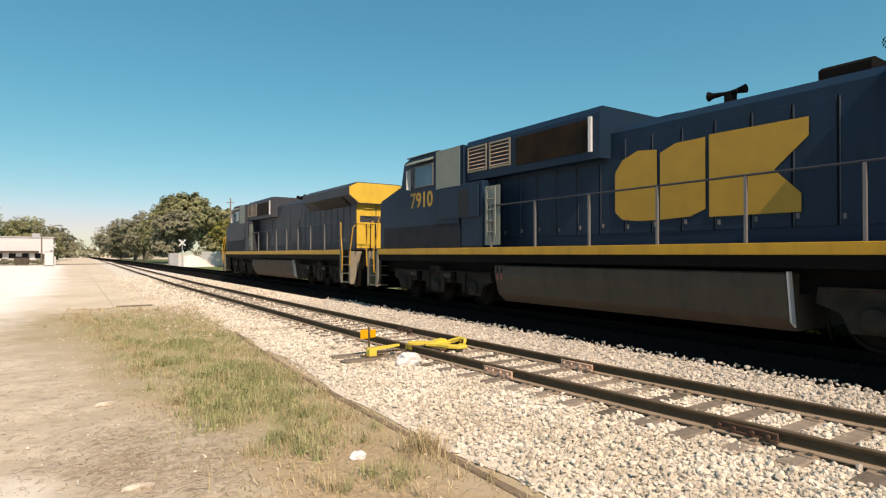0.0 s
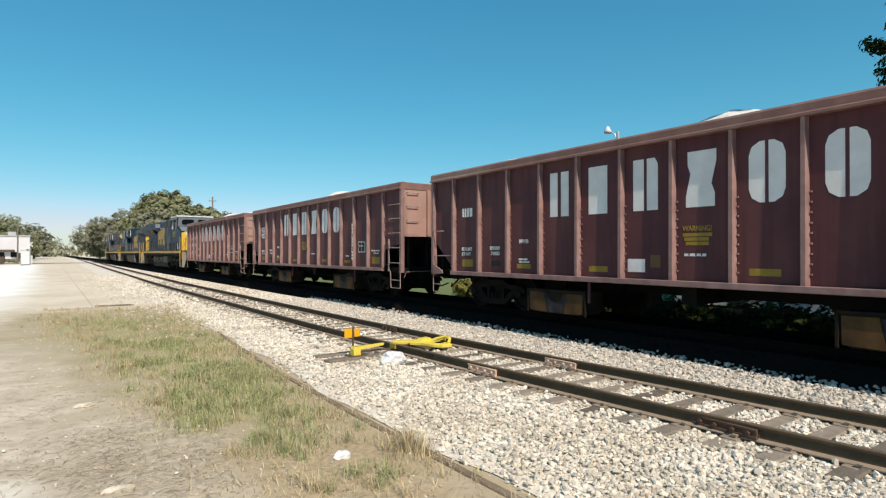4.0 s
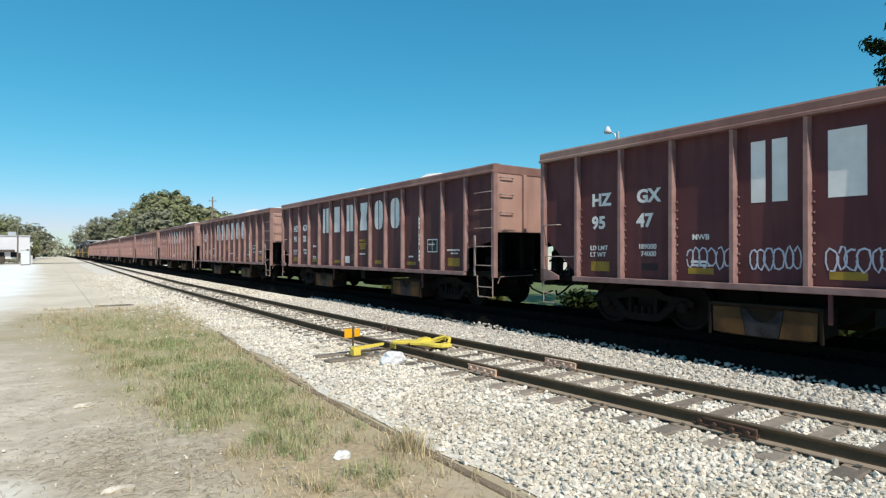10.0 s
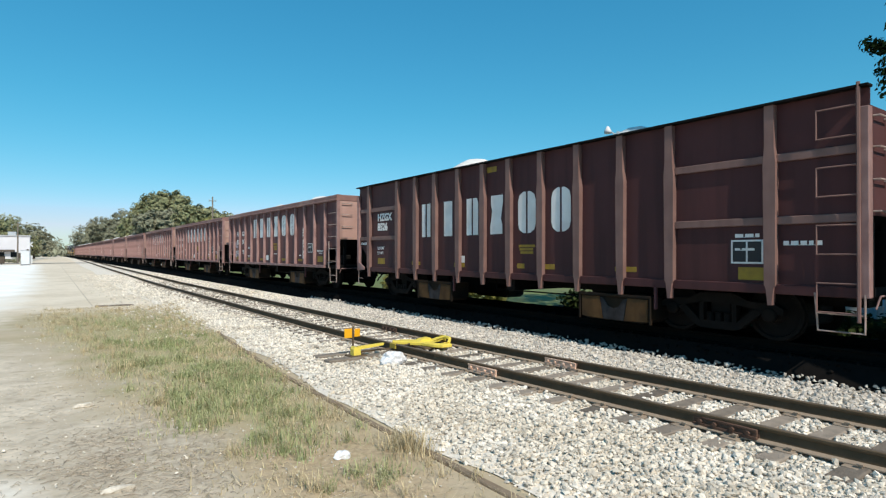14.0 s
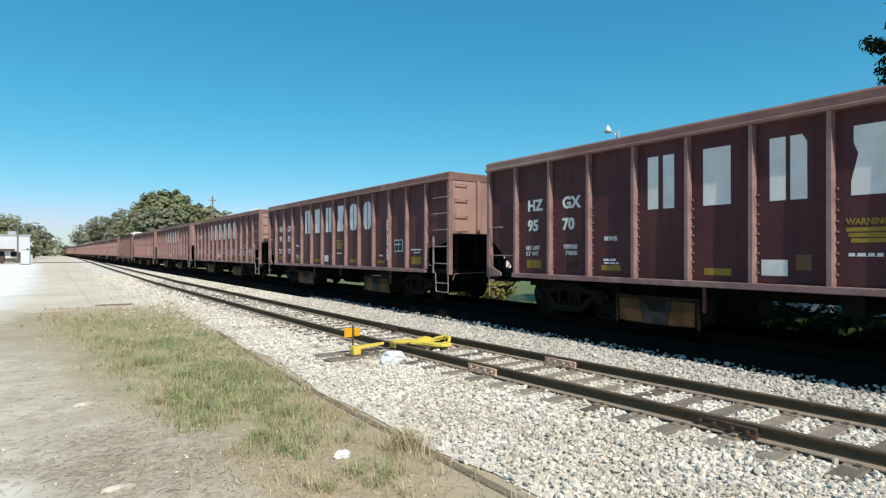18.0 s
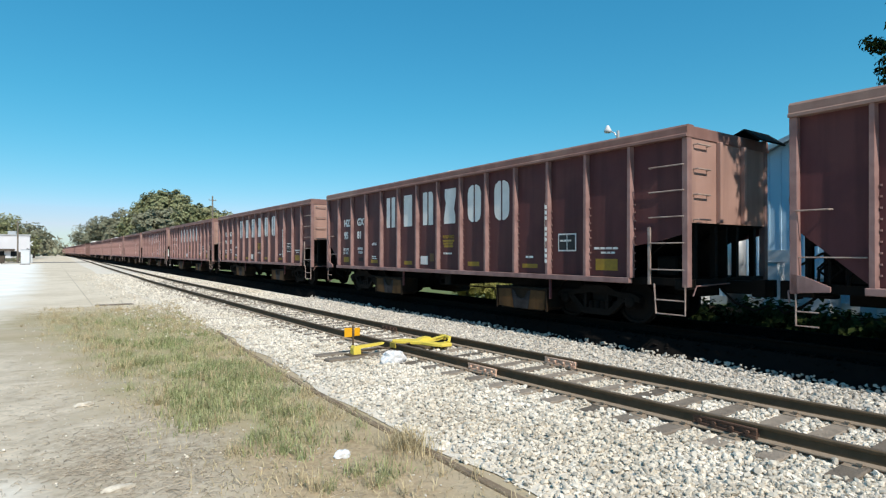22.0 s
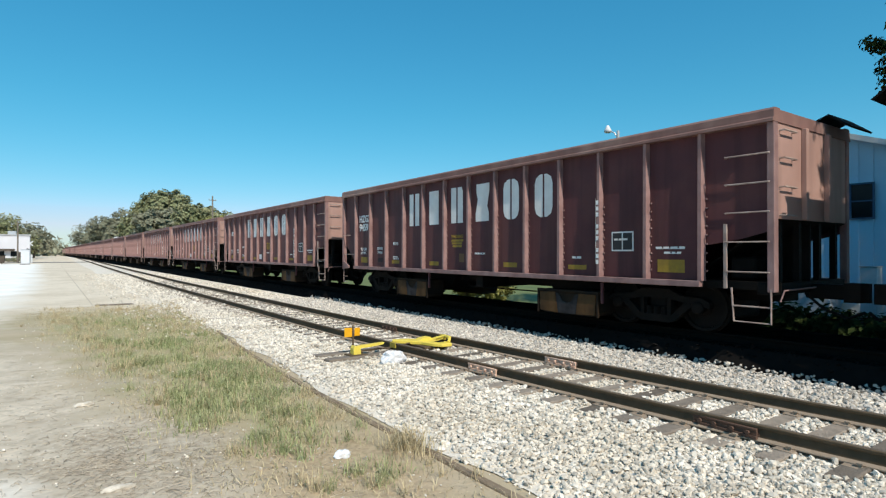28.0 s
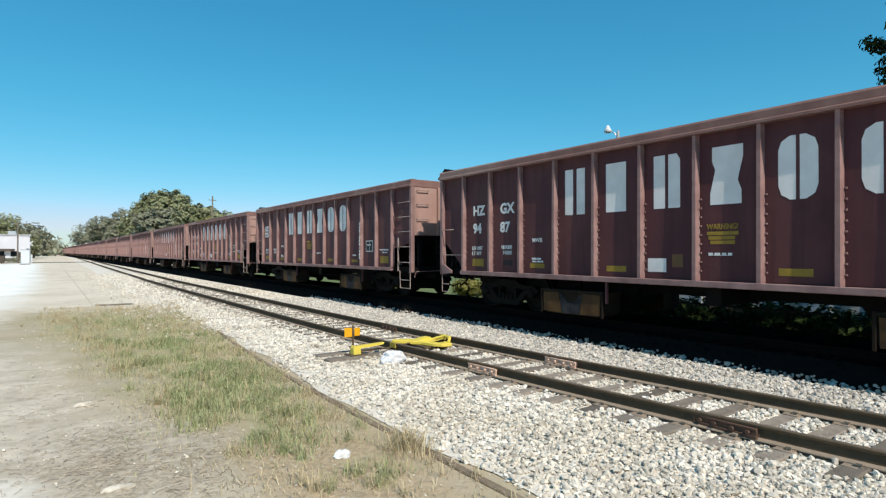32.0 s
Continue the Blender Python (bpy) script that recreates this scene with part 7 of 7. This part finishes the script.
def more_leaves(t, blobs, n, size, seed, mat, fork=None):
    """Further sprays of leaves; fork: where the branches that carry them leave the trunk."""
    v, f = leaf_cloud(blobs, n, size, seed, 0.25)
    for b in blobs if fork else ():
        c = Vector(b[:3])
        mid = Vector(fork).lerp(c, 0.55) + Vector((0, 0, 0.5))
        part("limb", tubes(([fork, mid, c, c + (c - mid) * 0.12], [0.10, 0.055, 0.02, 0.006])), BARK, t)
    child("leaf_spray", tri_mesh("leaf_spray", v, f, mat), t)


def lobes(seed, w, h0, h1, count, squash=0.8):
    g = random.Random(seed)
    out = []
    for k in range(count):
        a = 2 * math.pi * k / count + g.uniform(-0.4, 0.4)
        rr = g.uniform(0.35, 0.62) * w if k else 0.0
        z = g.uniform(h0 + (h1 - h0) * 0.25, h1 - (h1 - h0) * 0.25) if k else h1 - (h1 - h0) * 0.3
        s = g.uniform(0.42, 0.62) * w
        out.append((rr * math.cos(a), rr * math.sin(a), z, s, s, s * squash))
    return out


tree("broad green tree beyond the railway", 22.3, 150.0, lobes(1, 8.0, 1.0, 17.3, 11), 42000, (0.20, 0.46), 41, LEAF, 0.45, group="trackside trees")
tree("broad green tree beyond the railway", 24.0, 112.0, lobes(2, 5.2, 0.8, 11.4, 7), 22000, (0.17, 0.38), 42, LEAF, 0.4, group="trackside trees")
tree("green tree among the trackside trees", 20.5, 140.0, lobes(13, 5.5, 0.4, 12.5, 7), 19000, (0.20, 0.44), 53, LEAF_FAR, 0.35, group="trackside trees")
tree("greyish thin-leaved tree beside the broad trees", 17.6, 172.0, lobes(14, 5.0, 1.0, 15.5, 7), 6500, (0.20, 0.44), 54, LEAF_FAR, 0.35, group="trackside trees")
tree("yellowing green tree beyond the railway", 24.0, 96.0, lobes(3, 5.0, 0.5, 8.0, 6), 11000, (0.12, 0.28), 43, LEAF_YELLOW, 0.3, group="trackside trees")
tree("greyish green tree behind the broad trees", 18.0, 200.0, lobes(4, 6.6, 1.5, 14.0, 7), 12000, (0.16, 0.36), 44, LEAF_FAR, 0.4, group="trackside trees")
tree("green tree behind the broad trees", 30.0, 118.0, lobes(5, 6.5, 1.0, 9.6, 7), 9000, (0.16, 0.36), 45, LEAF, 0.4, group="trackside trees")
tree("olive green bush beyond the railway", 26.5, 92.0, lobes(6, 4.5, 0.2, 6.2, 6), 8000, (0.12, 0.28), 46, LEAF_YELLOW, 0.25, group="trackside trees")
tree("grey-green tree beyond the crossing", 17.0, 240.0, lobes(7, 9.0, 1.0, 12.5, 7), 7000, (0.22, 0.5), 47, LEAF_FAR, 0.4, group="far trees")
tree("grey-green tree beyond the crossing", 24.0, 260.0, lobes(8, 10.0, 1.0, 12.5, 7), 7000, (0.22, 0.5), 48, LEAF_FAR, 0.4, group="far trees")
tree("dark green tree behind the white building", -9.5, 215.0, lobes(9, 9.5, 1.0, 14.0, 7), 9000, (0.22, 0.5), 49, LEAF, 0.4, group="far trees")
tree("dark green tree behind the white building", -22.0, 200.0, lobes(10, 9.5, 1.0, 14.5, 7), 9000, (0.22, 0.5), 50, LEAF, 0.4, group="far trees")
tree("grey-green tree behind the white building", -2.5, 245.0, lobes(11, 8.0, 1.0, 11.0, 6), 6000, (0.22, 0.5), 51, LEAF_FAR, 0.35, group="far trees")
tree("grey-green tree behind the white building", -36.0, 215.0, lobes(12, 10.0, 1.0, 14.0, 6), 6000, (0.22, 0.5), 52, LEAF_FAR, 0.35, group="far trees")

# the far woods that close the line and the horizon
g = np.random.default_rng(60)
wood = []
for k in range(150):
    a = g.uniform(-1.9, 1.75)
    d = g.uniform(330, 520)
    x, y = d * math.sin(a), d * math.cos(a)
    h = g.uniform(7, 13)
    if abs(x - 12) < 9:
        x += 18 if x > 12 else -18
    wood.append((x, y, h * 0.45, g.uniform(7, 13), g.uniform(7, 13), h * 0.55))
for x, y, h in ((6, 350, 4.5), (13, 400, 6), (2, 380, 6), (20, 380, 7), (-6, 330, 6.5), (10, 470, 9)):
    wood.append((x, y, h * 0.4, 7, 7, h * 0.6))
v, f = leaf_cloud(wood, 26000, (0.9, 2.0), 61, 0.3)
tagged(new("far_wood", tri_mesh("far_wood", v, f, LEAF_FAR)), "far tree line along the horizon, paled for haze", "wood", kind="stuff")

# the oak whose branches hang into view beside the track
oak = tree("dark-leaved tree overhanging the far side of the tracks", 17.0, -3.0,
           [(0.0, 0.0, 10.5, 4.5, 4.5, 3.2), (-1.25, 6.75, 7.0, 1.2, 0.8, 1.0), (-0.2, 5.9, 9.6, 2.2, 1.6, 1.4), (-4.4, 3.2, 8.4, 1.9, 2.0, 1.3), (-5.3, 2.3, 9.6, 1.6, 1.8, 1.2), (-3.0, 0.5, 10.5, 3.0, 3.0, 2.2), (3.2, 1.5, 10.0, 3.6, 3.4, 2.6), (0.5, -4.0, 9.5, 4.0, 3.5, 2.6)],
           20000, (0.06, 0.14), 70, LEAF_DARK, 0.42)
more_leaves(oak, [(-1.50, 7.15, 6.35, 0.75, 0.55, 0.60), (-1.0, 6.95, 7.1, 0.8, 0.55, 0.7), (-1.55, 7.35, 5.85, 0.40, 0.35, 0.42), (-1.62, 7.72, 6.75, 0.55, 0.30, 0.18), (-1.35, 7.45, 6.3, 0.40, 0.35, 0.25)], 3600, (0.04, 0.085), 71, LEAF_DARK)
# loose sprays that reach out over the main line
more_leaves(oak, [(-6.1, 1.4, 9.5, 0.60, 0.6, 0.5), (-6.2, 2.8, 9.6, 0.6, 0.7, 0.5), (-6.7, 4.2, 9.5, 0.65, 0.6, 0.5), (-6.2, 4.6, 9.7, 0.6, 0.7, 0.5), (-6.9, 5.6, 9.7, 0.45, 0.5, 0.45), (-6.8, 6.3, 9.5, 0.5, 0.55, 0.5), (-6.2, 6.2, 9.7, 0.5, 0.5, 0.5)], 3700, (0.07, 0.16), 73, LEAF_DARK, (0.0, 0.0, 7.2))

# unseen crown lobes, added to shade the grass and the building beyond the train
more_leaves(oak, [(-3.5, 2.8, 10.8, 1.7, 2.4, 1.2), (-3.3, -0.6, 10.8, 1.8, 2.4, 1.3), (-2.6, -3.5, 10.4, 2.2, 3.0, 1.6), (-2.4, 1.4, 11.2, 2.2, 2.4, 1.4), (-2.0, 5.5, 11.8, 2.8, 2.6, 1.3), (0.0, 9.2, 12.2, 2.8, 2.4, 1.2), (4.5, 8.6, 12.0, 2.8, 2.6, 1.2), (-2.0, -7.5, 9.8, 4.2, 4.0, 2.6), (4.5, -8.5, 9.8, 4.4, 4.2, 2.6), (9.5, -4.5, 9.0, 4.0, 4.0, 2.6), (0.0, -2.5, 9.8, 4.4, 3.8, 2.4), (9.0, -10.5, 9.0, 4.0, 4.0, 2.4)], 27000, (0.16, 0.32), 72, LEAF_DARK)

# low growth added to keep the view beneath the cars dark
g = random.Random(77)
weeds = [(14.7 + g.uniform(-0.5, 0.9), -2.0 + 0.55 * k, GROUND_Z + 0.35, 0.7, 0.6, g.uniform(0.38, 0.6)) for k in range(29)]
v, f = leaf_cloud(weeds, 12000, (0.05, 0.12), 78, 0.2)
tagged(new("weeds", tri_mesh("weeds", v, f, LEAF_DARK)), "dark weeds added to hide the bright ground beyond the main line", "weeds", kind="stuff")
for x, y, r, sd in ((15.7, 18.4, 0.85, 81), (16.3, 21.0, 0.7, 82), (16.0, 27.0, 0.8, 83)):
    b = thing("bush", "small sunlit green bush on the grass", "bush", pose(x, y, GROUND_Z), "bushes")
    part("stems", tubes(([(0, 0, 0), (0.2, 0.1, r * 0.8)], 0.03), ([(0, 0, 0), (-0.2, 0.05, r * 0.7)], 0.03), ([(0, 0, 0), (0.0, -0.2, r * 0.8)], 0.03)), BARK, b)
    v, f = leaf_cloud([(0, 0, r * 0.6, r, r, r * 0.6), (r * 0.5, 0.1, r * 0.8, r * 0.5, r * 0.5, r * 0.4)], 2600, (0.04, 0.09), sd, 0.4)
    child("leaves", tri_mesh("leaves", v, f, LEAF_YELLOW), b)


# ---- far side: house, lamp, posts ----
house = thing("metal_building", "pale blue-grey metal building with a low gable", "building", pose(22.0, 0, GROUND_Z))
GABLE = [(13.9, 4.42), (8.7, 6.30), (3.5, 4.42)]
part("wall", prisms(([(13.9, 0), (13.9, 4.42), (8.7, 6.30), (3.5, 4.42), (3.5, 0)], "x", 0.0, 0.2)), HOUSE_BLUE, house)
part("wall", boxes((0.2, 14.0, 3.5, 3.7, 0, 4.40), (0.2, 14.0, 13.7, 13.9, 0, 4.40), (14.0, 14.2, 3.5, 13.9, 0, 4.40)), HOUSE_BLUE, house)
for k in range(26):
    y = 3.7 + 0.4 * k
    top = 6.30 - abs(y - 8.7) * 0.3615 - 0.12
    part("siding_rib", boxes((-0.03, 0.0, y - 0.03, y + 0.03, 0.1, top)), HOUSE_BLUE, house)
for s in (-1, 1):
    part("roof", prisms(([(8.7, 6.42), (8.7 + s * 5.6, 4.40), (8.7 + s * 5.6, 4.30), (8.7, 6.30)], "x", -0.35, 14.4)), ROOF, house)
    part("rake_trim", prisms(([(8.7, 6.44), (8.7 + s * 5.62, 4.42), (8.7 + s * 5.62, 4.24), (8.7, 6.26)], "x", -0.38, -0.35)), STICKER, house)
for y0, z0 in ((6.87, 3.20), (11.6, 1.4)):
    w = part("window", boxes((-0.05, 0.02, y0, y0 + 0.60, z0, z0 + 1.10)), PANE, house)
    part("window_frame", boxes((-0.09, -0.05, y0 - 0.05, y0 + 0.65, z0 - 0.05, z0), (-0.09, -0.05, y0 - 0.05, y0 + 0.65, z0 + 1.10, z0 + 1.15), (-0.09, -0.05, y0 - 0.05, y0, z0, z0 + 1.10), (-0.09, -0.05, y0 + 0.60, y0 + 0.65, z0, z0 + 1.10), (-0.09, -0.05, y0, y0 + 0.6, z0 + 0.53, z0 + 0.57)), FRAME_BLUE, w)
part("base_flashing", boxes((-0.045, 0.0, 3.5, 13.9, 0.0, 0.35)), STICKER, house)
part("door", boxes((-0.05, 0.02, 9.3, 10.2, 0.05, 2.15)), STICKER, house)
tank = thing("upright_tank", "grey upright tank beside the metal building", "tank", pose(21.2, 10.9, GROUND_Z), bm=lathe(bmesh.new(), [(0, 0.32), (2.7, 0.32), (2.85, 0.22), (2.9, 0.05)], "z", 16), mat=GALV, smooth=True)
for x, y, w, h in ((20.8, 9.4, 0.5, 1.7), (20.6, 7.9, 0.9, 1.2), (20.9, 6.6, 0.45, 1.6), (20.4, 5.6, 0.8, 1.1), (20.8, 12.2, 0.7, 1.4)):
    cr = thing("utility_cabinet", "white metal utility cabinet on the grass", "cabinet", pose(x, y, GROUND_Z), "utility cabinets")
    part("body", boxes((-w / 2, w / 2, -w / 2, w / 2, 0.05, h), bevel=0.02), STICKER, cr)
    part("lid", boxes((-w / 2 - 0.02, w / 2 + 0.02, -w / 2 - 0.02, w / 2 + 0.02, h, h + 0.04), bevel=0.008), GALV, cr)
    part("plinth", boxes((-w / 2 + 0.03, w / 2 - 0.03, -w / 2 + 0.03, w / 2 - 0.03, 0, 0.05)), TANK, cr)

lamp = thing("street_lamp", "wooden pole street lamp with a white luminaire", "street lamp", pose(21.95, 16.80, GROUND_Z))
part("pole", lathe(bmesh.new(), [(0, 0.13), (7.75, 0.07)], "z", 10), GALV, lamp)
part("arm", tubes(([(0, 0, 7.35), (-0.06, 0.15, 7.66), (-0.14, 0.38, 7.82)], 0.03)), GALV, lamp)
hd = part("luminaire", lathe(bmesh.new(), [(-0.12, 0.05), (-0.10, 0.16), (0.02, 0.17), (0.14, 0.10), (0.24, 0.05)], "z", 14, (-0.16, 0.46, 7.82)), STICKER, lamp, "", True)
part("bracket", boxes((-0.10, 0.10, -0.12, 0.12, 6.35, 6.6)), GALV, lamp)
part("wire", tubes(([(0, 0.1, 6.5), (2, 6, 6.1), (4, 16, 6.3)], 0.015)), BLACK, lamp)


def utility_pole(x, y, h, label):
    p = thing("utility_pole", label, "utility pole", pose(x, y, GROUND_Z), "utility poles")
    part("pole", lathe(bmesh.new(), [(0, 0.16), (h, 0.10)], "z", 8), POLE_WOOD, p)
    part("crossarm", boxes((-0.55, 0.55, -0.05, 0.05, h - 0.7, h - 0.60)), POLE_WOOD, p)
    for k in (-0.5, 0.5):
        part("insulator", lathe(bmesh.new(), [(h - 0.58, 0.03), (h - 0.45, 0.05), (h - 0.40, 0.02)], "z", 8, (k, 0, 0)), GALV, p)
    return p


utility_pole(21.0, 90.0, 10.6, "grey wooden utility pole rising behind the trees")
utility_pole(-4.0, 140.0, 8.3, "pale wooden utility pole by the crossing")

# white buildings beyond the lot
for x0, x1, y, h, d in ((-15.5, -2.6, 176.0, 6.2, 9.0), (-30.0, -16.5, 174.0, 7.2, 10.0)):
    b = thing("white_building", "low white commercial building with a flat roof", "building", pose(0, y, GROUND_Z), "white buildings")
    part("wall", boxes((x0, x1, 0, d, 0, h)), HOUSE_WHITE, b)
    part("roof", boxes((x0 - 0.2, x1 + 0.2, -0.2, d + 0.2, h, h + 0.3)), ROOF, b)
    part("rooftop_unit", boxes((x1 - 4.5, x1 - 2.8, 2, 4, h + 0.3, h + 1.2), bevel=0.05), GALV, b)
    part("awning", prisms(([(0, 2.9), (-1.2, 2.5), (-1.2, 2.4), (0, 2.7)], "x", x0 + 1, x1 - 3)), TANK, b)
    for k in range(4):
        x = x0 + 1.2 + k * (x1 - x0 - 2.4) / 4
        w = part("window", boxes((x, x + 1.4, -0.04, 0.02, 1.0, 2.3)), PANE, b)
        part("window_frame", boxes((x - 0.08, x + 1.48, -0.07, -0.04, 0.92, 1.0), (x - 0.08, x + 1.48, -0.07, -0.04, 2.3, 2.38)), GALV, w)
    part("door", boxes((x1 - 2.4, x1 - 1.4, -0.05, 0.02, 0, 2.1)), TANK, b)


hedge = [(-3.4 - 1.15 * k, 146.5 + 0.5 * math.sin(k * 1.7), GROUND_Z + 0.5, 0.8, 0.7, 0.55 + 0.2 * math.sin(k * 2.3)) for k in range(26)]
v, f = leaf_cloud(hedge, 7000, (0.10, 0.24), 88, 0.3)
tagged(new("hedge", tri_mesh("hedge", v, f, LEAF_FAR)), "low grey-green hedge along the road", "hedge", kind="stuff")
bin_ = thing("rubbish_container", "dark grey rubbish container by the road", "container", pose(-6.6, 128.0, GROUND_Z))
part("body", prisms(([(-1.0, 0.15), (1.0, 0.15), (1.15, 1.45), (-1.15, 1.45)], "y", -0.8, 0.8)), TANK, bin_)
part("lid", prisms(([(-1.18, 1.45), (1.18, 1.45), (1.10, 1.58), (-1.10, 1.66)], "y", -0.84, 0.84)), BLACK, bin_)
for q in (-0.7, 0.7):
    part("wheel", lathe(bmesh.new(), [(-0.05, 0.15), (0.05, 0.15)], "x", 10, (q, -0.6, 0.15)), BLACK, bin_)
signal_box = thing("signal_cabinet", "white signal cabinet beside the crossing", "cabinet", pose(-2.35, 118.0, GROUND_Z))
part("body", boxes((-0.6, 0.6, -0.5, 0.5, 0.12, 2.45), bevel=0.03), STICKER, signal_box)
part("plinth", boxes((-0.66, 0.66, -0.56, 0.56, 0, 0.12)), TANK, signal_box)
part("roof", boxes((-0.66, 0.66, -0.56, 0.56, 2.45, 2.52), bevel=0.01), GALV, signal_box)


def crossing_signal(x, y):
    c = thing("crossing_signal", "railway crossing signal mast with lamps and crossbuck", "crossing signal", pose(x, y, GROUND_Z), "crossing signals")
    part("mast", lathe(bmesh.new(), [(0, 0.11), (0.5, 0.07), (4.2, 0.06)], "z", 10), GALV, c)
    part("crossbuck", boxes((-0.6, 0.6, -0.10, -0.08, -0.10, 0.10)), STICKER, c, "", False, pose(0, 0, 3.7, 0, 45, 0))
    part("crossbuck", boxes((-0.6, 0.6, -0.125, -0.105, -0.10, 0.10)), STICKER, c, "", False, pose(0, 0, 3.7, 0, -45, 0))
    part("lamp_arm", boxes((-0.45, 0.45, -0.04, 0.04, 2.6, 2.68)), BLACK, c)
    for s in (-0.4, 0.4):
        part("lamp", lathe(bmesh.new(), [(-0.16, 0.16), (-0.02, 0.15), (0.05, 0.06)], "y", 12, (s, 0, 2.64)), BLACK, c)
    part("base_cabinet", boxes((-0.35, 0.35, 0.3, 0.8, 0.0, 1.6), bevel=0.02), STICKER, c)
    return c


crossing_signal(-1.9, 132.0)
crossing_signal(13.9, 88.0)
relay = thing("relay_cabinet", "silver signal relay cabinet on a plinth", "cabinet", pose(13.3, 92.0, GROUND_Z))
part("body", boxes((-0.6, 0.6, -0.5, 0.5, 0.15, 2.2), bevel=0.03), GALV, relay)
part("plinth", boxes((-0.65, 0.65, -0.55, 0.55, 0, 0.15)), CONCRETE, relay)
part("door", boxes((-0.5, 0.5, -0.53, -0.5, 0.3, 2.05), bevel=0.008), GALV, relay)

# limestone pile and a parked container beyond the main line
def stone_pile(x, y, r, h):
    bm = bmesh.new()
    rings = []
    for k in range(9):
        f = k / 8
        ring = []
        for j in range(26):
            a = 2 * math.pi * j / 26
            rr = r * (1 - f) * (1 + 0.10 * noise.noise((math.cos(a) * 2, math.sin(a) * 2, f * 2)))
            ring.append(bm.verts.new((rr * math.cos(a) * 1.25, rr * math.sin(a), h * (1 - (1 - f) ** 1.25) + 0.06 * noise.noise((a * 3, f * 9, 0)))))
        rings.append(ring)
    for a, b in zip(rings, rings[1:]):
        for j in range(26):
            bm.faces.new((a[j], a[(j + 1) % 26], b[(j + 1) % 26], b[j]))
    thing("stone_pile", "pale pile of crushed limestone beside the line", "stone pile", pose(x, y, GROUND_Z), bm=bm, mat=STONE_LOAD, smooth=True)


stone_pile(17.4, 101.0, 3.4, 2.0)
box_ = thing("storage_container", "grey-white steel storage container on the grass", "container", pose(21.6, 101.0, GROUND_Z, 0, 0, -14))
part("body", boxes((-2.6, 2.6, -1.2, 1.2, 0.12, 2.5), bevel=0.04), GALV, box_)
for k in range(18):
    part("corrugation", boxes((-2.5 + 0.28 * k, -2.36 + 0.28 * k, -1.23, -1.2, 0.25, 2.35)), GALV, box_)
part("skid", boxes((-2.6, -2.3, -1.2, 1.2, 0, 0.12), (2.3, 2.6, -1.2, 1.2, 0, 0.12)), BLACK, box_)
# road over the crossing
tagged(new("road", raw_mesh("road", [(-300, 134, GROUND_Z + 0.02), (5.5, 134, GROUND_Z + 0.02), (300, 134, GROUND_Z + 0.02), (300, 142, GROUND_Z + 0.02), (5.5, 142, GROUND_Z + 0.02), (-300, 142, GROUND_Z + 0.02)], [(0, 1, 4, 5), (1, 2, 3, 4)], ASPHALT)), "grey asphalt road across the railway", "road", kind="structure")


# ---- what moves ----
def roll_rows(rest, y, z, r, t0, t1):
    """Poses of a wheelset that rolls along while its car passes near, frame by frame."""
    rows = [(0.0, pose(0, y, z))] if t0 > 0.01 else []
    k0, k1 = round(t0 * FPS), round(t1 * FPS)
    s0 = train_s(k0 / FPS)
    for k in range(k0, k1 + 1):
        rows.append((k / FPS, pose(0, y, z, -math.degrees((train_s(k / FPS) - s0) / r) * rest, 0, 0)))
    if t1 < 31.99:
        rows.append((32.0, rows[-1][1]))
    return rows


def motions():
    for ob, offset, turn in MOVING:
        walk(ob, [(t, pose(MAIN_X, train_s(t) - offset, 0, 0, 0, turn)) for t in KEY_TIMES])
        # wheels turn while the thing is within sight close by
        times = [k / FPS for k in range(0, 32 * FPS + 1) if -4 < train_s(k / FPS) - offset < 42]
        if not times:
            continue
        for tr in ob.children:
            if not tr.name.startswith("truck"):
                continue
            for ws in tr.children:
                if ws.name.startswith("wheelset"):
                    p = ws.matrix_basis.translation
                    walk(ws, roll_rows(-1 if turn else 1, p.y, p.z, p.z, times[0], times[-1]))


motions()
